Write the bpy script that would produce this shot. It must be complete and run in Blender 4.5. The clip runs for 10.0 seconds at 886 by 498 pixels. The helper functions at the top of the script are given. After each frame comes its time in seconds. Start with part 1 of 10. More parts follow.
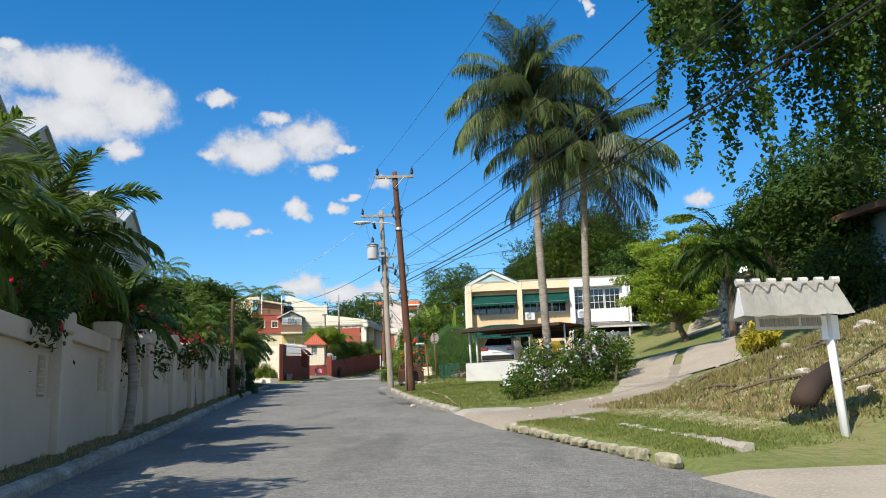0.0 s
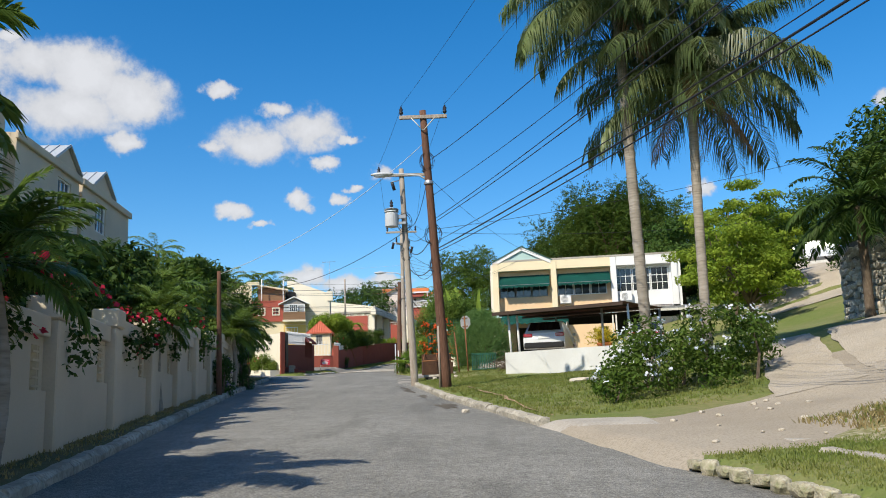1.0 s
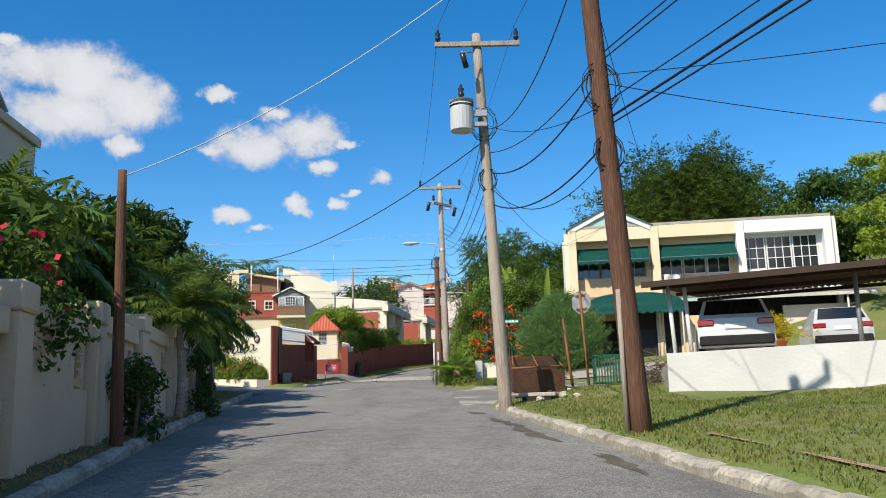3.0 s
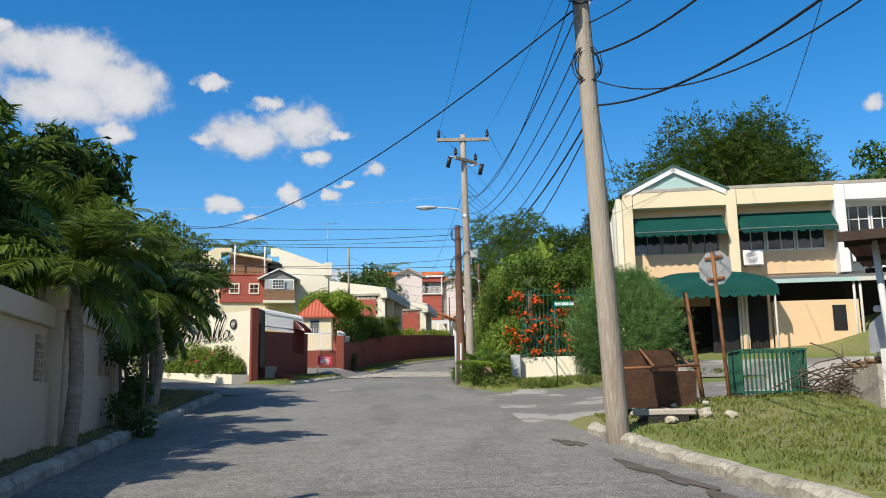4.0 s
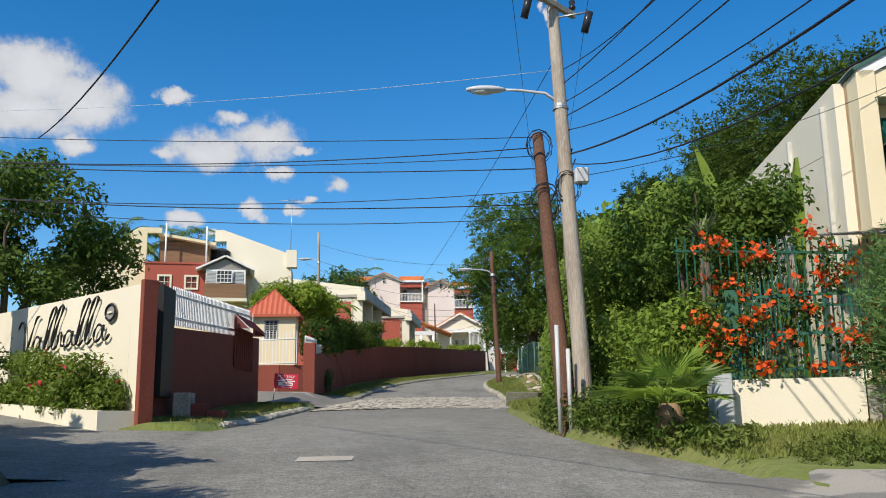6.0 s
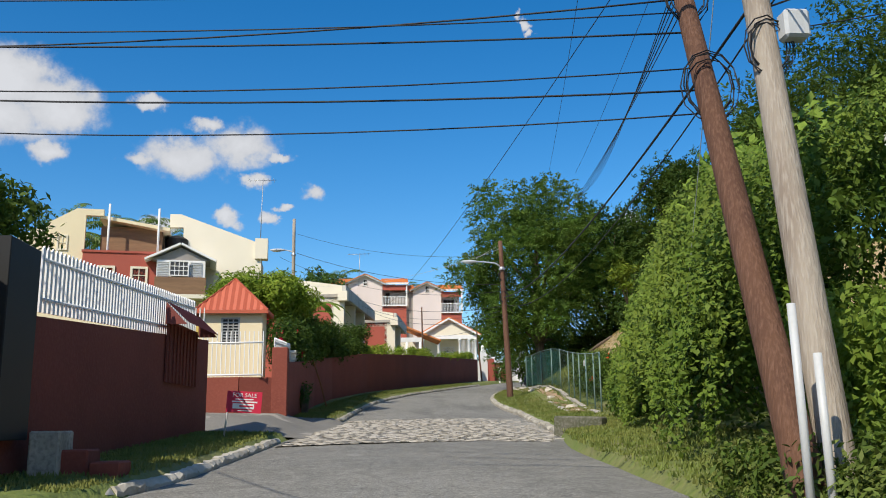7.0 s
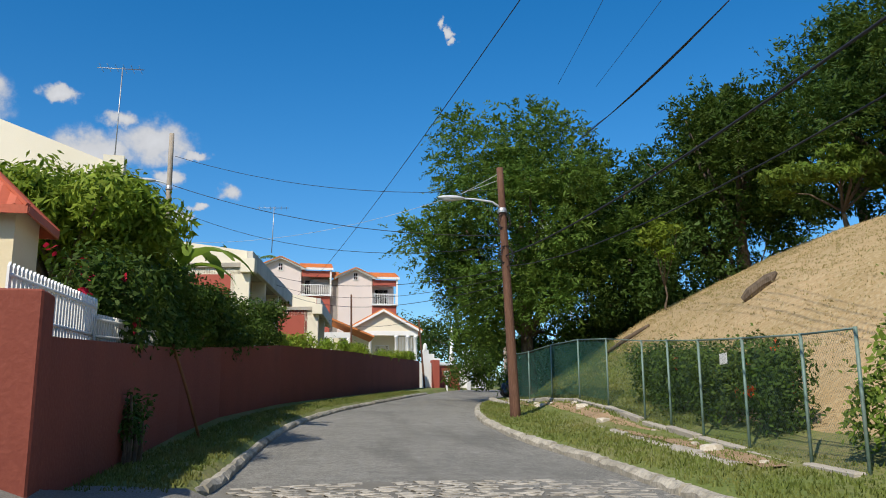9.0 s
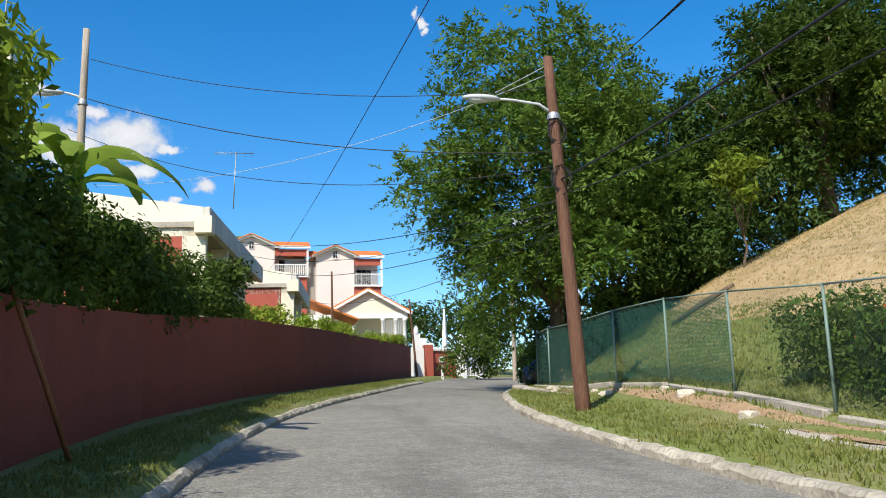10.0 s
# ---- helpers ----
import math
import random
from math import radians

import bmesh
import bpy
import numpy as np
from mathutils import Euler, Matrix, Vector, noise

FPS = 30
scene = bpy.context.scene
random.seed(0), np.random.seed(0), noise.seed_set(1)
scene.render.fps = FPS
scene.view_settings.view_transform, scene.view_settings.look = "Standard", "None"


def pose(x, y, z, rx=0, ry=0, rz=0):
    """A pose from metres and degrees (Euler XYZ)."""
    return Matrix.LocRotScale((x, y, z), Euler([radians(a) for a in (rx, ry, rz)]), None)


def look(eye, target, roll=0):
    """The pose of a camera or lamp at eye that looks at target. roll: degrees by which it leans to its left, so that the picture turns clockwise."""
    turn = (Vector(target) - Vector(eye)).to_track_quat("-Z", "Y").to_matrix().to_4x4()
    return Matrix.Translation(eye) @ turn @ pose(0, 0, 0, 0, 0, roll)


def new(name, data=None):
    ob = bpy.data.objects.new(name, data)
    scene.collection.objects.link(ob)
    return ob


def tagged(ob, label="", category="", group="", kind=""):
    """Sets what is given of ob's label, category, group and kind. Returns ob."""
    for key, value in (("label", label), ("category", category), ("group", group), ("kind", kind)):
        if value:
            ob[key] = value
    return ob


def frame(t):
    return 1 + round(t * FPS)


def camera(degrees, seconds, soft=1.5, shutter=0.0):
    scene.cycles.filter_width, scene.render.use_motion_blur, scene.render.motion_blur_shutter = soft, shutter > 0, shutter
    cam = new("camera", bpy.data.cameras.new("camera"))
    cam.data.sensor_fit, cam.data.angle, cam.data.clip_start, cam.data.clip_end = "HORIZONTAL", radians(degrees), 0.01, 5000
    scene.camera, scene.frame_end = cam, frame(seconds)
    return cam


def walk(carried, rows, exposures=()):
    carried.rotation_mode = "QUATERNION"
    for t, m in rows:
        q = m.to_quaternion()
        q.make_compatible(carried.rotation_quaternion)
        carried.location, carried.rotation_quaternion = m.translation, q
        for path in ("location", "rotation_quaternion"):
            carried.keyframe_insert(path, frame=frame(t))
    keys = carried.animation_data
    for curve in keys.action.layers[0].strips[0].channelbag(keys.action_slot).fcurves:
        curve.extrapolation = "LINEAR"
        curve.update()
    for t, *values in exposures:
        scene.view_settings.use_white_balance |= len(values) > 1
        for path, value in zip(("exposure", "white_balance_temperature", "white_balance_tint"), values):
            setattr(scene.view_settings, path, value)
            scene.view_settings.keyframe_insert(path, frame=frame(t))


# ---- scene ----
cam = camera(53.60, 10.0, soft=1.0)
ROWS = [
    (0, 0.000, 0.000, 1.400, 100.755, 1.565, 0.242),
    (0.5, -0.674, 3.907, 1.626, 100.324, 1.379, 0.327),
    (1, -1.346, 7.826, 1.834, 100.156, 1.736, 0.424),
    (1.5, -2.071, 11.821, 2.089, 100.302, 1.566, 0.481),
    (2, -2.721, 15.770, 2.283, 100.465, 1.559, 0.566),
    (2.5, -3.443, 19.885, 2.529, 100.622, 1.745, 0.395),
    (4, -5.276, 32.006, 3.278, 99.955, 0.901, -0.384),
    (4.5, -5.867, 36.046, 3.534, 100.581, 0.421, -0.729),
    (5, -6.442, 40.044, 3.748, 100.760, 0.690, -1.375),
    (5.5, -6.880, 43.974, 3.946, 100.938, 0.889, -2.078),
    (6, -7.279, 47.840, 4.168, 101.025, 0.815, -2.842),
    (7.5, -8.176, 59.719, 5.012, 101.718, 0.695, -5.103),
    (8, -8.248, 63.598, 5.186, 101.703, 0.440, -5.850),
    (8.5, -8.202, 67.521, 5.445, 101.548, 0.165, -7.708),
    (9, -8.090, 71.315, 5.663, 101.858, 0.365, -10.014),
    (9.5, -7.918, 75.278, 5.809, 102.118, 0.801, -10.587),
    (10, -7.758, 79.128, 5.916, 101.237, 1.420, -11.366),
]
EXPOSURES = [(0, 0.2), (1.5, 0.12), (3, 0.18), (4.5, 0.06), (6, 0.04), (7.5, 0.0), (8.5, -0.08), (9.5, 0.16), (10, 0.38)]
walk(cam, [(row[0], pose(*row[1:])) for row in ROWS], EXPOSURES)

# ---- light ----
SUN_EL, SUN_AZ = radians(44.0), math.atan2(-0.61, -0.79)
SUN_DIR = Vector((math.sin(SUN_AZ) * math.cos(SUN_EL), math.cos(SUN_AZ) * math.cos(SUN_EL), math.sin(SUN_EL)))
sun = new("sun", bpy.data.lights.new("sun", "SUN"))
sun.data.energy, sun.data.angle, sun.data.color = 4.8, radians(0.55), (1.0, 0.915, 0.77)
sun.matrix_world = look((0, 0, 60), Vector((0, 0, 60)) - SUN_DIR)


def sky_world():
    world = bpy.data.worlds.new("sky")
    scene.world = world
    world.use_nodes = True
    nt = world.node_tree
    N, L = nt.nodes, nt.links
    N.clear()
    out, bg = N.new("ShaderNodeOutputWorld"), N.new("ShaderNodeBackground")
    sky = N.new("ShaderNodeTexSky")
    sky.sky_type, sky.sun_disc = "NISHITA", False
    sky.sun_elevation, sky.sun_rotation = SUN_EL, SUN_AZ
    sky.air_density, sky.dust_density, sky.ozone_density, sky.altitude = 1.0, 0.4, 3.0, 200
    bg.inputs[1].default_value = 0.15
    geo = N.new("ShaderNodeTexCoord")

    def math_node(op, a, b=None, c=None):
        n = N.new("ShaderNodeMath")
        n.operation = op
        for k, v in enumerate((a, b, c)):
            if v is None:
                continue
            if isinstance(v, (int, float)):
                n.inputs[k].default_value = v
            else:
                L.new(v, n.inputs[k])
        return n.outputs[0]

    # cumulus heaps: azimuth right of the road, elevation, half width, half height, in degrees
    heaps = [(-26.0, 20.7, 3.1, 1.8), (-23.0, 20.4, 3.8, 2.1), (-20.3, 19.5, 3.1, 1.9), (-24.2, 18.4, 4.4, 1.9), (-20.7, 16.7, 1.5, 0.75), (-28.8, 20.0, 3.2, 2.4), (-27.4, 22.1, 1.1, 0.5), (-14.8, 20.2, 1.05, 0.6),
             (-12.8, 16.9, 3.4, 1.5), (-15.1, 16.8, 1.7, 0.65), (-8.9, 18.0, 2.9, 1.45), (-11.1, 19.1, 1.3, 0.6), (-6.4, 17.4, 1.4, 0.4), (-7.9, 15.8, 1.1, 0.55), (-13.6, 12.7, 1.4, 0.5), (-12.1, 11.9, 0.85, 0.35),
             (-9.6, 13.4, 1.0, 0.6), (-6.8, 13.5, 0.55, 0.5), (-6.0, 14.2, 0.7, 0.3), (-4.1, 15.1, 1.1, 0.7), (-9.0, 8.5, 2.1, 0.8), (-6.8, 8.0, 2.2, 0.7), (-3.9, 8.2, 2.2, 0.5), (27.8, 17.1, 0.9, 0.6), (16.9, 12.9, 1.0, 0.65),
             (10.1, 26.3, 0.4, 0.5), (10.5, 25.7, 0.35, 0.5), (10.8, 25.2, 0.3, 0.35)]
    sep = N.new("ShaderNodeSeparateXYZ")
    L.new(geo.outputs["Generated"], sep.inputs[0])
    swirl = N.new("ShaderNodeTexNoise")
    swirl.inputs["Scale"].default_value, swirl.inputs["Detail"].default_value, swirl.inputs["Roughness"].default_value = 38.0, 5.0, 0.6
    L.new(geo.outputs["Generated"], swirl.inputs["Vector"])
    stir = N.new("ShaderNodeSeparateXYZ")
    L.new(swirl.outputs["Color"], stir.inputs[0])
    az = math_node("MULTIPLY", math_node("ARCTAN2", sep.outputs[0], sep.outputs[1]), 180 / math.pi)
    el = math_node("MULTIPLY", math_node("ARCSINE", sep.outputs[2]), 180 / math.pi)
    az = math_node("ADD", az, math_node("MULTIPLY", math_node("SUBTRACT", stir.outputs[0], 0.5), 2.4))
    el = math_node("ADD", el, math_node("MULTIPLY", math_node("SUBTRACT", stir.outputs[1], 0.5), 1.5))
    warp = N.new("ShaderNodeTexNoise")
    warp.inputs["Scale"].default_value, warp.inputs["Detail"].default_value, warp.inputs["Roughness"].default_value = 17.0, 12.0, 0.62
    L.new(geo.outputs["Generated"], warp.inputs["Vector"])
    total = None
    for a, e, w, h in heaps:
        dx = math_node("MULTIPLY", math_node("SUBTRACT", az, a), 1 / w)
        dy = math_node("MULTIPLY", math_node("SUBTRACT", el, e), 1 / h)
        d = math_node("SQRT", math_node("ADD", math_node("MULTIPLY", dx, dx), math_node("MULTIPLY", dy, dy)))
        m = math_node("SUBTRACT", 1.0, d)
        total = m if total is None else math_node("MAXIMUM", total, m)
    # unseen cloud of the same kind behind the camera, added for neutral white fill light
    wide = N.new("ShaderNodeTexNoise")
    wide.inputs["Scale"].default_value, wide.inputs["Detail"].default_value = 3.2, 3.0
    L.new(geo.outputs["Generated"], wide.inputs["Vector"])
    rest = math_node("MULTIPLY", math_node("SUBTRACT", wide.outputs[0], 0.53), 5.0)
    behind = math_node("MULTIPLY", math_node("SUBTRACT", 0.25, sep.outputs[1]), 3.0)
    rest = math_node("MINIMUM", rest, behind)
    total = math_node("MAXIMUM", total, rest)
    edge = math_node("ADD", math_node("MULTIPLY", total, 0.72), math_node("MULTIPLY", math_node("SUBTRACT", warp.outputs[0], 0.5), 1.35))
    mask = N.new("ShaderNodeMapRange")
    mask.interpolation_type = "SMOOTHERSTEP"
    L.new(edge, mask.inputs[0])
    mask.inputs[1].default_value, mask.inputs[2].default_value, mask.inputs[3].default_value, mask.inputs[4].default_value = -0.1, 0.42, 0.0, 0.95
    tone = N.new("ShaderNodeMapRange")
    L.new(math_node("ADD", edge, math_node("MULTIPLY", warp.outputs[0], 0.4)), tone.inputs[0])
    tone.inputs[1].default_value, tone.inputs[2].default_value, tone.inputs[3].default_value, tone.inputs[4].default_value = 0.1, 0.9, 3.7, 4.9
    white = N.new("ShaderNodeVectorMath")
    white.operation = "SCALE"
    white.inputs[0].default_value = (0.98, 0.99, 1.02)
    L.new(tone.outputs[0], white.inputs["Scale"])
    hue = N.new("ShaderNodeHueSaturation")
    hue.inputs["Saturation"].default_value, hue.inputs["Value"].default_value = SKY_SAT, 1.0
    L.new(sky.outputs[0], hue.inputs["Color"])
    mix = N.new("ShaderNodeMix")
    mix.data_type = "RGBA"
    L.new(mask.outputs[0], mix.inputs[0])
    L.new(hue.outputs[0], mix.inputs[6])
    L.new(white.outputs[0], mix.inputs[7])
    L.new(mix.outputs[2], bg.inputs[0])
    L.new(bg.outputs[0], out.inputs[0])


SKY_SAT = 1.4
sky_world()

# ---- materials ----


def material(name, base, other=None, scale=3.0, fine=40.0, rough=0.8, bump=0.3, metal=0.0, amount=0.5, third=None, objvar=0.0, coat=0.0, trans=0.0, stretch=(1, 1, 1), spec=0.3, dist=0.02):
    """Two noises, broad and fine, mix the colours; the fine one also gives the relief."""
    m = bpy.data.materials.new(name)
    m.use_nodes = True
    nt = m.node_tree
    N, L = nt.nodes, nt.links
    b = N["Principled BSDF"]
    other = other or tuple(c * 0.7 for c in base)
    tex = N.new("ShaderNodeTexCoord")
    mp = N.new("ShaderNodeMapping")
    mp.inputs["Scale"].default_value = stretch
    L.new(tex.outputs["Object"], mp.inputs[0])
    big, small = N.new("ShaderNodeTexNoise"), N.new("ShaderNodeTexNoise")
    big.inputs["Scale"].default_value, big.inputs["Detail"].default_value = scale, 5.0
    small.inputs["Scale"].default_value, small.inputs["Detail"].default_value = fine, 4.0
    L.new(mp.outputs[0], big.inputs["Vector"])
    L.new(mp.outputs[0], small.inputs["Vector"])
    ramp = N.new("ShaderNodeMapRange")
    L.new(big.outputs[0], ramp.inputs[0])
    ramp.inputs[1].default_value, ramp.inputs[2].default_value, ramp.inputs[4].default_value = 0.38, 0.68, amount
    mix = N.new("ShaderNodeMix")
    mix.data_type = "RGBA"
    mix.inputs[6].default_value, mix.inputs[7].default_value = (*base, 1), (*other, 1)
    L.new(ramp.outputs[0], mix.inputs[0])
    ramp2 = N.new("ShaderNodeMapRange")
    L.new(small.outputs[0], ramp2.inputs[0])
    ramp2.inputs[1].default_value, ramp2.inputs[2].default_value, ramp2.inputs[4].default_value = 0.45, 0.75, amount
    mix2 = N.new("ShaderNodeMix")
    mix2.data_type = "RGBA"
    mix2.inputs[7].default_value = (*(third or tuple(c * 0.75 for c in base)), 1)
    L.new(ramp2.outputs[0], mix2.inputs[0])
    L.new(mix.outputs[2], mix2.inputs[6])
    colour = mix2.outputs[2]
    if objvar:
        info = N.new("ShaderNodeObjectInfo")
        geo = N.new("ShaderNodeNewGeometry")
        add = N.new("ShaderNodeMath")
        add.operation = "ADD"
        L.new(info.outputs["Random"], add.inputs[0])
        L.new(geo.outputs["Random Per Island"], add.inputs[1])
        mr = N.new("ShaderNodeMapRange")
        mr.inputs[2].default_value, mr.inputs[3].default_value, mr.inputs[4].default_value = 2.0, 1 - objvar, 1 + objvar
        L.new(add.outputs[0], mr.inputs[0])
        hsv = N.new("ShaderNodeHueSaturation")
        L.new(mr.outputs[0], hsv.inputs["Value"])
        L.new(colour, hsv.inputs["Color"])
        colour = hsv.outputs[0]
    L.new(colour, b.inputs["Base Color"])
    b.inputs["Roughness"].default_value, b.inputs["Metallic"].default_value = rough, metal
    b.inputs["Specular IOR Level"].default_value = spec
    b.inputs["Coat Weight"].default_value = coat
    if bump:
        bp = N.new("ShaderNodeBump")
        bp.inputs["Strength"].default_value, bp.inputs["Distance"].default_value = bump, dist
        L.new(small.outputs[0], bp.inputs["Height"])
        L.new(bp.outputs[0], b.inputs["Normal"])
    if trans:
        tr = N.new("ShaderNodeBsdfTranslucent")
        L.new(colour, tr.inputs[0])
        ms = N.new("ShaderNodeMixShader")
        ms.inputs[0].default_value = trans
        L.new(b.outputs[0], ms.inputs[1])
        L.new(tr.outputs[0], ms.inputs[2])
        L.new(ms.outputs[0], N["Material Output"].inputs[0])
    return m


def worn_asphalt():
    """Grey worn road: fine grit, pale wheel tracks, darker mends and thin cracks."""
    m = material("asphalt", (0.175, 0.17, 0.152), (0.225, 0.218, 0.195), scale=0.28, fine=55, rough=0.92, bump=0.7, amount=0.85, third=(0.31, 0.3, 0.27), stretch=(1, 1, 1))
    nt = m.node_tree
    N, L = nt.nodes, nt.links
    b = N["Principled BSDF"]
    was = b.inputs["Base Color"].links[0].from_socket
    tex = N.new("ShaderNodeTexCoord")
    warp = N.new("ShaderNodeTexNoise")
    warp.inputs["Scale"].default_value, warp.inputs["Detail"].default_value = 1.6, 4.0
    L.new(tex.outputs["Object"], warp.inputs["Vector"])
    add = N.new("ShaderNodeMix")
    add.data_type = "VECTOR"
    add.inputs[0].default_value = 0.12
    L.new(tex.outputs["Object"], add.inputs[4])
    L.new(warp.outputs["Color"], add.inputs[5])
    cell = N.new("ShaderNodeTexVoronoi")
    cell.feature = "DISTANCE_TO_EDGE"
    cell.inputs["Scale"].default_value = 0.3
    L.new(add.outputs[1], cell.inputs["Vector"])
    line = N.new("ShaderNodeMapRange")
    line.inputs[1].default_value, line.inputs[2].default_value, line.inputs[3].default_value, line.inputs[4].default_value = 0.0, 0.004, 0.25, 0.0
    L.new(cell.outputs["Distance"], line.inputs[0])
    patch = N.new("ShaderNodeTexNoise")
    patch.inputs["Scale"].default_value, patch.inputs["Detail"].default_value = 0.55, 6.0
    mp = N.new("ShaderNodeMapping")
    mp.inputs["Scale"].default_value = (1.6, 0.35, 1)
    L.new(tex.outputs["Object"], mp.inputs[0])
    L.new(mp.outputs[0], patch.inputs["Vector"])
    pr = N.new("ShaderNodeMapRange")
    pr.inputs[1].default_value, pr.inputs[2].default_value, pr.inputs[4].default_value = 0.52, 0.66, 0.45
    L.new(patch.outputs[0], pr.inputs[0])
    mix = N.new("ShaderNodeMix")
    mix.data_type = "RGBA"
    mix.inputs[7].default_value = (0.115, 0.112, 0.1, 1)
    L.new(pr.outputs[0], mix.inputs[0])
    L.new(was, mix.inputs[6])
    mix2 = N.new("ShaderNodeMix")
    mix2.data_type = "RGBA"
    mix2.inputs[7].default_value = (0.07, 0.07, 0.07, 1)
    L.new(line.outputs[0], mix2.inputs[0])
    L.new(mix.outputs[2], mix2.inputs[6])
    # stone chips of the surface, pale and dark
    chips = N.new("ShaderNodeTexVoronoi")
    chips.inputs["Scale"].default_value = 70.0
    L.new(tex.outputs["Object"], chips.inputs["Vector"])
    grey = N.new("ShaderNodeRGBToBW")
    L.new(chips.outputs["Color"], grey.inputs[0])
    lift = N.new("ShaderNodeMapRange")
    lift.inputs[1].default_value, lift.inputs[2].default_value, lift.inputs[3].default_value, lift.inputs[4].default_value = 0.2, 0.8, 0.68, 1.34
    L.new(grey.outputs[0], lift.inputs[0])
    # coarser grit and worn blotches at hand and arm's width
    value = lift.outputs[0]
    for scale, detail, lo, hi in ((13.0, 3.0, 0.8, 1.22), (2.6, 5.0, 0.84, 1.16)):
        blot = N.new("ShaderNodeTexNoise")
        blot.inputs["Scale"].default_value, blot.inputs["Detail"].default_value, blot.inputs["Roughness"].default_value = scale, detail, 0.7
        L.new(tex.outputs["Object"], blot.inputs["Vector"])
        br = N.new("ShaderNodeMapRange")
        br.inputs[1].default_value, br.inputs[2].default_value, br.inputs[3].default_value, br.inputs[4].default_value = 0.3, 0.7, lo, hi
        L.new(blot.outputs[0], br.inputs[0])
        mul = N.new("ShaderNodeMath")
        mul.operation = "MULTIPLY"
        L.new(value, mul.inputs[0])
        L.new(br.outputs[0], mul.inputs[1])
        value = mul.outputs[0]
    hsv = N.new("ShaderNodeHueSaturation")
    L.new(value, hsv.inputs["Value"])
    L.new(mix2.outputs[2], hsv.inputs["Color"])
    L.new(hsv.outputs[0], b.inputs["Base Color"])
    return m


def broken_asphalt():
    """Old asphalt worn through to pale limestone in ragged patches."""
    m = material("patched asphalt", (0.16, 0.152, 0.135), (0.21, 0.2, 0.18), scale=0.8, fine=45, rough=0.93, bump=0.7, amount=0.85, third=(0.27, 0.26, 0.23))
    nt = m.node_tree
    N, L = nt.nodes, nt.links
    b = N["Principled BSDF"]
    was = b.inputs["Base Color"].links[0].from_socket
    tex = N.new("ShaderNodeTexCoord")
    spot = N.new("ShaderNodeTexNoise")
    spot.inputs["Scale"].default_value, spot.inputs["Detail"].default_value, spot.inputs["Roughness"].default_value = 0.55, 9.0, 0.6
    L.new(tex.outputs["Object"], spot.inputs["Vector"])
    r = N.new("ShaderNodeMapRange")
    r.inputs[1].default_value, r.inputs[2].default_value, r.inputs[4].default_value = 0.535, 0.58, 0.8
    L.new(spot.outputs[0], r.inputs[0])
    mix = N.new("ShaderNodeMix")
    mix.data_type = "RGBA"
    mix.inputs[7].default_value = (0.4, 0.37, 0.32, 1)
    L.new(r.outputs[0], mix.inputs[0])
    L.new(was, mix.inputs[6])
    L.new(mix.outputs[2], b.inputs["Base Color"])
    return m


def leafy(name, base, other, trans=0.3, var=0.42, rough=0.6):
    return material(name, base, other, scale=0.8, fine=6.0, rough=rough, bump=0.0, amount=0.6, objvar=var, trans=trans, spec=0.2)


M_ASPHALT = worn_asphalt()
M_ASPHALT_OLD = broken_asphalt()
M_CONCRETE = material("weathered concrete", (0.42, 0.38, 0.32), (0.27, 0.24, 0.2), scale=1.1, fine=22, rough=0.9, bump=0.5, amount=0.8, third=(0.5, 0.47, 0.42))
M_KERB = material("kerb concrete", (0.5, 0.46, 0.38), (0.24, 0.22, 0.17), scale=1.7, fine=18, rough=0.92, bump=0.7, amount=0.9, third=(0.2, 0.19, 0.17))
M_WHITEWASH = material("whitewashed stone", (0.56, 0.52, 0.44), (0.3, 0.27, 0.21), scale=2.5, fine=16, rough=0.9, bump=0.8, amount=0.9, third=(0.45, 0.43, 0.38))
M_GROUND = material("grassy earth", (0.14, 0.175, 0.045), (0.24, 0.21, 0.1), scale=0.45, fine=7, rough=0.95, bump=0.8, amount=0.75, third=(0.11, 0.16, 0.03), dist=0.08)
# bare verge earth, with the shade below wall and palms mixed into its colour
M_VERGE_SHADED = material("verge earth darkened for shade", (0.1, 0.095, 0.04), (0.15, 0.115, 0.065), scale=1.2, fine=9, rough=0.95, bump=0.8, amount=0.8, third=(0.075, 0.08, 0.025), dist=0.05)
M_GRASS = leafy("grass blades", (0.17, 0.215, 0.05), (0.28, 0.26, 0.085), trans=0.3, var=0.3)
M_DRYGRASS = leafy("dry grass blades", (0.33, 0.26, 0.12), (0.2, 0.2, 0.06), trans=0.2, var=0.3)
M_DRYHILL = material("dry mown hillside", (0.42, 0.3, 0.16), (0.3, 0.22, 0.1), scale=0.5, fine=9, rough=0.95, bump=0.9, amount=0.8, third=(0.5, 0.4, 0.24), dist=0.06)
M_DIRT = material("bare earth", (0.36, 0.24, 0.14), (0.22, 0.15, 0.09), scale=0.8, fine=14, rough=0.95, bump=0.9, amount=0.8, third=(0.45, 0.34, 0.22), dist=0.05)
M_CREAM = material("cream render", (0.62, 0.53, 0.4), (0.48, 0.41, 0.31), scale=0.6, fine=26, rough=0.85, bump=0.25, amount=0.6, third=(0.54, 0.46, 0.35))
M_SIGNWALL = material("pale cream paint", (0.78, 0.72, 0.58), (0.7, 0.64, 0.5), scale=0.5, fine=30, rough=0.8, bump=0.2, amount=0.45, third=(0.74, 0.68, 0.55))
M_YELLOW = material("yellow cream paint", (0.8, 0.69, 0.47), (0.72, 0.6, 0.4), scale=0.5, fine=24, rough=0.8, bump=0.2, amount=0.4, third=(0.76, 0.64, 0.4))
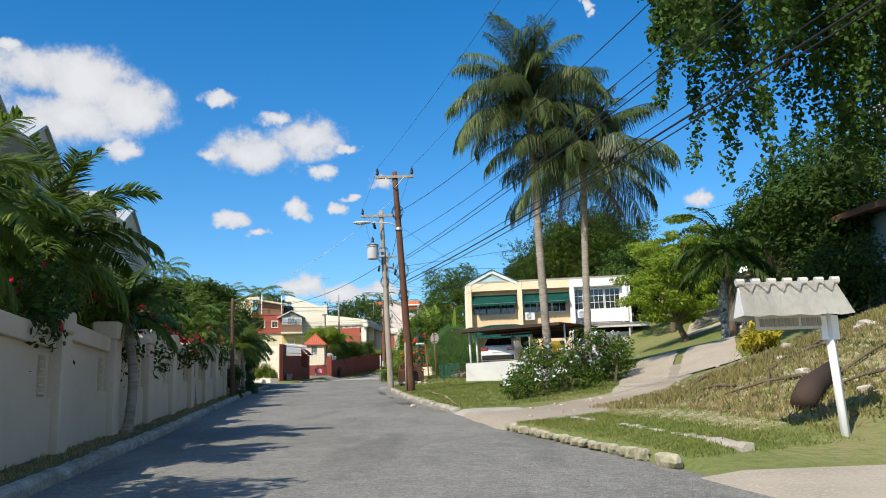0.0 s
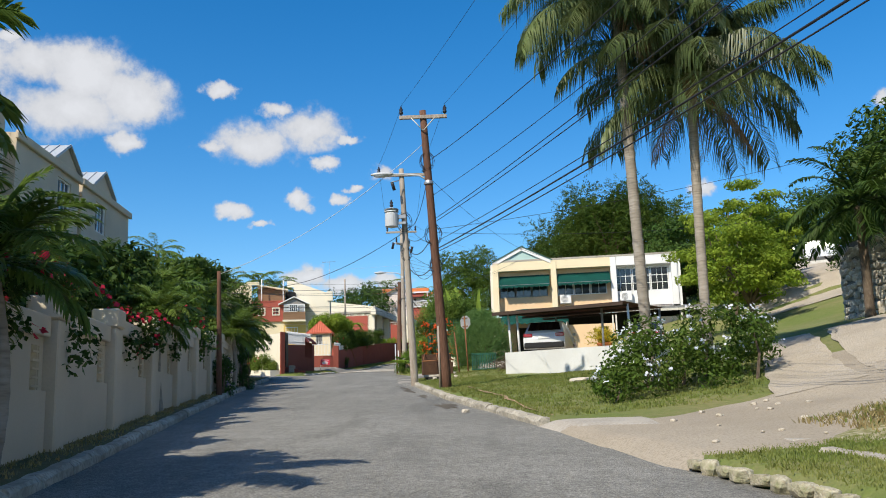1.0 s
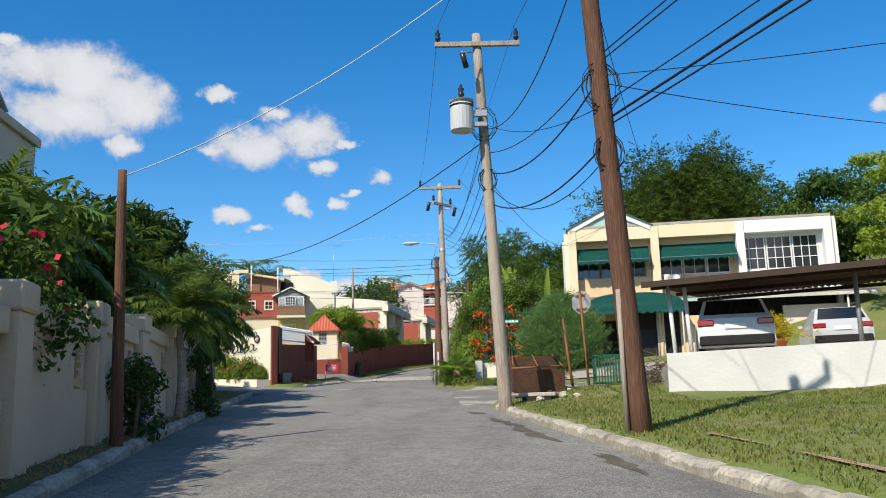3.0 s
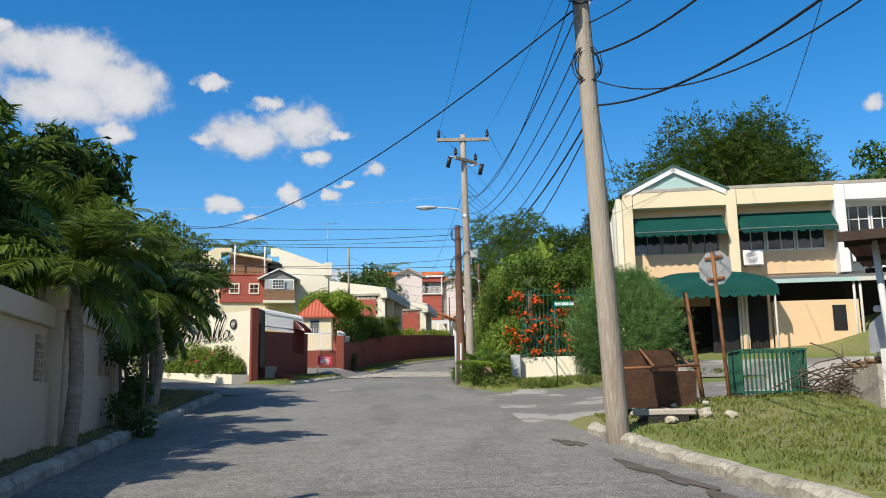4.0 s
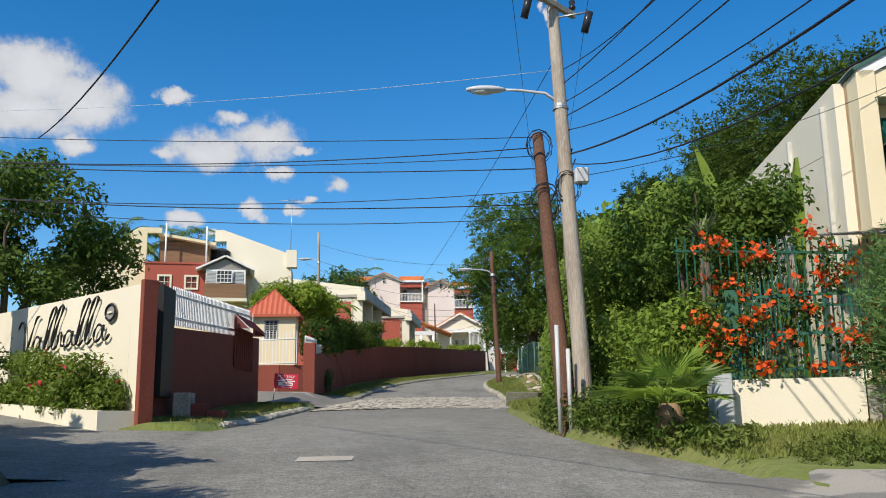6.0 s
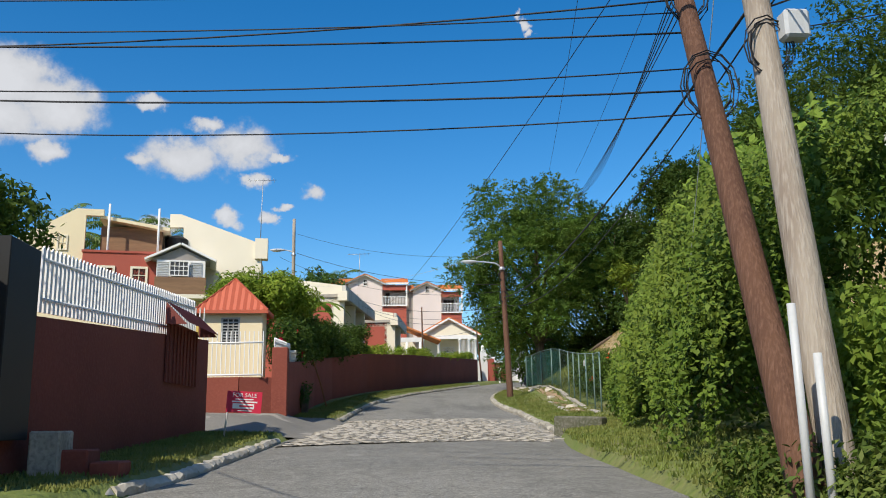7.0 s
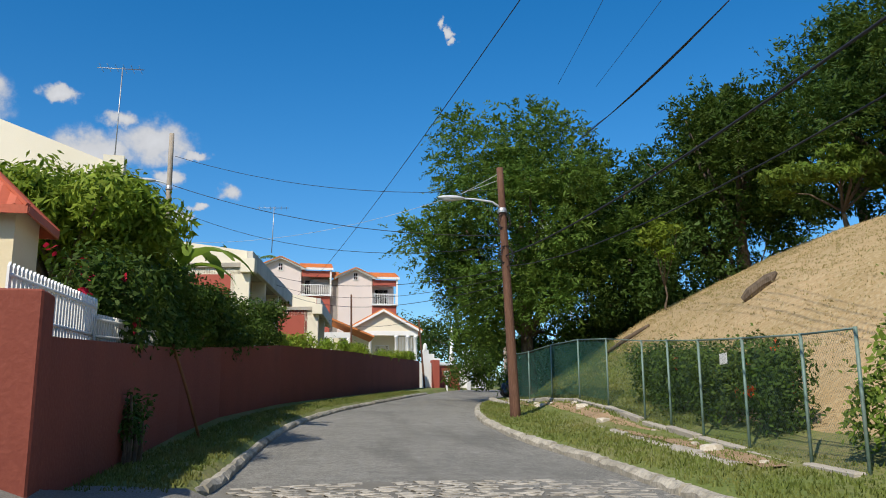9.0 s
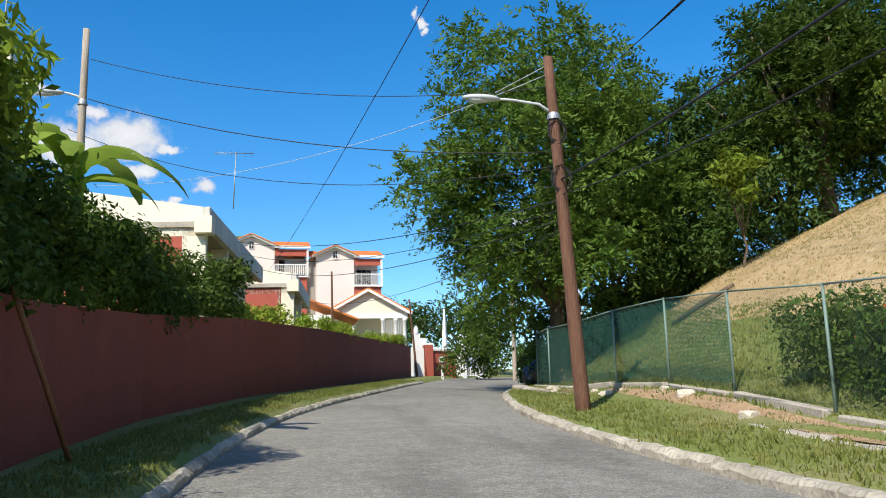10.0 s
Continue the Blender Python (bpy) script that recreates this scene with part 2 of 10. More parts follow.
M_OCHRE = material("yellow ochre paint", (0.72, 0.5, 0.15), None, scale=0.5, fine=24, rough=0.8, bump=0.2, amount=0.3)
M_PEACH = material("peach render", (0.78, 0.56, 0.34), (0.7, 0.5, 0.3), scale=0.7, fine=20, rough=0.85, bump=0.3, amount=0.4, third=(0.72, 0.51, 0.31))
M_WHITE = material("white paint", (0.8, 0.8, 0.79), (0.7, 0.7, 0.68), scale=0.8, fine=24, rough=0.7, bump=0.15, amount=0.4, third=(0.74, 0.74, 0.72))
M_WHITE_DIRTY = material("stained white paint", (0.66, 0.64, 0.58), (0.42, 0.4, 0.35), scale=1.0, fine=13, rough=0.8, bump=0.3, amount=0.8, third=(0.5, 0.48, 0.43), stretch=(1, 1, 0.4))
M_PINKWHITE = material("pale pink render", (0.74, 0.64, 0.6), None, scale=0.6, fine=22, rough=0.85, bump=0.2, amount=0.2)
M_BRICKRED = material("brick red paint", (0.235, 0.062, 0.042), (0.17, 0.045, 0.032), scale=0.7, fine=18, rough=0.85, bump=0.4, amount=0.6, third=(0.27, 0.08, 0.055))
M_REDHOUSE = material("dull red paint", (0.4, 0.1, 0.07), (0.34, 0.085, 0.06), scale=0.6, fine=22, rough=0.85, bump=0.2, amount=0.4)
M_REDROOF = material("red painted metal sheet", (0.5, 0.12, 0.065), (0.4, 0.09, 0.05), scale=1.0, fine=20, rough=0.55, bump=0.1, amount=0.5)
M_TILE = material("orange clay tile", (0.62, 0.22, 0.07), (0.45, 0.14, 0.05), scale=1.0, fine=9, rough=0.8, bump=0.4, amount=0.7, objvar=0.18)
M_GREYROOF = material("grey metal roof", (0.5, 0.53, 0.55), (0.4, 0.42, 0.44), scale=0.8, fine=18, rough=0.5, bump=0.1, metal=0.2, amount=0.5)
M_GALV = material("galvanised sheet", (0.42, 0.43, 0.42), (0.3, 0.29, 0.27), scale=1.3, fine=16, rough=0.55, bump=0.15, metal=0.5, amount=0.7)
M_GALV_RUST = material("rusted roofing sheet", (0.12, 0.07, 0.05), (0.2, 0.1, 0.06), scale=1.5, fine=15, rough=0.8, bump=0.3, amount=0.8)
M_RUST = material("rusty steel", (0.3, 0.13, 0.05), (0.16, 0.08, 0.05), scale=3.0, fine=30, rough=0.85, bump=0.4, amount=0.8)
M_AWNING = material("green awning canvas", (0.012, 0.13, 0.105), (0.008, 0.1, 0.082), scale=1.2, fine=60, rough=0.75, bump=0.15, amount=0.5)
M_GREENTRIM = material("pale green boards", (0.42, 0.58, 0.55), None, scale=1.0, fine=20, rough=0.7, bump=0.1, amount=0.2)
M_GREENPAINT = material("green painted iron", (0.03, 0.13, 0.085), (0.02, 0.08, 0.05), scale=2.0, fine=24, rough=0.5, bump=0.1, amount=0.6)
M_WOODPOLE = material("creosoted pole wood", (0.13, 0.065, 0.04), (0.08, 0.04, 0.028), scale=1.4, fine=16, rough=0.9, bump=0.8, amount=0.8, third=(0.2, 0.11, 0.075), stretch=(3, 3, 0.25))
M_GREYPOLE = material("silvered pole wood", (0.38, 0.33, 0.27), (0.24, 0.19, 0.15), scale=1.4, fine=16, rough=0.9, bump=0.8, amount=0.8, third=(0.48, 0.43, 0.37), stretch=(3, 3, 0.25))
M_WOOD = material("brown boards", (0.27, 0.16, 0.09), (0.17, 0.1, 0.06), scale=2.0, fine=14, rough=0.8, bump=0.4, amount=0.7, stretch=(0.3, 0.3, 3))
M_CABLE = material("black cable sheath", (0.025, 0.025, 0.028), None, scale=2, fine=10, rough=0.6, bump=0.0, amount=0.3)
M_STEEL = material("grey steel", (0.45, 0.46, 0.47), (0.36, 0.37, 0.38), scale=2.5, fine=30, rough=0.45, metal=0.7, bump=0.1, amount=0.5)
M_LAMPGREY = material("grey enamel", (0.55, 0.57, 0.58), None, scale=2, fine=30, rough=0.4, bump=0.0, amount=0.3)
M_PORCELAIN = material("dark glazed porcelain", (0.03, 0.03, 0.035), None, scale=4, fine=30, rough=0.25, bump=0.0, amount=0.3)
M_BARK = material("tree bark", (0.13, 0.095, 0.065), (0.08, 0.06, 0.045), scale=2, fine=14, rough=0.95, bump=0.9, amount=0.8, third=(0.2, 0.16, 0.12), stretch=(2, 2, 0.5))
M_PALMBARK = material("ringed palm trunk", (0.36, 0.32, 0.27), (0.22, 0.19, 0.15), scale=1.5, fine=7, rough=0.95, bump=0.7, amount=0.8, third=(0.17, 0.14, 0.11), stretch=(0.6, 0.6, 3.5))
M_STONE = material("limestone boulder", (0.5, 0.45, 0.37), (0.34, 0.29, 0.22), scale=2.5, fine=12, rough=0.92, bump=0.8, amount=0.8, third=(0.6, 0.56, 0.48), objvar=0.15)
M_COBBLE = material("pale worn cobble", (0.42, 0.385, 0.33), (0.27, 0.25, 0.21), scale=3, fine=16, rough=0.9, bump=0.6, amount=0.8, third=(0.6, 0.56, 0.5), objvar=0.25)
M_MORTAR = material("dark joint grit", (0.2, 0.19, 0.165), (0.14, 0.13, 0.11), scale=2, fine=24, rough=0.95, bump=0.8, amount=0.7)
M_BLACK = material("black iron", (0.02, 0.02, 0.02), None, scale=3, fine=30, rough=0.5, bump=0.0, amount=0.3)
# near-black colour stands in for missing light in openings and recesses
M_DARKROOM = material("near-black for unlit places", (0.03, 0.028, 0.025), None, scale=1, fine=10, rough=0.9, bump=0.0, amount=0.3)
M_CURTAIN = material("pale curtain cloth", (0.5, 0.48, 0.45), (0.3, 0.29, 0.27), scale=4, fine=20, rough=0.9, bump=0.2, amount=0.8, stretch=(6, 6, 0.2))
L_PALM = leafy("queen palm leaflet", (0.11, 0.16, 0.055), (0.2, 0.22, 0.1), trans=0.3, rough=0.35)
L_PALM_LEFT = leafy("clump palm leaflet", (0.125, 0.21, 0.04), (0.24, 0.29, 0.065), trans=0.4, rough=0.33)
L_DEAD = leafy("dead frond", (0.3, 0.2, 0.12), (0.22, 0.16, 0.1), trans=0.2)
L_DARK = leafy("dark tree leaf", (0.042, 0.088, 0.015), (0.085, 0.135, 0.024), trans=0.28)
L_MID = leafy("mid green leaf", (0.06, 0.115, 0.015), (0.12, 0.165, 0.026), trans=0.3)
# L_MID made 1.4 times brighter: sunlight on the crowns sits in the leaf colour
L_MID_SUNLIT = leafy("mid green leaf in sunlit tone", (0.085, 0.16, 0.024), (0.16, 0.215, 0.036), trans=0.34)
L_BRIGHT = leafy("bright spreading tree leaf", (0.17, 0.25, 0.024), (0.28, 0.33, 0.035), trans=0.4)
L_MANGO = leafy("mango leaf", (0.2, 0.3, 0.03), (0.38, 0.42, 0.055), trans=0.32)
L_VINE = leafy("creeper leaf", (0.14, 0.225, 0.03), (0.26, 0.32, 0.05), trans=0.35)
L_FEATHER = leafy("feathery bush needle", (0.12, 0.225, 0.068), (0.205, 0.31, 0.1), trans=0.32)
L_WEED = leafy("weed leaf", (0.13, 0.19, 0.035), (0.24, 0.26, 0.07), trans=0.3)
L_BANANA = leafy("banana leaf", (0.24, 0.36, 0.05), (0.34, 0.44, 0.08), trans=0.45)
L_CROTON = leafy("yellow croton leaf", (0.5, 0.4, 0.03), (0.2, 0.22, 0.03), trans=0.3)
L_ORANGE = leafy("orange trumpet flower", (0.75, 0.1, 0.02), (0.8, 0.18, 0.03), trans=0.3, var=0.15)
L_PINK = leafy("crimson bougainvillea bract", (0.6, 0.02, 0.06), (0.7, 0.06, 0.1), trans=0.3, var=0.15)
L_PURPLE = leafy("purple flower", (0.3, 0.16, 0.5), (0.42, 0.25, 0.6), trans=0.2, var=0.1)
L_WHITEFLOWER = leafy("pale plumbago flower", (0.72, 0.76, 0.85), (0.6, 0.66, 0.8), trans=0.2, var=0.1)


def glassy(name, colour, rough=0.06):
    m = bpy.data.materials.new(name)
    m.use_nodes = True
    b = m.node_tree.nodes["Principled BSDF"]
    b.inputs["Base Color"].default_value = (*colour, 1)
    b.inputs["Roughness"].default_value, b.inputs["Specular IOR Level"].default_value = rough, 0.9
    return m


M_PANE = glassy("dark window pane", (0.03, 0.035, 0.04))
# the blue of the mirrored sky is put into the base colour
M_PANE_BLUE = glassy("window pane with sky reflection in its colour", (0.05, 0.08, 0.12))

# ---- building blocks ----


def part(name, bm, mat, parent=None, label="", smooth=False):
    """One bmesh as one mesh object under a thing or a part."""
    me = bpy.data.meshes.new(name)
    bm.to_mesh(me)
    bm.free()
    if smooth:
        me.polygons.foreach_set("use_smooth", [True] * len(me.polygons))
    for m in (mat if isinstance(mat, (list, tuple)) else [mat]):
        me.materials.append(m)
    ob = new(name, me)
    if parent is not None:
        ob.parent = parent
    if label:
        ob["label"] = label
    return ob


def raw(name, verts, faces, mat, parent=None, label="", smooth=False, slots=None):
    me = bpy.data.meshes.new(name)
    me.from_pydata([tuple(v) for v in verts], [], faces)
    for m in (mat if isinstance(mat, (list, tuple)) else [mat]):
        me.materials.append(m)
    if slots is not None:
        me.polygons.foreach_set("material_index", slots)
    if smooth:
        me.polygons.foreach_set("use_smooth", [True] * len(me.polygons))
    me.update()
    ob = new(name, me)
    if parent is not None:
        ob.parent = parent
    if label:
        ob["label"] = label
    return ob


def thing(name, label, category, m=None, group="", kind=""):
    ob = new(name)
    ob.empty_display_size = 0.2
    if m is not None:
        ob.matrix_world = m
    return tagged(ob, label, category, group, kind)


def box(bm, x0, x1, y0, y1, z0, z1, m=None, bevel=0.0):
    r = bmesh.ops.create_cube(bm, size=1.0)
    t = Matrix.Translation(((x0 + x1) / 2, (y0 + y1) / 2, (z0 + z1) / 2)) @ Matrix.Diagonal((abs(x1 - x0), abs(y1 - y0), abs(z1 - z0), 1))
    if m is not None:
        t = m @ t
    bmesh.ops.transform(bm, matrix=t, verts=r["verts"])
    if bevel:
        es = list({e for v in r["verts"] for e in v.link_edges})
        bmesh.ops.bevel(bm, geom=es, offset=bevel, segments=1, affect="EDGES")
    return bm


def boxed(*args, m=None, bevel=0.0):
    return box(bmesh.new(), *args, m=m, bevel=bevel)


def tube_mesh(points, radii, sides=8, caps=True):
    """Verts and faces of a tapering tube along points."""
    pts = [Vector(p) for p in points]
    if not isinstance(radii, (list, tuple)):
        radii = [radii] * len(pts)
    vs, fs = [], []
    up = Vector((0.13, 0.21, 0.97))
    for i, p in enumerate(pts):
        d = (pts[min(i + 1, len(pts) - 1)] - pts[max(i - 1, 0)]).normalized()
        ref = up if abs(d.dot(up)) < 0.95 else Vector((1, 0, 0))
        a = d.cross(ref).normalized()
        b = d.cross(a)
        for k in range(sides):
            w = 2 * math.pi * k / sides
            vs.append(p + radii[i] * (math.cos(w) * a + math.sin(w) * b))
    for i in range(len(pts) - 1):
        for k in range(sides):
            k2 = (k + 1) % sides
            fs.append((i * sides + k, i * sides + k2, (i + 1) * sides + k2, (i + 1) * sides + k))
    if caps:
        fs.append(tuple(range(sides - 1, -1, -1)))
        n = (len(pts) - 1) * sides
        fs.append(tuple(n + k for k in range(sides)))
    return vs, fs


def tube(name, points, radii, mat, parent=None, sides=8, label="", smooth=True):
    vs, fs = tube_mesh(points, radii, sides)
    return raw(name, vs, fs, mat, parent, label, smooth)


def prism(bm, outline, y0, y1, m=None):
    """An outline in x and z, pushed from y0 to y1."""
    a = [bm.verts.new((x, y0, z)) for x, z in outline]
    b = [bm.verts.new((x, y1, z)) for x, z in outline]
    bm.faces.new(a)
    bm.faces.new(b[::-1])
    for i in range(len(a)):
        j = (i + 1) % len(a)
        bm.faces.new((a[j], a[i], b[i], b[j]))
    bmesh.ops.recalc_face_normals(bm, faces=bm.faces)
    if m is not None:
        bmesh.ops.transform(bm, matrix=m, verts=a + b)
    return bm


# ---- lie of the land ----
ROAD_Y = [-60, 0, 20, 32, 40, 48, 60, 67.5, 75, 79, 89.6, 101.8, 136, 200, 400]
ROAD_Z = [-3.3, 0.13, 1.27, 2.0, 2.48, 2.9, 3.75, 4.17, 4.55, 4.78, 5.45, 6.5, 8.8, 12, 14]
LEFT_Y = [-60, 9.5, 19.5, 29, 36, 45.5, 54, 58, 64.9, 67, 75, 79, 82, 86, 90, 94, 98, 102, 112, 119, 126, 134, 150, 170]
LEFT_X = [5.9, -4.55, -6.06, -7.55, -8.6, -10.1, -11.15, -11.5, -11.0, -10.5, -9.9, -9.5, -8.95, -8.75, -8.5, -8.0, -7.15, -5.95, -3.2, -1.2, 1.0, 3.5, 11, 25]
RIGHT_Y = [-60, 10, 17, 24, 30, 33, 42, 47.7, 58, 60.5, 64, 72, 76, 80, 86, 92, 96, 99, 104, 109, 114, 120, 130, 150, 170]
RIGHT_X = [13.4, 2.9, 1.25, 0.12, -0.95, -1.45, -2.55, -2.95, -3.5, -4.4, -4.65, -4.4, -3.7, -3.5, -3.05, -2.95, -2.65, -2.15, -1.0, 0.9, 3.2, 6.5, 11.5, 22, 36]
DENSE = np.arange(-60, 400.01, 0.5)


def eased(ys, vals, width=9):
    v = np.interp(DENSE, ys, vals)
    if vals[-1] > 20:
        v = np.where(DENSE > ys[-1], vals[-1] + (DENSE - ys[-1]) * 0.8, v)
    k = np.hanning(width + 2)[1:-1]
    return np.convolve(np.pad(v, width // 2, mode="edge"), k / k.sum(), mode="valid")


DENSE_Z, DENSE_L, DENSE_R = eased(ROAD_Y, ROAD_Z, 13), eased(LEFT_Y, LEFT_X), eased(RIGHT_Y, RIGHT_X)


def road_z(y):
    return float(np.interp(y, DENSE, DENSE_Z))


def left_x(y):
    return float(np.interp(y, DENSE, DENSE_L))


def right_x(y):
    return float(np.interp(y, DENSE, DENSE_R))


BANK_LAT = [0.0, 0.3, 2.0, 4.0, 7.0, 12.0, 30.0, 150.0]
BANK_NEAR = {-60: (0.1, 0.1, 0.2, 0.8, 2.5, 4, 7, 22), -12: (0.1, 0.1, 0.2, 0.8, 2.5, 4, 7, 22), -8: (0, 0, 0, 0.05, 0.1, 0.6, 5, 18), 9.5: (0, 0, 0, 0.05, 0.15, 0.8, 5, 18),
             11.5: (0.1, 0.12, 0.3, 0.85, 1.85, 3.2, 6, 20), 15: (0.12, 0.13, 0.36, 1.05, 2.35, 3.6, 6, 20), 20: (0.06, 0.1, 0.15, 0.45, 1.5, 3.0, 5.5, 18),
             24: (0.02, 0.05, 0.1, 0.3, 0.9, 2.3, 5, 17), 30: (0.13, 0.14, 0.22, 0.45, 0.98, 2.1, 5, 17), 42: (0.13, 0.14, 0.2, 0.28, 0.4, 1.25, 5, 18)}
BANK_FAR = {44.6: (0.13, 0.15, 0.26, 0.36, 0.4, 1.0, 5.2, 19), 46.2: (0.13, 0.2, 0.46, 0.55, 0.5, 0.8, 5.4, 20), 47.2: (0.13, 0.2, 0.42, 0.5, 0.48, 0.8, 5.5, 20), 48.3: (0, 0, 0.05, 0.15, 0.3, 0.6, 6, 28), 56: (0, 0.0, 0.05, 0.15, 0.35, 0.55, 6, 28), 57.6: (0.08, 0.12, 0.2, 0.35, 0.5, 0.7, 7, 28),
            70: (0.1, 0.16, 0.4, 0.7, 1.2, 2.4, 6.5, 24), 80: (0.1, 0.13, 0.25, 0.8, 2.6, 5.0, 8.0, 24), 90: (0.1, 0.13, 0.28, 1.0, 3.8, 6.2, 8.6, 24),
            100: (0.1, 0.13, 0.3, 1.2, 3.5, 5.9, 8.6, 24), 105: (0.1, 0.13, 0.3, 1.7, 3.5, 5.8, 8.6, 24), 110: (0.1, 0.13, 0.25, 0.6, 1.8, 3.8, 7.2, 25), 115: (0.1, 0.13, 0.2, 0.3, 0.6, 1.8, 6, 25), 140: (0.1, 0.1, 0.1, 0.2, 0.4, 0.8, 3, 15), 400: (0.1, 0.1, 0.1, 0.2, 0.3, 0.5, 2, 10)}
BANK = {**BANK_NEAR, **BANK_FAR}
BANK_YS = sorted(BANK)
SIDE_LEFT, DRIVE_LEFT = (57.8, 64.6), (75.6, 80.9)


def bank_right(y, lat):
    i = min(max(int(np.searchsorted(BANK_YS, y)) - 1, 0), len(BANK_YS) - 2)
    f = min(max((y - BANK_YS[i]) / (BANK_YS[i + 1] - BANK_YS[i]), 0), 1)
    a, b = np.interp(lat, BANK_LAT, BANK[BANK_YS[i]]), np.interp(lat, BANK_LAT, BANK[BANK_YS[i + 1]])
    return float(a + f * (b - a))


def side_left(y, lat):
    """The side street runs off to the left and climbs."""
    shift = 0.9 * max(lat - 1.0, 0) * 0.9
    return SIDE_LEFT[0] + shift * 0.9 < y < SIDE_LEFT[1] + shift


def bank_left(y, lat):
    if DRIVE_LEFT[0] < y < DRIVE_LEFT[1]:
        base = 0.03 * lat + 0.34 * min(max(lat - 0.1, 0), 1.0) * min(1, (y - DRIVE_LEFT[0]) / 2.5, (DRIVE_LEFT[1] + 0.4 - y) / 1.2)
    elif side_left(y, lat):
        base = 0.03 * lat
    else:
        base = 0.13 + 0.05 * min(lat, 1.0)
    base += 0.012 * max(lat - 3, 0)
    if y > 85:
        base += 0.06 * max(min(lat, 14) - 3.5, 0) + 0.02 * max(lat - 14, 0)
    return base


def land(x, y):
    """Height of the ground."""
    xl, xr, z = left_x(y), right_x(y), road_z(y)
    if x < xl:
        return z + bank_left(y, xl - x)
    if x > xr:
        bump = 0.05 * noise.noise((x * 0.7, y * 0.7, 0)) * min((x - xr) / 3, 1)
        h = z + bank_right(y, x - xr) + bump
        # the plot of the town houses is level
        plot = min(max((14.6 - x) / 1.2, 0), 1) * min(max((x - 1.5) / 2, 0), 1) * min(max((y - 54) / 3, 0), 1) * min(max((76 - y) / 3, 0), 1)
        return h + plot * min(0, 4.3 - h)
    return z - 0.05


def surface(x, y):
    """Height of the road's own face, or of the ground beside it."""
    xl, xr = left_x(y), right_x(y)
    if xl <= x <= xr:
        f = (x - xl) / (xr - xl)
        return road_z(y) + 0.05 * (1 - (2 * f - 1) ** 2) - 0.03
    return land(x, y)


def build_ground():
    lats = [0.0, 0.16, 0.5, 1, 1.6, 2.3, 3.1, 4, 5, 6, 7, 8.5, 10, 12, 15, 19, 24, 30, 40, 60, 100, 150, 300, 900, 2500]
    ys = sorted(set([-1500, -400, -150, -60] + [float(v) for v in np.arange(-40, 40, 1.0)] + [float(v) for v in np.arange(40, 125, 0.75)] + [float(v) for v in np.arange(125, 200, 3)]
                    + [57.79, 57.81, 64.59, 64.61, 75.59, 75.61, 81.59, 81.61] + [220, 260, 320, 400, 700, 1500, 3500]))
    vs, fs, slots = [], [], []
    cols = [("l", a) for a in lats[::-1]] + [("m", 0.25), ("m", 0.5), ("m", 0.75)] + [("r", a) for a in lats]
    for y in ys:
        yc = min(max(y, -60), 400)
        xl, xr, z = left_x(yc), right_x(yc), road_z(yc)
        for kind, a in cols:
            if kind == "l":
                p = (xl - a, y, z + bank_left(yc, min(a, 150)) if a > 0 else z - 0.05)
            elif kind == "r":
                x = xr + a
                p = (x, y, z + bank_right(yc, a) + (0.05 * noise.noise((x * 0.7, y * 0.7, 0)) * min(a / 3, 1)) if a > 0 else z - 0.05)
            else:
                p = (xl + a * (xr - xl), y, z - 0.05)
            vs.append(p)
    n = len(cols)
    for i in range(len(ys) - 1):
        for k in range(n - 1):
            fs.append((i * n + k, i * n + k + 1, (i + 1) * n + k + 1, (i + 1) * n + k))
            kind, a = cols[k]
            y = ys[i]
            slot = 0
            # slot 3: left verge, whose shade is part of the earth colour
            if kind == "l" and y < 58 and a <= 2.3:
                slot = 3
            if kind == "r" and 74 < y < 110 and (3.1 if y < 88 else 5.0) <= a < 24:
                slot = 1
            if kind == "r" and 11 < y < 21 and 1.6 <= a < 9:
                slot = 2
            slots.append(slot)
    ob = raw("ground", vs, fs, [M_GROUND, M_DRYHILL, M_BANKSIDE, M_VERGE_SHADED], smooth=True, slots=slots)
    return tagged(ob, "grassy ground rising from the road to a dry hillside", "ground", kind="structure")


M_BANKSIDE = material("stony dry bank", (0.25, 0.22, 0.1), (0.15, 0.165, 0.05), scale=0.9, fine=8, rough=0.95, bump=0.9, amount=0.9, third=(0.5, 0.44, 0.32), dist=0.06)


M_DUST = material("dusty worn concrete", (0.42, 0.36, 0.28), (0.3, 0.26, 0.2), scale=0.7, fine=26, rough=0.95, bump=0.5, amount=0.8, third=(0.5, 0.45, 0.37))


def sheet(name, rows, mat, label, category, lift=0.0, smooth=True):
    """A surface from rows of points, each row from its left to its right edge."""
    n = len(rows[0])
    vs = [(x, y, z + lift) for r in rows for x, y, z in r]
    fs = [(i * n + k, i * n + k + 1, (i + 1) * n + k + 1, (i + 1) * n + k) for i in range(len(rows) - 1) for k in range(n - 1)]
    return tagged(raw(name, vs, fs, mat, smooth=smooth), label, category, kind="structure")


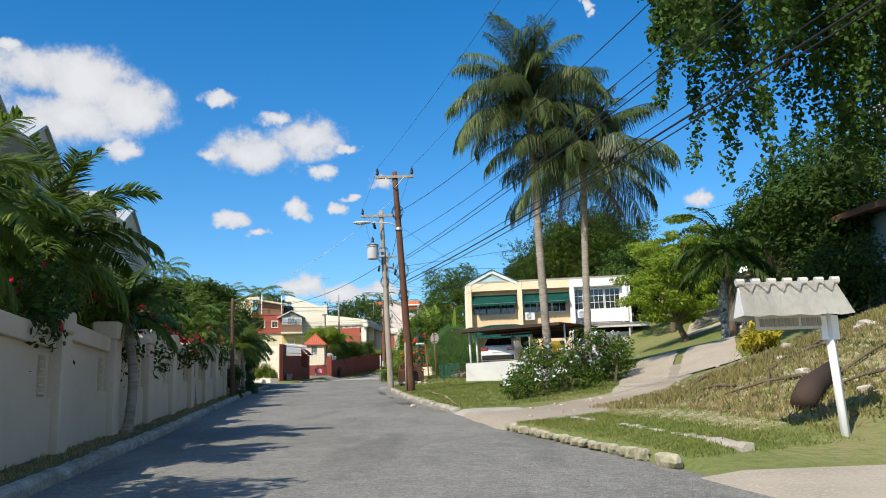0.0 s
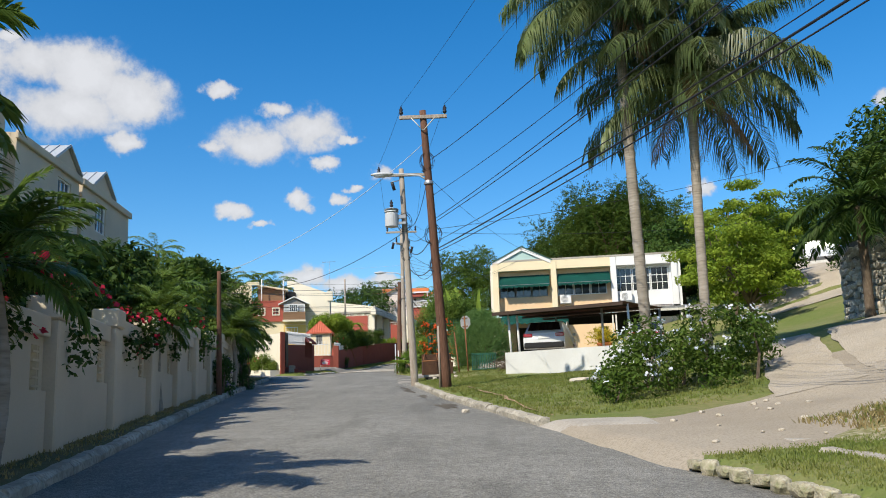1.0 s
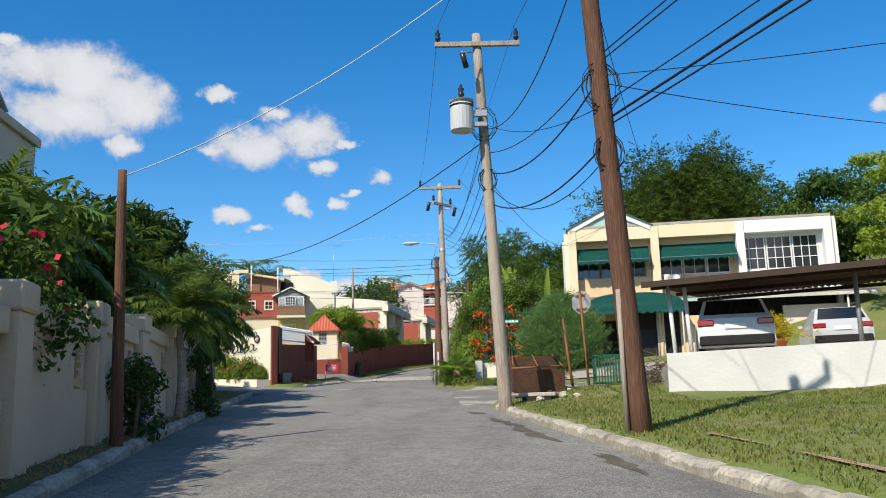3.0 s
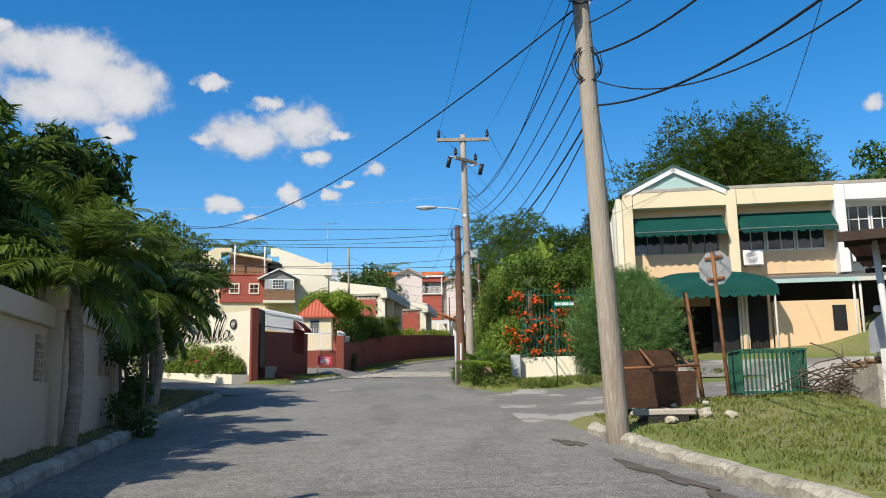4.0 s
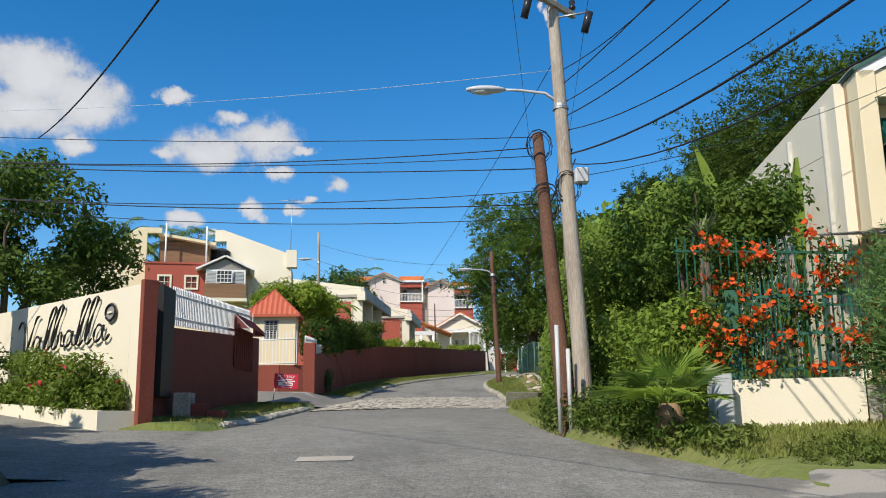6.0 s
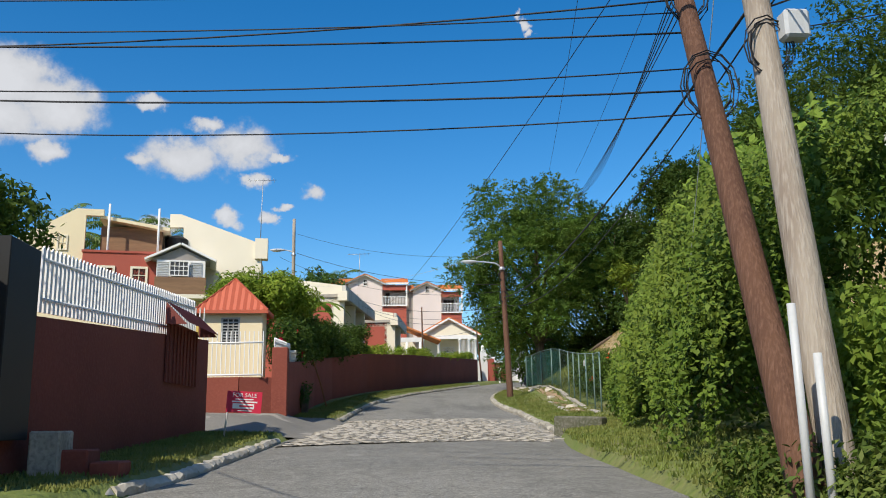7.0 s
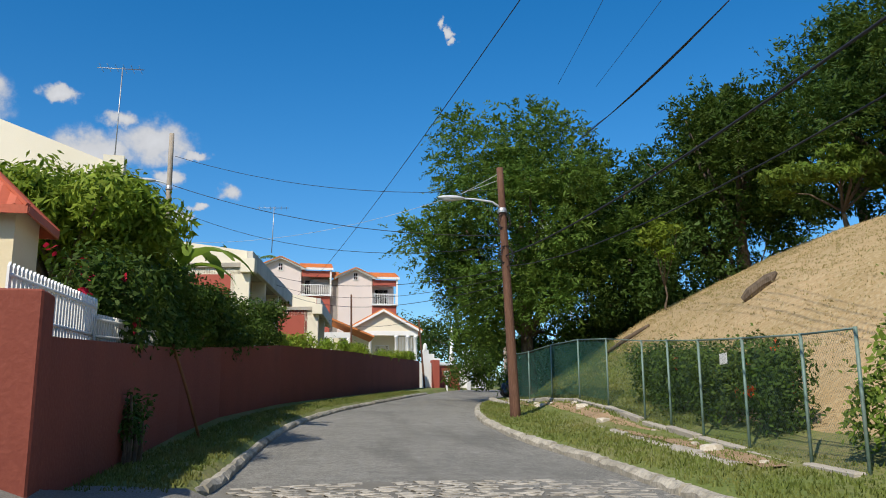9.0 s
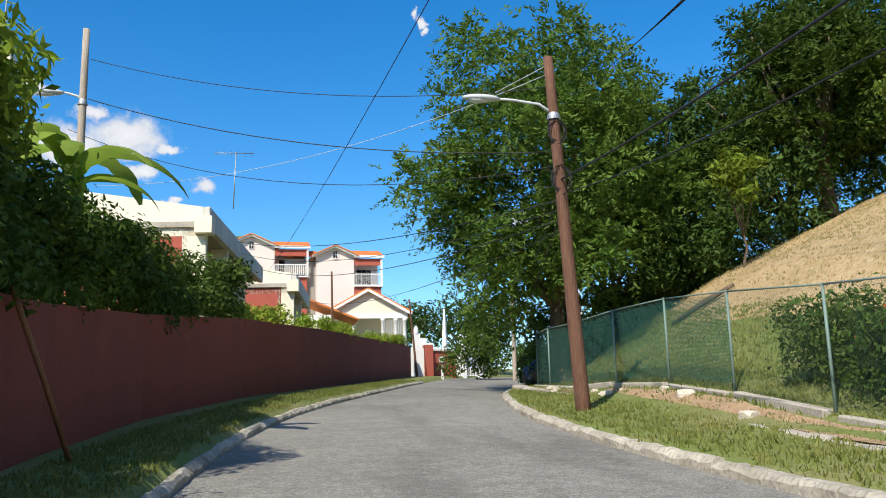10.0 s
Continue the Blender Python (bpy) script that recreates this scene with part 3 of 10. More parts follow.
def build_road():
    rows = []
    for y in list(np.arange(-60, 170, 0.75)):
        xl, xr, z = left_x(y), right_x(y), road_z(y)
        rows.append([(xl + f * (xr - xl), y, z + 0.05 * (1 - (2 * f - 1) ** 2) - 0.03 + 0.012 * noise.noise((f * 4, y * 0.5, 3))) for f in [k / 10 for k in range(11)]])
    sheet("road", rows, M_ASPHALT, "grey worn asphalt road with faint patches and tracks", "road")
    # side street that runs off to the left past the estate wall
    rows = []
    for lat in np.arange(-1.4, 60, 1.0):
        lo = SIDE_LEFT[0] + 0.81 * max(lat - 1.0, 0) * 0.9
        hi = SIDE_LEFT[1] + 0.9 * max(lat - 1.0, 0) * 0.9
        rows.append([(left_x(y) - lat, y, (surface(left_x(y) - lat, y) if lat < 0 else road_z(y) + 0.03 * lat + 0.012 * max(lat - 3, 0)) + (-0.06 if lat < -1.3 else 0.02)) for y in np.linspace(lo, hi, 9)])
    sheet("side_street", [r[::-1] for r in rows], M_ASPHALT, "asphalt side street climbing past the estate wall", "road")
    # opening on the right to the town houses
    rows = []
    for lat in np.arange(-1.0, 9, 0.5):
        ys = np.linspace(47.7 - 0.02 * lat, 57.5 - 0.25 * min(max(lat, 0), 5), 18)
        rows.append([(right_x(y) + lat, y, max(surface(right_x(y) + lat, y), land(right_x(y) + lat, y)) - (0.08 if lat < -0.9 else 0.005) - (0.11 if k in (0, 17) else 0.0)) for k, y in enumerate(ys)])
    sheet("side_road", rows, M_ASPHALT_OLD, "broken pale asphalt mouth of a side road", "road", lift=0.035)
    rows = []
    for lat in np.arange(-0.5, 40, 0.8):
        rows.append([(right_x(y) + lat, y, surface(right_x(y) + lat, y) - (0.08 if lat < -0.4 else 0.005)) for y in np.linspace(-8, 9.8, 12)])
    sheet("side_road", rows, M_DUST, "dusty paved mouth of a side road", "road", lift=0.03)
    rows = []
    for lat in np.arange(-0.3, 4.2, 0.35):
        rows.append([(left_x(y) - lat, y, surface(left_x(y) - lat, y) + 0.012) for y in np.linspace(75.8, 81.5, 12)])
    sheet("driveway", [r[::-1] for r in rows], M_ASPHALT_OLD, "asphalt apron before the gatehouse", "driveway", lift=0.01)


build_ground()
build_road()

# ---- walls along the road ----


def wall_line(y):
    """The cream wall on the left, in plan."""
    return -5.9 + (y - 14.5) * (-5.7 / 38.0)


WALL_TURN = math.degrees(math.atan2(5.7, 38.0))


def build_left_wall():
    wall = thing("wall_west", "cream rendered boundary wall with piers, ledges and block vents", "wall", kind="structure")
    y = 2.64
    while y < 48:
        x, z = wall_line(y), land(wall_line(y), y)
        m = pose(x, y, z, 0, 0, WALL_TURN)
        pier = part("pier", box(box(bmesh.new(), -0.28, 0.12, -0.24, 0.24, -0.4, 1.72, bevel=0.02), -0.31, 0.16, -0.28, 0.28, 1.72, 2.05, bevel=0.03), M_CREAM, wall)
        pier.matrix_world = m
        bay = 3.42
        if y > 46:
            break
        zz = z + 0.05
        # panel between the piers, with a proud ledge below and a raised coping
        bm = bmesh.new()
        box(bm, -0.16, 0.0, 0.24, bay - 0.24, -0.6, 0.92)
        box(bm, -0.16, -0.06, 0.24, bay - 0.75, 0.92, 1.7)
        box(bm, -0.16, -0.06, bay - 0.4, bay - 0.24, 0.92, 1.7)
        box(bm, -0.16, -0.06, bay - 0.75, bay - 0.4, 1.5, 1.7)
        box(bm, -0.2, 0.03, 0.24, bay - 0.24, 1.62, 1.9, bevel=0.015)
        panel = part("panel", bm, M_CREAM, wall)
        panel.matrix_world = pose(x, y, zz, 0, 0, WALL_TURN)
        vent = bmesh.new()
        for k in range(5):
            box(vent, -0.15, -0.03, bay - 0.75, bay - 0.4, 0.96 + k * 0.11, 0.985 + k * 0.11)
        box(vent, -0.15, -0.03, bay - 0.59, bay - 0.56, 0.92, 1.5)
        v = part("block_vent", vent, M_CREAM, wall)
        v.matrix_world = pose(x, y, zz, 0, 0, WALL_TURN)
        y += bay
    return wall


build_left_wall()

SIGN_A, SIGN_B = Vector((-12.2, 64.8, 0)), Vector((-18.4, 71.75, 0))


def build_sign_wall():
    d = SIGN_B - SIGN_A
    turn = math.degrees(math.atan2(d.y, d.x))
    m = pose(SIGN_A.x, SIGN_A.y, 4.3, 0, 0, turn)
    wall = thing("wall_estate", "cream estate entrance wall with a script name", "wall", m, kind="structure")
    n = d.length
    bm = bmesh.new()
    prism(bm, [(0, -0.5), (n, -0.5), (n, 2.72), (0, 2.52)], -0.28, 0.0)
    part("face", bm, M_SIGNWALL, wall)
    part("end_pier", boxed(-0.14, 0.0, -0.28, 0.02, -0.5, 2.6, bevel=0.01), M_BRICKRED, wall, "brick red end pier")
    pl = bmesh.new()
    prism(pl, [(0.0, -0.4), (n, -0.2), (n, 0.55), (0.0, 0.12)], 0.6, 0.72)
    prism(pl, [(0.0, -0.4), (0.12, -0.4), (0.12, 0.12), (0.0, 0.12)], 0.0, 0.6)
    part("planter", pl, M_SIGNWALL, wall)
    return wall, m


SIGN_WALL, SIGN_M = build_sign_wall()


def red_run(name, a, b, za, zb, h, thick, label):
    """A straight brick red wall from a to b in plan; za, zb: its foot."""
    a, b = Vector((*a, 0)), Vector((*b, 0))
    d = b - a
    m = pose(a.x, a.y, 0, 0, 0, math.degrees(math.atan2(d.y, d.x)))
    bm = bmesh.new()
    prism(bm, [(0, za - 0.5), (d.length, zb - 0.5), (d.length, zb + h[1]), (0, za + h[0])], -thick / 2, thick / 2)
    ob = part(name, bm, M_BRICKRED)
    ob.matrix_world = m
    return tagged(ob, label, "wall", kind="structure")


red_run("wall_red_short", (-12.35, 65.1), (-11.8, 75.9), 4.3, 4.95, (1.78, 1.83), 0.25, "brick red rendered wall beside the estate entrance")
RED_PATH = [(-10.42, 80.0, 5.15, 1.42), (-10.35, 90, 5.8, 1.6), (-9.9, 95, 6.15, 1.75), (-8.4, 101.5, 6.75, 1.85), (-5.6, 111, 7.4, 1.9), (-2.9, 120, 7.95, 1.9), (1.1, 133.5, 8.8, 1.9)]
for p, q in zip(RED_PATH[:-1], RED_PATH[1:]):
    red_run("wall_red_long", p[:2], q[:2], p[2], q[2], (p[3], q[3]), 0.24, "long brick red garden wall following the road")

# ---- houses ----


def window(parent, x0, x1, z0, z1, y, cols=2, rows=2, frame=None, pane=None, bar=0.035, edge=0.06, depth=0.08, name="window"):
    """A window in a wall whose outer face looks to -y at y; frame and panes are its pieces."""
    frame, pane = frame or M_WHITE, pane or M_PANE
    bm = bmesh.new()
    box(bm, x0, x1, y - 0.03, y + depth, z0, z0 + edge)
    box(bm, x0, x1, y - 0.03, y + depth, z1 - edge, z1)
    box(bm, x0, x0 + edge, y - 0.03, y + depth, z0 + edge, z1 - edge)
    box(bm, x1 - edge, x1, y - 0.03, y + depth, z0 + edge, z1 - edge)
    w = part(name, bm, frame, parent)
    dx, dz = (x1 - x0 - 2 * edge) / cols, (z1 - z0 - 2 * edge) / rows
    bm = bmesh.new()
    for i in range(1, cols):
        x = x0 + edge + i * dx
        box(bm, x - bar / 2, x + bar / 2, y - 0.015, y + 0.03, z0 + edge, z1 - edge)
    for j in range(1, rows):
        z = z0 + edge + j * dz
        box(bm, x0 + edge, x1 - edge, y - 0.01, y + 0.025, z - bar / 2, z + bar / 2)
    if cols > 1 or rows > 1:
        part("glazing_bar", bm, frame, w)
    else:
        bm.free()
    part("pane", boxed(x0 + edge, x1 - edge, y + 0.03, y + 0.05, z0 + edge, z1 - edge), pane, w)
    return w


def corrugated(x0, x1, y0, y1, z0, z1, pitch=0.15, amp=0.02, thick=0.0):
    """A corrugated sheet whose waves run along y: from (y0, z0) to (y1, z1)."""
    bm = bmesh.new()
    n = max(4, int((x1 - x0) / pitch * 4))
    a, b = [], []
    for i in range(n + 1):
        x = x0 + (x1 - x0) * i / n
        h = amp * math.sin(2 * math.pi * i / 4)
        a.append(bm.verts.new((x, y0, z0 + h)))
        b.append(bm.verts.new((x, y1, z1 + h)))
    for i in range(n):
        bm.faces.new((a[i], a[i + 1], b[i + 1], b[i]))
    bmesh.ops.solidify(bm, geom=bm.faces[:], thickness=0.012)
    return bm


def awning(parent, x0, x1, zt, zb, y, out, label="green canvas awning with a scalloped white-edged valance"):
    bm = bmesh.new()
    a = [bm.verts.new(p) for p in ((x0, y, zt), (x1, y, zt), (x1, y - out, zb), (x0, y - out, zb))]
    bm.faces.new(a)
    for x in (x0, x1):
        bm.faces.new([bm.verts.new(p) for p in ((x, y, zt), (x, y - out, zb), (x, y, zb))])
    n = max(6, int((x1 - x0) / 0.05))
    top, low = [], []
    for i in range(n + 1):
        x = x0 + (x1 - x0) * i / n
        f = ((x - x0) / 0.32) % 1.0
        top.append(bm.verts.new((x, y - out, zb)))
        low.append(bm.verts.new((x, y - out - 0.01, zb - 0.1 - 0.09 * math.sin(math.pi * f))))
    for i in range(n):
        bm.faces.new((top[i], top[i + 1], low[i + 1], low[i]))
    bmesh.ops.solidify(bm, geom=bm.faces[:], thickness=0.012)
    aw = part("awning", bm, M_AWNING, parent, label)
    vs, fs = tube_mesh([(x0, y, zb), (x0, y - out, zb), (x1, y - out, zb), (x1, y, zb)], 0.014, 5)
    raw("awning_frame", vs, fs, M_STEEL, aw)
    return aw


def air_conditioner(parent, x, z, y, w=0.78, h=0.55):
    t = part("air_conditioner", boxed(x, x + w, y - 0.32, y - 0.02, z, z + h, bevel=0.02), M_WHITE, parent, "white air conditioner box on brackets")
    bm = bmesh.new()
    for k in range(5):
        r = 0.2 - 0.035 * k
        v, f = tube_mesh([(x + w * 0.4 + r * math.cos(a), y - 0.335, z + h / 2 + r * math.sin(a)) for a in [i * math.pi / 8 for i in range(17)]], 0.006, 4, False)
        vv = [bm.verts.new(p) for p in v]
        for q in f:
            bm.faces.new([vv[i] for i in q])
    part("fan_grille", bm, M_STEEL, t)
    for dx in (0.1, w - 0.1):
        part("bracket", boxed(x + dx - 0.02, x + dx + 0.02, y - 0.34, y, z - 0.04, z), M_STEEL, t)
    return t


HOUSE_M = pose(1.7, 63.7, 4.5, 0, 0, math.degrees(math.atan2(-1.7, 11.4)))


def town_houses():
    units = [(0.0, 3.7, M_PEACH, "peach town house with a small gable and green awnings"), (3.7, 7.44, M_PEACH, "peach town house with a green awning"), (7.44, 11.53, M_WHITE, "white town house with a wide barred window")]
    for k, (x0, x1, mat, label) in enumerate(units):
        t = thing("town_house", label, "house", HOUSE_M, "terraced town houses")
        wall = bmesh.new()
        # upper wall set back between the piers, with a window opening
        wz0, wz1 = (4.05, 5.45) if k < 2 else (4.1, 5.6)
        wx0, wx1 = (x0 + 0.35, x1 - 0.25) if k < 2 else (x0 + 0.2, x1 - 0.5)
        box(wall, x0, x1, 0.45, 0.65, 3.2, wz0)
        box(wall, x0, x1, 0.45, 0.65, wz1, 6.2)
        box(wall, x0, wx0, 0.45, 0.65, wz0, wz1)
        box(wall, wx1, x1, 0.45, 0.65, wz0, wz1)
        part("upper_wall", wall, mat, t)
        low = bmesh.new()
        gx0, gx1 = [(x0 + 1.3, x0 + 3.5), (x1 - 0.5, x1 - 0.1), (x0 + 0.9, x0 + 1.2)][k]
        gz0, gz1 = [(0.0, 2.1), (1.15, 2.15), (0.0, 2.1)][k]
        lm = M_PEACH if k < 2 else M_PINKWHITE
        box(low, x0, gx0, 0.5, 0.7, -0.4, 3.2)
        box(low, gx1, x1, 0.5, 0.7, -0.4, 3.2)
        box(low, gx0, gx1, 0.5, 0.7, gz1, 3.2)
        if gz0 > 0:
            box(low, gx0, gx1, 0.5, 0.7, -0.4, gz0)
        part("lower_wall", low, lm, t)
        part("floor_slab", boxed(x0, x1, 0.7, 9.0, 3.0, 3.2), M_CONCRETE, t)
        part("rear_wall", boxed(x0, x1, 9.0, 9.2, -0.4, 6.2), mat, t)
        # piers that flank the bay and carry the deep beam
        for px in ((x0, x0 + 0.36),) + (((x1 - 0.36, x1),) if k == 2 else ()):
            part("pier", box(bmesh.new(), px[0], px[1], -0.1, 0.62, 3.1, 6.28, bevel=0.015), M_YELLOW if k < 2 else M_WHITE, t)
        part("beam", box(bmesh.new(), x0 + (0.36 if k < 3 else 0), x1 - (0.36 if k == 2 else 0), -0.05, 0.42, 5.72, 6.3, bevel=0.01), M_YELLOW if k < 2 else M_WHITE, t)
        part("roof", boxed(x0, x1, -0.06, 9.2, 6.3, 6.42), M_CONCRETE, t)
        # windows
        n = 3
        dx = (wx1 - wx0) / n
        for i in range(n):
            window(t, wx0 + i * dx + 0.02, wx0 + (i + 1) * dx - 0.02, wz0, wz1, 0.47, 3 if k == 2 else 2, 3 if k == 2 else 1, M_WHITE if k else M_WOODTRIM, M_PANE, 0.03, 0.05)
        bm = bmesh.new()
        for i in range(22):
            x = wx0 + (wx1 - wx0) * (i + 0.5) / 22
            box(bm, x - 0.06, x + 0.05, 0.75 + 0.04 * (i % 2), 0.78 + 0.04 * (i % 2), wz0, wz1)
        part("curtain", bm, M_CURTAIN, t)
        if k < 2:
            awning(t, x0 + 0.4, x1 - (0.1 if k == 0 else 0.04), 5.45, 4.75, 0.44, 0.85)
        # doors and ground floor openings
        if k == 1:
            window(t, gx0, gx1, gz0, gz1, 0.52, 2, 1, M_BLACK, M_PANE)
            part("letter_box", boxed(x0 + 1.0, x0 + 1.25, 0.42, 0.5, 1.25, 1.37, bevel=0.01), M_BLACK, t)
        else:
            d = part("door", boxed(gx0 + 0.05, gx1 - 0.05, 0.58, 0.64, 0, gz1), M_DARKROOM, t, "dark grilled front door")
            bm = bmesh.new()
            for i in range(7):
                x = gx0 + 0.05 + (gx1 - gx0 - 0.1) * i / 6
                box(bm, x - 0.01, x + 0.01, 0.54, 0.56, 0.05, gz1 - 0.05)
            part("grille", bm, M_BLACK, d)
        if k == 1:
            air_conditioner(t, x0 + 0.5, 3.5, 0.44, 0.7)
        if k == 2:
            air_conditioner(t, x0 + 0.5, 3.5, 0.44, 0.75)
        # lean-to roof over the ground floor
        part("lean_to_roof", corrugated(x0 - (0.9 if k == 0 else 0), x1 + (1.2 if k == 2 else 0), 0.46, -1.7, 3.12, 2.72), M_GALV, t, "corrugated galvanised lean-to roof")
        part("fascia", boxed(x0, x1 + (1.2 if k == 2 else 0), -1.74, -1.7, 2.58, 2.72), M_WHITE_DIRTY if k == 2 else M_GREENTRIM, t)
        for px in (x0 + 0.1, x1 - 0.1):
            tube("post", [(px, -1.6, -0.3), (px, -1.6, 2.6)], 0.045, M_WHITE_DIRTY, t, 8)
        if k == 0:
            bm = bmesh.new()
            prism(bm, [(0.35, 6.3), (3.45, 6.3), (1.9, 7.08)], 0.02, 0.2)
            part("gable_panel", bm, M_GREENTRIM, t, "pale green gable boards")
            for s, a, b in ((0, (0.0, 6.28), (1.9, 7.24)), (1, (1.9, 7.24), (3.8, 6.28))):
                d = Vector((b[0] - a[0], 0, b[1] - a[1]))
                m = pose(a[0], 0, a[1], 0, -math.degrees(math.atan2(d.z, d.x)), 0)
                part("barge_board", boxed(0, d.length, -0.1, 0.0, -0.2, 0.0, m=m), M_WHITE, t)
                part("gable_roof", boxed(-0.05, d.length + 0.02, -0.14, 5.0, 0.0, 0.07, m=m), M_GREENROOF, t, "dark green roof edge")
            # rounded porch awning on thin posts
            bm = bmesh.new()
            n, m2 = 40, 9
            rows = []
            for j in range(m2 + 1):
                a = math.pi / 2 * j / m2
                row = []
                for i in range(n + 1):
                    u = -1 + 2 * i / n
                    w = math.copysign(abs(u) ** 0.9, u)
                    row.append(bm.verts.new((2.64 + w * (1.4 + 0.64 * math.sin(a)), -0.2 - 2.5 * math.sin(a), 2.25 + 0.95 * math.cos(a) * (1 - 0.25 * u ** 4))))
                rows.append(row)
            low = [bm.verts.new((v.co.x, v.co.y - 0.01, v.co.z - 0.12 - 0.1 * abs(math.sin(math.pi * i / 3.0)))) for i, v in enumerate(rows[-1])]
            rows.append(low)
            for j in range(len(rows) - 1):
                for i in range(n):
                    bm.faces.new((rows[j][i], rows[j][i + 1], rows[j + 1][i + 1], rows[j + 1][i]))
            bmesh.ops.solidify(bm, geom=bm.faces[:], thickness=0.012)
            part("porch_awning", bm, M_AWNING, t, "rounded green canvas porch awning", smooth=True)
            for px in (0.7, 4.55):
                tube("awning_post", [(px, -2.65, -0.4), (px, -2.65, 2.25)], 0.035, M_WHITE_DIRTY, t, 8)
            part("porch_slab", boxed(0.0, 12.6, -2.9, -1.75, -0.6, 0.015), M_CONCRETE, t, "stained concrete porch slab")
            d = part("porch_door", boxed(2.7, 3.64, -1.42, -1.36, 0.0, 2.3), M_DARKROOM, t, "dark porch door behind bars")
            part("door_leaf", boxed(2.86, 3.56, -1.45, -1.42, 0.02, 1.5, bevel=0.01), M_BLACK, d)
            part("porch_pier", boxed(3.66, 3.88, -1.6, -1.36, -0.3, 2.4), M_PEACH, t)
            g = part("porch_grille", boxed(3.9, 4.54, -1.42, -1.36, 0.3, 2.4), M_DARKROOM, t, "dark porch window with iron bars")
            for i in range(6):
                part("bar", boxed(3.96 + 0.105 * i, 3.975 + 0.105 * i, -1.46, -1.44, 0.3, 2.3), M_BLACK, g)
            part("grille_sill", boxed(3.88, 4.56, -1.62, -1.34, -0.3, 0.28), M_PEACH, t)
            part("letter_plate", boxed(2.46, 2.62, 0.4, 0.5, 1.5, 1.75), M_BLACK, t)
            part("porch_screen", boxed(4.55, 4.65, -1.5, 0.5, -0.3, 2.6), M_PEACH, t)
            sw = bmesh.new()
            box(sw, -0.2, 0.0, 0.62, 9.2, -0.6, 6.28)
            part("side_wall", sw, M_SIGNWALL, t)
            bm = bmesh.new()
            for yy in (1.2, 3.6):
                box(bm, -0.3, -0.2, yy, yy + 0.12, -0.4, 6.0, bevel=0.01)
            part("drain_pipe", bm, M_WHITE_DIRTY, t)
        if k == 1:
            pw = part("porch_wall", boxed(x0 + 1.0, x1, -1.62, -1.5, -0.4, 1.98), M_PEACH, t, "sunlit peach porch wall")
            part("grille_window", boxed(x1 - 0.85, x1 - 0.42, -1.64, -1.6, 0.95, 1.8), M_BLACK, pw)
            part("step", box(bmesh.new(), x0 + 0.5, x1 + 1.6, -2.7, -1.63, -0.4, 0.06, bevel=0.02), M_TILE, t, "red tiled step")
        if k:
            # flat near-black panel stands in for the shade under the lean-to
            part("porch_shade_panel", boxed(x0 + (0.95 if k == 1 else 0), x1 + (1.1 if k == 2 else 0), 0.41, 0.47, 1.2 if k == 2 else 2.16, 3.0), M_DARKROOM, t, "near-black panel painting the shade under the lean-to")
        if k == 2:
            part("porch_wall", boxed(x0 + 1.5, x1 + 1.0, -1.0, -0.88, -0.6, 2.3), M_PINKWHITE, t, "pale pink porch wall")
            part("side_wall", boxed(x1, x1 + 0.2, 0.0, 9.2, -0.8, 6.28), M_WHITE, t)


M_WOODTRIM = material("grey-brown window frame", (0.3, 0.28, 0.26), None, scale=2, fine=20, rough=0.6, bump=0.1, amount=0.3)
M_GREENROOF = material("green roof edging", (0.05, 0.12, 0.1), None, scale=2, fine=20, rough=0.6, bump=0.2, amount=0.4)
town_houses()


def porch_drive():
    """Worn asphalt between the side road and the porches."""
    rows = []
    for v in np.linspace(-7.0, -2.85, 12):
        row = []
        for u in np.linspace(-0.4, 12.6, 22):
            p = HOUSE_M @ Vector((u, v, 0))
            f = (v + 7.0) / 4.15
            g = land(p.x, p.y) + 0.035
            row.append((p.x, p.y, max(g, (1 - f) * g + f * 4.5)))
        rows.append(row)
    sheet("porch_drive", rows, M_ASPHALT_OLD, "worn asphalt drive before the porches", "driveway")


porch_drive()


def forecourt():
    """Concrete forecourt that climbs from the carport to the houses."""
    bm = bmesh.new()
    rows = []
    for f in [i / 8 for i in range(9)]:
        row = []
        for g in [i / 6 for i in range(7)]:
            x = (1.1 + 4.8 * g) * (1 - f) + (2.6 + 10.6 * g) * f
            y = (44.75 - 2.7 * g) * (1 - f) + (62.9 - 1.6 * g) * f
            row.append(bm.verts.new((x, y, 3.74 + 0.1 * g * f + 0.76 * min(1, f * 1.1) - 0.75 * max(0, 1 - 2.2 * g) * min(1, f * 4))))
        rows.append(row)
    for a, b in zip(rows[:-1], rows[1:]):
        for i in range(6):
            bm.faces.new((a[i], a[i + 1], b[i + 1], b[i]))
    r = bmesh.ops.extrude_face_region(bm, geom=bm.faces[:])
    bmesh.ops.translate(bm, vec=(0, 0, -1.4), verts=[g for g in r["geom"] if isinstance(g, bmesh.types.BMVert)])
    bmesh.ops.recalc_face_normals(bm, faces=bm.faces)
    tagged(part("forecourt", bm, M_CONCRETE), "stained concrete forecourt before the town houses", "forecourt", kind="structure")


forecourt()


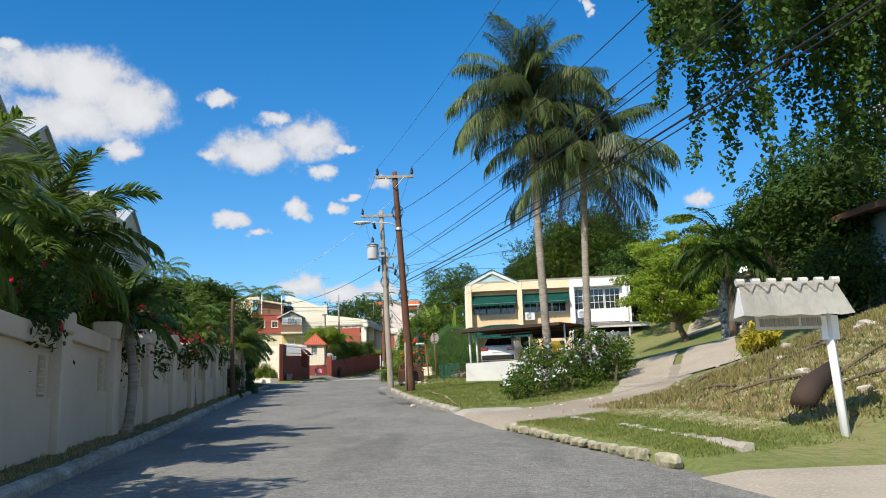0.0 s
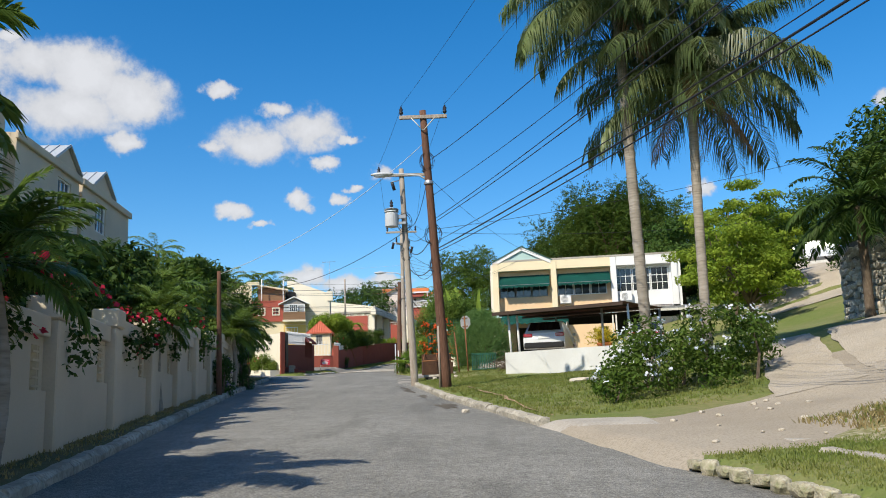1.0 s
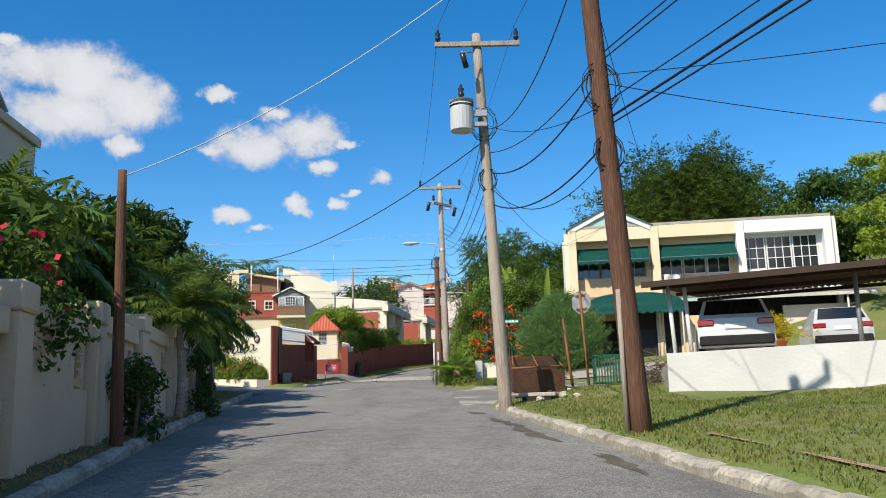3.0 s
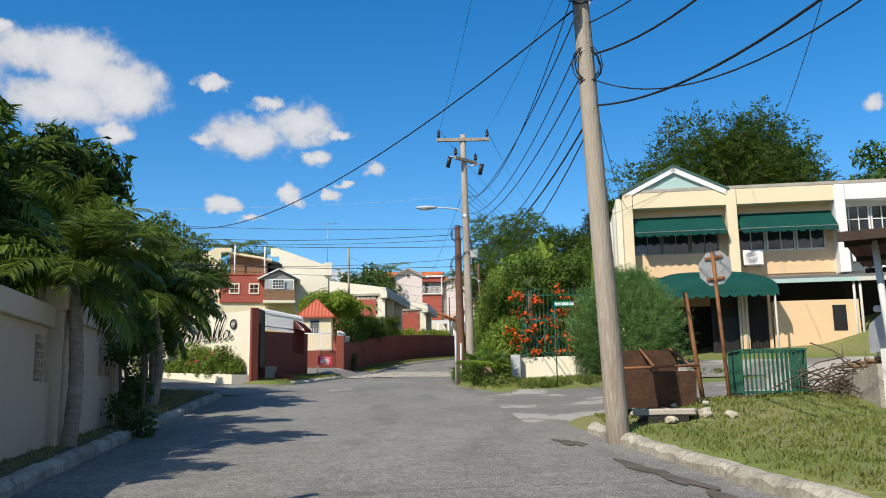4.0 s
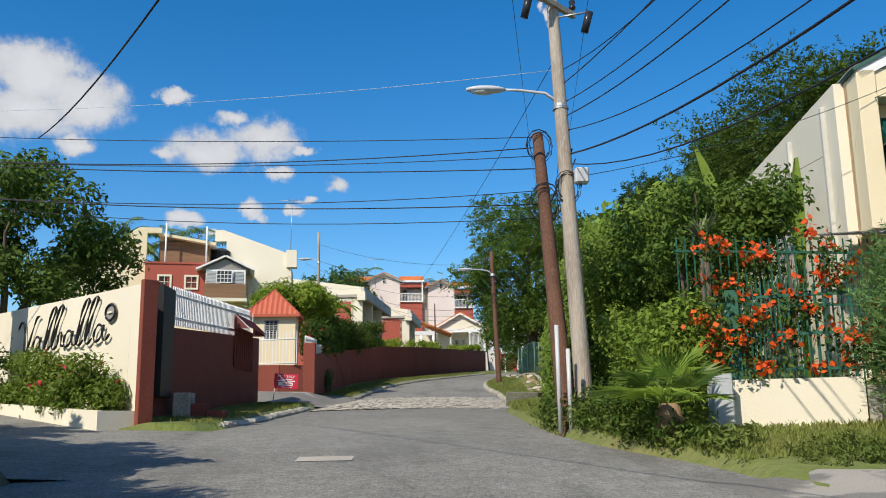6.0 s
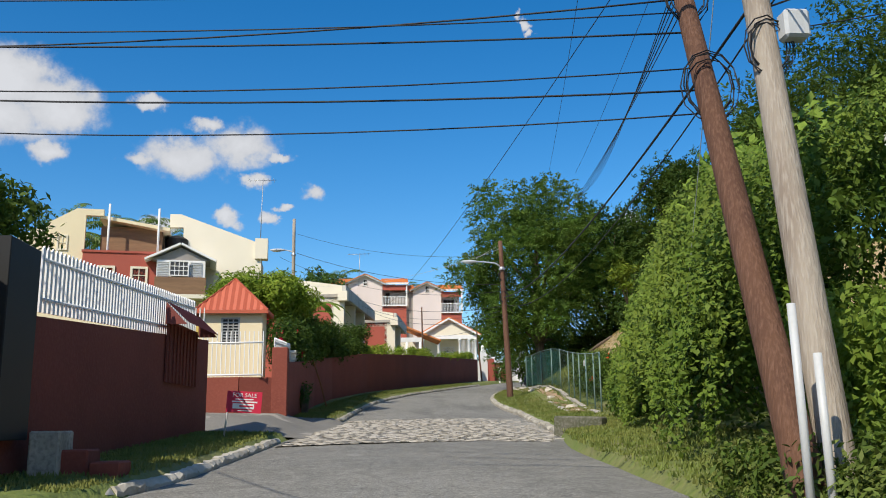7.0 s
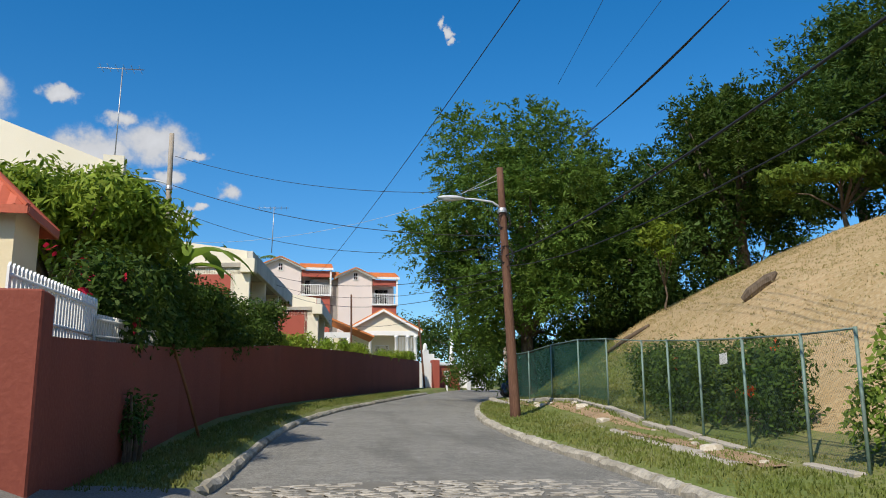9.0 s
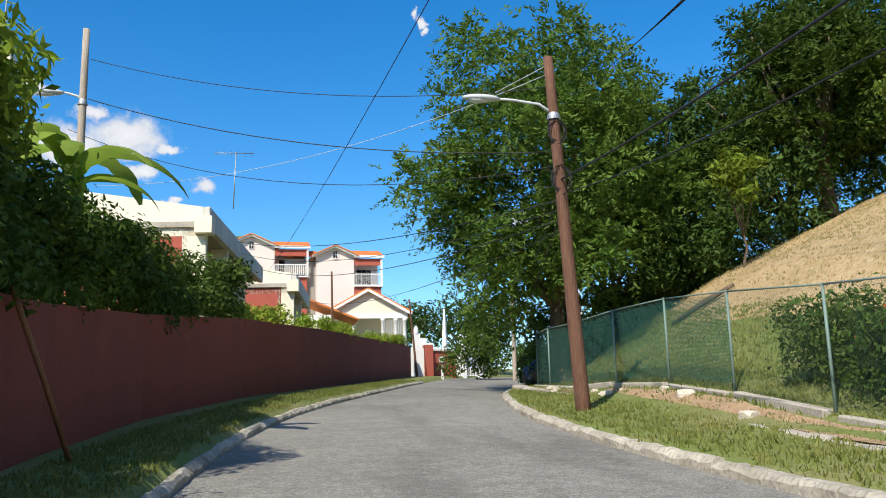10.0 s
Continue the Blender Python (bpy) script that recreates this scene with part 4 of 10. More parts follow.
def carport():
    a, b = Vector((1.1, 44.6, 3.05)), Vector((5.86, 41.9, 3.3))
    d = b - a
    m = pose(a.x, a.y, 3.74, 0, 0, math.degrees(math.atan2(d.y, d.x)))
    w = thing("carport_wall", "low white rendered retaining wall round the carport", "wall", m, kind="structure")
    n = Vector((d.x, d.y, 0)).length
    bm = bmesh.new()
    prism(bm, [(0, -1.2), (n, -1.0), (n, 0.23), (0, 0.2)], -0.14, 0.03)
    part("front", bm, M_WHITEWALL, w)
    part("return", boxed(-0.0, 0.16, 0.03, 4.0, -1.2, 0.2), M_WHITEWALL, w)
    part("return", boxed(n - 0.16, n, 0.03, 5.0, -1.0, 0.23), M_WHITEWALL, w)
    t = thing("carport", "lean carport with a rusty corrugated roof on white posts", "carport", m)
    part("roof", corrugated(-0.4, n - 0.2, -0.4, 5.0, 1.86, 2.05, 0.16, 0.025), M_GALV_RUST, t)
    part("fascia", boxed(-0.4, n - 0.2, -0.44, -0.4, 1.74, 1.88), M_WOODTRIM_DARK, t)
    for x, y, h, mt in ((0.05, 0.2, 1.8, M_WHITE), (0.42, 0.25, 1.8, M_WHITE), (4.1, 0.4, 1.82, M_GALV), (n - 0.25, 0.25, 1.84, M_WHITE), (0.3, 4.8, 2.0, M_GALV), (n - 0.3, 4.8, 2.0, M_GALV)):
        tube("post", [(x + (0.08 if mt is M_WHITE else 0), y, 0.0), (x, y, h)], 0.05, mt, t, 8)
    for y in (0.2, 2.5, 4.8):
        part("rafter", boxed(-0.36, n - 0.24, y - 0.03, y + 0.03, 1.74 + 0.035 * y, 1.83 + 0.035 * y), M_WOODTRIM_DARK, t)


M_WHITEWALL = material("grimy white render", (0.66, 0.67, 0.66), (0.52, 0.52, 0.5), scale=0.7, fine=14, rough=0.85, bump=0.3, amount=0.6, third=(0.58, 0.58, 0.56))
M_WOODTRIM_DARK = material("dark timber", (0.06, 0.04, 0.03), None, scale=2, fine=14, rough=0.8, bump=0.2, amount=0.4)
carport()


def car(at, z, turn, paint, label, tail, estate=True, scale=1.0):
    """A hatchback, its tail to -y."""
    t = thing("car", label, "car", pose(at[0], at[1], z, 0, 0, turn))
    L, W = 4.3 * scale, 0.9 * scale
    prof = [(0.0, 0.42), (0.0, 0.72), (0.06, 0.98), (0.16, 1.06), (0.55, 1.48), (1.6, 1.56), (2.6, 1.46), (3.3, 1.02), (4.1, 0.86), (4.3, 0.6), (4.28, 0.3), (0.1, 0.28)]
    if not estate:
        prof = [(0.0, 0.42), (0.0, 0.7), (0.05, 0.95), (0.3, 1.02), (0.95, 1.42), (1.7, 1.5), (2.6, 1.4), (3.3, 1.0), (4.1, 0.84), (4.3, 0.6), (4.28, 0.3), (0.1, 0.28)]
    bm = bmesh.new()
    rings = []
    for f in (-1.0, -0.96, -0.82, 0.0, 0.82, 0.96, 1.0):
        ring = []
        for y, h in prof:
            tuck = 1 - 0.2 * max(0, (h - 0.9) / 0.6)
            k = 1 if abs(f) < 0.9 else (0.985 if abs(f) < 0.98 else 0.94)
            yy = 2.15 + (y - 2.15) * (1 if abs(f) < 0.9 else 0.985)
            ring.append(bm.verts.new((f * W * tuck, yy * scale, h * scale * (k if h > 0.9 else 1))))
        rings.append(ring)
    n = len(prof)
    for a, b in zip(rings[:-1], rings[1:]):
        for i in range(n):
            j = (i + 1) % n
            bm.faces.new((a[i], a[j], b[j], b[i]))
    bm.faces.new(rings[0])
    bm.faces.new(rings[-1][::-1])
    bmesh.ops.recalc_face_normals(bm, faces=bm.faces)
    part("body", bm, paint, t, smooth=False)
    s = scale
    yb = (0.16, 1.06, 0.55, 1.48) if estate else (0.3, 1.02, 0.95, 1.42)
    ang = math.degrees(math.atan2(yb[3] - yb[1], yb[2] - yb[0]))
    m = pose(0, yb[0] * s, yb[1] * s, ang, 0, 0)
    ln = math.hypot(yb[2] - yb[0], yb[3] - yb[1]) * s
    g = bmesh.new()
    prism(g, [(-0.72 * s, 0.03), (0.72 * s, 0.03), (0.62 * s, ln - 0.03), (-0.62 * s, ln - 0.03)], -0.012, 0.012, m=m @ pose(0, 0, 0, -90, 0, 0))
    part("rear_window", g, M_CARGLASS, t)
    for sx in (-1, 1):
        sg = bmesh.new()
        prism(sg, [(yb[0] * s + 0.35 * s, 1.0 * s), (3.15 * s, 1.0 * s), (2.6 * s, 1.4 * s), (yb[2] * s + 0.3 * s, 1.43 * s)], -0.008, 0.008, m=pose(sx * 0.875 * s, 0, 0, 0, -sx * 15, 0) @ pose(0, 0, 0, 0, 0, 90) @ pose(0, 0, -0.0, 0, 0, 0))
        part("side_window", sg, M_CARGLASS, t)
        part("tail_light", box(bmesh.new(), sx * 0.5 * s, sx * 0.88 * s, -0.02, 0.16, 0.8 * s, 0.95 * s, bevel=0.02), tail, t, "red tail light")
        part("mirror", box(bmesh.new(), sx * 0.9 * s, sx * 1.06 * s, 2.75 * s, 2.87 * s, 0.98 * s, 1.1 * s, bevel=0.03), paint, t)
        for y in (0.75, 3.45):
            wh = tube("wheel", [(sx * 0.72 * s, y * s, 0.32 * s), (sx * 0.88 * s, y * s, 0.32 * s)], 0.32 * s, M_BLACK, t, 20)
            tube("rim", [(sx * 0.87 * s, y * s, 0.32 * s), (sx * 0.895 * s, y * s, 0.32 * s)], 0.2 * s, M_STEEL, wh, 14)
    part("number_plate", boxed(-0.25 * s, 0.25 * s, -0.03, 0.01, 0.72 * s, 0.84 * s), M_WHITE, t)
    part("bumper", box(bmesh.new(), -0.86 * s, 0.86 * s, -0.05, 0.12, 0.32 * s, 0.56 * s, bevel=0.03), M_BLACK if estate else paint, t)


M_CARWHITE = glassy("white car enamel", (0.72, 0.73, 0.74), 0.22)
M_CARSILVER = glassy("silver car enamel", (0.5, 0.51, 0.52), 0.25)
M_CARGLASS = glassy("tinted car glass", (0.012, 0.014, 0.016), 0.05)
M_TAIL = glassy("red lamp glass", (0.3, 0.01, 0.015), 0.15)
car((2.65, 44.35), 3.78, -15, M_CARWHITE, "white hatchback parked tail-out in the carport", M_TAIL, scale=0.96)
car((8.6, 52.0), 4.25, -16, M_CARSILVER, "silver hatchback parked on the forecourt", M_TAIL)
car((26.2, 68.0), land(26.2, 68.0) + 0.05, 60, M_CARWHITE, "white car parked at the top of the drive", M_TAIL, False)


# ---- apartment houses on the left ----
def apartment(y0, y1, z_eave, apexes, label):
    """A gabled block behind the cream wall; its front looks to the road."""
    x0 = -17.34 - 0.068 * (y0 - 45.4)
    m = pose(x0, y0, 0, 0, 0, 90 + 3.9)
    t = thing("apartment_house", label, "apartment house", m, "apartment houses")
    n = y1 - y0
    zb = 2.0
    # the local x runs along the road, -y looks to the road: build with the outside at y = 0
    bm = bmesh.new()
    zs, gap = z_eave - 4.6, []
    openings = []
    for c, w in apexes:
        openings += [(c - 0.75, c + 0.75)]
    xs = [0.0] + [v for o in openings for v in o] + [n]
    for i in range(0, len(xs), 2):
        if xs[i + 1] - xs[i] > 0.02:
            box(bm, xs[i], xs[i + 1], 0.0, 0.25, zb, z_eave)
    for a, b in openings:
        box(bm, a, b, 0.0, 0.25, z_eave - 0.55, z_eave)
        box(bm, a, b, 0.0, 0.25, z_eave - 3.1, z_eave - 1.95)
        box(bm, a, b, 0.0, 0.25, zb, z_eave - 4.6)
    part("front_wall", bm, M_CREAM, t)
    part("end_wall", boxed(-0.02, 0.23, 0.25, 8.0, zb, z_eave), M_CREAM, t)
    part("end_wall", boxed(n - 0.23, n + 0.02, 0.25, 8.0, zb, z_eave), M_CREAM, t)
    part("cornice", box(bmesh.new(), -0.15, n + 0.15, -0.14, 0.0, z_eave - 0.28, z_eave + 0.04, bevel=0.03), M_CREAM, t)
    part("roof_deck", boxed(0, n, 0.25, 8.0, z_eave - 0.2, z_eave), M_CREAM, t)
    for a, b in openings:
        window(t, a, b, z_eave - 1.95, z_eave - 0.55, 0.1, 3, 1, M_WHITE, M_PANE_BLUE, 0.05, 0.08)
        window(t, a, b, z_eave - 4.6, z_eave - 3.1, 0.1, 3, 1, M_WHITE, M_PANE_BLUE, 0.05, 0.08)
    for c, w in apexes:
        h = 0.62 * w
        g = bmesh.new()
        prism(g, [(c - w, z_eave), (c + w, z_eave), (c, z_eave + h)], -0.06, 0.2)
        part("gable", g, M_CREAM, t)
        for s in (-1, 1):
            d = Vector((w + 0.12, 0, h + 0.07))
            ang = math.degrees(math.atan2(d.z, d.x))
            mm = pose(c, 0, z_eave + h + 0.06, 0, ang if s > 0 else 180 - ang, 0)
            part("gable_roof", boxed(0, d.length, -0.22, 6.5, 0, 0.06 if s > 0 else -0.06, m=mm), M_GREYROOF, t, "pale ribbed metal roof")
            rib = bmesh.new()
            for k in range(14):
                box(rib, 0, d.length, -0.2 + k * 0.45, -0.17 + k * 0.45, 0.06 if s > 0 else -0.06, 0.1 if s > 0 else -0.1, m=mm)
            part("roof_ribs", rib, M_GREYROOF, t)
    return t


apartment(27.0, 37.6, 12.75, [(8.2, 1.55), (3.0, 1.55)], "cream apartment block with pale metal gables")
apartment(38.6, 45.2, 12.2, [(4.9, 1.4)], "cream apartment block with one pale gable and tall windows")
apartment(45.6, 52.6, 12.25, [(2.6, 1.5)], "cream end apartment block with a gable and tall windows")


# ---- estate houses beyond the entrance ----
def estate_houses():
    t = thing("estate_house", "red and cream estate house with a gabled bay window", "house", pose(-20.9, 95.2, 6.0, 0, 0, 10), "estate houses")
    # front looks towards -y; widths along x
    part("upper_wall", boxed(0.0, 3.2, 0.0, 7.0, 4.7, 6.7), M_REDHOUSE, t, "dull red upper storey")
    part("lower_wall", boxed(-4.4, 5.4, 0.15, 7.0, -0.8, 4.7), M_YELLOW, t)
    part("porch_wall", boxed(3.2, 5.4, -0.05, 0.15, 2.0, 4.3), M_OCHRE, t, "ochre wall under the bay")
    window(t, 3.4, 4.6, 3.0, 4.1, -0.07, 4, 2, M_WHITE, M_PANE)
    for x in (0.65, 2.05):
        window(t, x, x + 0.75, 5.3, 6.1, -0.03, 2, 2, M_SIGNWALL, M_PANE, 0.03, 0.1)
    part("parapet", boxed(-0.05, 3.25, -0.05, 0.2, 6.7, 6.8), M_REDHOUSE, t)
    # bay window with louvres and a boarded apron
    part("bay", boxed(3.15, 5.35, -0.75, 1.2, 4.75, 5.55), M_WOOD, t, "brown boarded bay apron")
    part("bay_sill", boxed(3.1, 5.4, -0.8, 1.2, 4.6, 4.78), M_SIGNWALL, t)
    part("bay_upper", boxed(3.2, 5.3, -0.55, 1.2, 5.55, 6.35), M_WHITE, t)
    window(t, 3.75, 4.6, 5.6, 6.3, -0.72, 4, 3, M_WHITE, M_PANE, 0.03, 0.05)
    for x in (3.22, 4.66):
        lv = bmesh.new()
        for k in range(9):
            box(lv, x, x + 0.5, -0.6, -0.55, 5.62 + k * 0.075, 5.66 + k * 0.075)
        part("louvre", lv, M_LAMPGREY, t)
    g = bmesh.new()
    prism(g, [(2.95, 6.35), (5.5, 6.35), (4.22, 6.95)], -0.5, 1.0)
    part("bay_gable", g, M_WOODTRIM, t)
    for a, b in (((2.7, 6.3), (4.22, 7.05)), ((4.22, 7.05), (5.75, 6.3))):
        d = Vector((b[0] - a[0], 0, b[1] - a[1]))
        part("bay_roof", boxed(0, d.length, -0.75, 2.5, 0, 0.09, m=pose(a[0], 0, a[1], 0, -math.degrees(math.atan2(d.z, d.x)), 0)), M_WHITE, t)
    # cream gable wall that rises to the right, and the tall white wedge behind the bay
    g = bmesh.new()
    prism(g, [(-4.4, 3.0), (0.0, 3.0), (0.0, 8.45), (0.75, 8.45), (0.75, 8.75), (-0.4, 8.75), (-4.4, 6.3)], 0.3, 0.55)
    part("gable_wall", g, M_YELLOW, t, "cream raking gable wall")
    window(t, -1.15, -0.7, 6.8, 7.5, 0.28, 2, 2, M_SIGNWALL, M_PANE)
    window(t, -3.6, -2.6, 4.9, 5.8, 0.28, 2, 2, M_WHITE, M_PANE)
    part("roof_room", boxed(0.6, 3.3, 0.9, 5.0, 6.7, 8.1), M_WOOD, t, "shadowed roof terrace room")
    part("roof_slab", boxed(0.5, 3.6, 0.4, 5.2, 8.1, 8.25, m=pose(0, 0, 0, 0, 9, 0) @ pose(-1.25, 0, 0.25)), M_YELLOW, t)
    tube("vent_pipe", [(1.0, 0.2, 6.0), (1.0, 0.2, 9.0)], 0.05, M_WHITE, t, 8)
    tube("vent_pipe", [(3.15, 0.3, 6.6), (3.15, 0.3, 8.9)], 0.05, M_WHITE, t, 8)
    part("water_tank", tube_bm(3.9, 2.0, 6.9, 8.0, 0.55), M_BLACK, t, "black plastic water tank")
    w = thing("estate_house", "white estate house with a tall raking parapet wall", "house", pose(-17.6, 97.75, 6.32, 0, 0, 4), "estate houses")
    g = bmesh.new()
    prism(g, [(-0.1, -0.8), (4.2, -0.8), (4.2, 7.35), (0.35, 8.75), (-0.15, 8.75), (-0.15, 8.1), (0.5, 8.1), (0.5, 7.2), (-0.1, 7.2)], 0.0, 0.3)
    part("raking_wall", g, M_SIGNWALL, w)
    part("wall", boxed(0.0, 4.1, 0.3, 4.0, -0.8, 6.9), M_SIGNWALL, w)
    part("corner_block", boxed(3.9, 4.5, -0.15, 0.5, 6.6, 7.6), M_SIGNWALL, w)


def tube_bm(x, y, z0, z1, r, sides=18):
    bm = bmesh.new()
    v, f = tube_mesh([(x, y, z0), (x, y, z0 + 0.05), (x, y, z1 - 0.2), (x, y, z1 - 0.05), (x, y, z1)], [r, r, r, r * 0.6, r * 0.3], sides)
    vv = [bm.verts.new(p) for p in v]
    for q in f:
        bm.faces.new([vv[i] for i in q])
    return bm


estate_houses()


def row_house(a, b, z0, z1, label, bays, mat, endmat):
    """A flat-roofed house whose long front follows the red wall; its near end shows too."""
    d = Vector((*b, 0)) - Vector((*a, 0))
    n = d.length
    m = pose(a[0], a[1], z0, 0, 0, math.degrees(math.atan2(d.y, d.x)))
    t = thing("estate_house", label, "house", m, "estate houses")
    h = z1 - z0
    part("end_wall", boxed(-0.0, 0.25, 0.2, 7.0, -0.8, h - 0.7), endmat, t)
    part("rear_wall", boxed(0, n, 6.8, 7.0, -0.8, h - 0.7), mat, t)
    bw = n / bays
    for k in range(bays):
        x = k * bw
        f = bmesh.new()
        box(f, x + 0.25, x + 0.9, 0.2, 0.4, -0.8, h - 0.7)
        box(f, x + bw - 0.9, x + bw, 0.2, 0.4, -0.8, h - 0.7)
        box(f, x + 0.9, x + bw - 0.9, 0.2, 0.4, -0.8, h - 2.6)
        box(f, x + 0.9, x + bw - 0.9, 0.2, 0.4, h - 1.1, h - 0.7)
        part("front_wall", f, mat, t)
        w = (bw - 1.8) / 2
        for i in range(2):
            window(t, x + 0.9 + i * w, x + 0.9 + (i + 1) * w, h - 2.6, h - 1.1, 0.24, 2, 1, M_LAMPGREY, M_PANE, 0.05, 0.07)
        part("spandrel", boxed(x + 0.9, x + bw - 0.9, 0.12, 0.2, h - 3.3, h - 2.6), M_REDHOUSE, t, "dull red panel under the window")
        part("fin", box(bmesh.new(), x, x + 0.25, -0.45, 0.4, -0.8, h - 0.45, bevel=0.02), M_SIGNWALL, t)
    part("parapet", box(bmesh.new(), -0.2, n + 0.2, -0.6, -0.35, h - 0.75, h, bevel=0.02), M_WHITE_DIRTY, t)
    part("roof", boxed(-0.1, n + 0.1, -0.35, 7.0, h - 0.7, h - 0.5), M_CONCRETE, t)
    g = bmesh.new()
    prism(g, [(-0.3, h - 1.0), (7.0, h - 1.0), (7.0, h + 0.9), (5.5, h + 0.9), (-0.3, h + 0.05)], -0.12, 0.0, m=pose(0, 0, 0, 0, 0, 90))
    part("raking_parapet", g, M_SIGNWALL, t)
    part("corner_block", boxed(-0.35, 0.25, -0.7, -0.1, h - 0.95, h - 0.35), M_SIGNWALL, t)


row_house((-10.25, 110.2), (-8.5, 121.8), 7.6, 13.55, "flat-roofed cream estate house with dark windows and red panels", 3, M_CREAM, M_REDHOUSE)
row_house((-6.75, 124.3), (-5.7, 132.6), 8.6, 13.65, "flat-roofed cream estate house with a red end wall", 2, M_CREAM, M_REDHOUSE)


def tiled_slope(name, x0, x1, y0, y1, z0, z1, parent):
    """A clay tile slope from the eave (y0, z0) to the ridge (y1, z1), in rounded courses."""
    vs, fs = [], []
    ln = math.hypot(y1 - y0, z1 - z0)
    nx, ny = max(4, int((x1 - x0) / 0.07)), max(3, int(ln / 0.34))
    for j in range(ny):
        for e in (0, 1):
            f = (j + e) / ny
            for i in range(nx + 1):
                h = 0.035 * abs(math.sin(math.pi * i / 3.0)) + (0.045 if e == 0 else 0.0)
                vs.append((x0 + (x1 - x0) * i / nx, y0 + (y1 - y0) * f, z0 + (z1 - z0) * f + h))
    for r in range(2 * ny - 1):
        for i in range(nx):
            a = r * (nx + 1) + i
            fs.append((a, a + 1, a + nx + 2, a + nx + 1))
    return raw(name, vs, fs, M_TILE, parent, "orange clay tiles")


def far_house(at, z0, zap, gw, wing, label, turn=0, dark=False):
    """Tall pale house: a gabled front and a lower wing with a balcony to its right."""
    t = thing("tile_roofed_house", label, "house", pose(at[0], at[1], z0, 0, 0, turn), "tile-roofed houses")
    h = zap - z0
    eave = h - 0.45 * gw
    g = bmesh.new()
    prism(g, [(-gw, -1), (gw, -1), (gw, eave), (0, h - 0.08), (-gw, eave)], 0.0, 8.0)
    part("gabled_wall", g, M_PINKWHITE, t)
    for s in (-1, 1):
        d = Vector((gw + 0.35, 0, -(h - eave) - 0.16))
        m = pose(0, 0, h, 0, math.degrees(math.atan2(-d.z, d.x)) if s > 0 else 180 - math.degrees(math.atan2(-d.z, d.x)), 0)
        part("gable_edge", boxed(0, d.length, -0.4, 0.05, -0.1 if s > 0 else -0.02, 0.02 if s > 0 else 0.1, m=m), M_WHITE, t)
        part("gable_roof", boxed(0, d.length, -0.5, 8.2, 0.02 if s > 0 else -0.1, 0.1 if s > 0 else -0.02, m=m), M_TILE, t, "orange clay tiles")
    window(t, -0.22, 0.22, eave - 0.35, eave + 0.35, -0.03, 2, 2, M_WHITE, M_PANE, 0.03, 0.05)
    # wing
    x1 = gw + wing
    part("wing_wall", boxed(gw, x1, 1.4, 7.0, -1, eave - 0.1), M_PINKWHITE, t)
    part("balcony_base", boxed(gw, x1 + 0.1, 0.0, 1.4, -1, eave - 2.6), M_REDHOUSE, t, "dull red wall under the balcony")
    part("balcony_floor", boxed(gw, x1 + 0.2, -0.2, 1.4, eave - 2.6, eave - 2.45), M_WHITE, t)
    tiled_slope("wing_roof", gw - 0.1, x1 + 0.35, -0.3, 3.4, eave - 0.1, eave + 1.0, t)
    part("fascia", boxed(gw, x1 + 0.35, -0.34, -0.28, eave - 0.25, eave - 0.05), M_WHITE, t)
    part("balcony_blind", boxed(gw + 0.05, x1 + 0.1, -0.1, -0.05, eave - 0.85, eave - 0.3), M_REDHOUSE, t, "dull red balcony blind")
    window(t, gw + 0.3, x1 - 0.5, eave - 2.4, eave - 0.9, 1.37, 3, 2, M_WHITE, M_PANE)
    rail = part("railing", boxed(gw, x1 + 0.2, -0.18, -0.12, eave - 1.62, eave - 1.55), M_WHITE, t, "white balcony railing")
    k = int((wing + 0.2) / 0.16)
    for i in range(k + 1):
        x = gw + (wing + 0.15) * i / k
        part("baluster", boxed(x - 0.02, x + 0.02, -0.17, -0.13, eave - 2.45, eave - 1.62), M_WHITE, rail)
    part("post", boxed(x1 + 0.05, x1 + 0.2, -0.2, -0.05, eave - 2.45, eave - 0.2), M_WHITE, t)
    # long tiled roof to the left behind the gable
    tiled_slope("main_roof", -gw - 2.6, -gw + 0.2, 0.8, 4.2, eave - 0.1, eave + 1.1, t)
    part("main_wall", boxed(-gw - 2.5, -gw, 1.4, 7.0, -1, eave - 0.1), M_PINKWHITE if not dark else M_WOODTRIM, t)


far_house((-8.9, 150.0), 10.5, 21.2, 1.85, 2.5, "tall pale house with orange tiled roofs and a white balcony")
far_house((-2.25, 149.0), 10.5, 20.15, 1.5, 2.1, "tall pale tiled house with a railed balcony", dark=True)


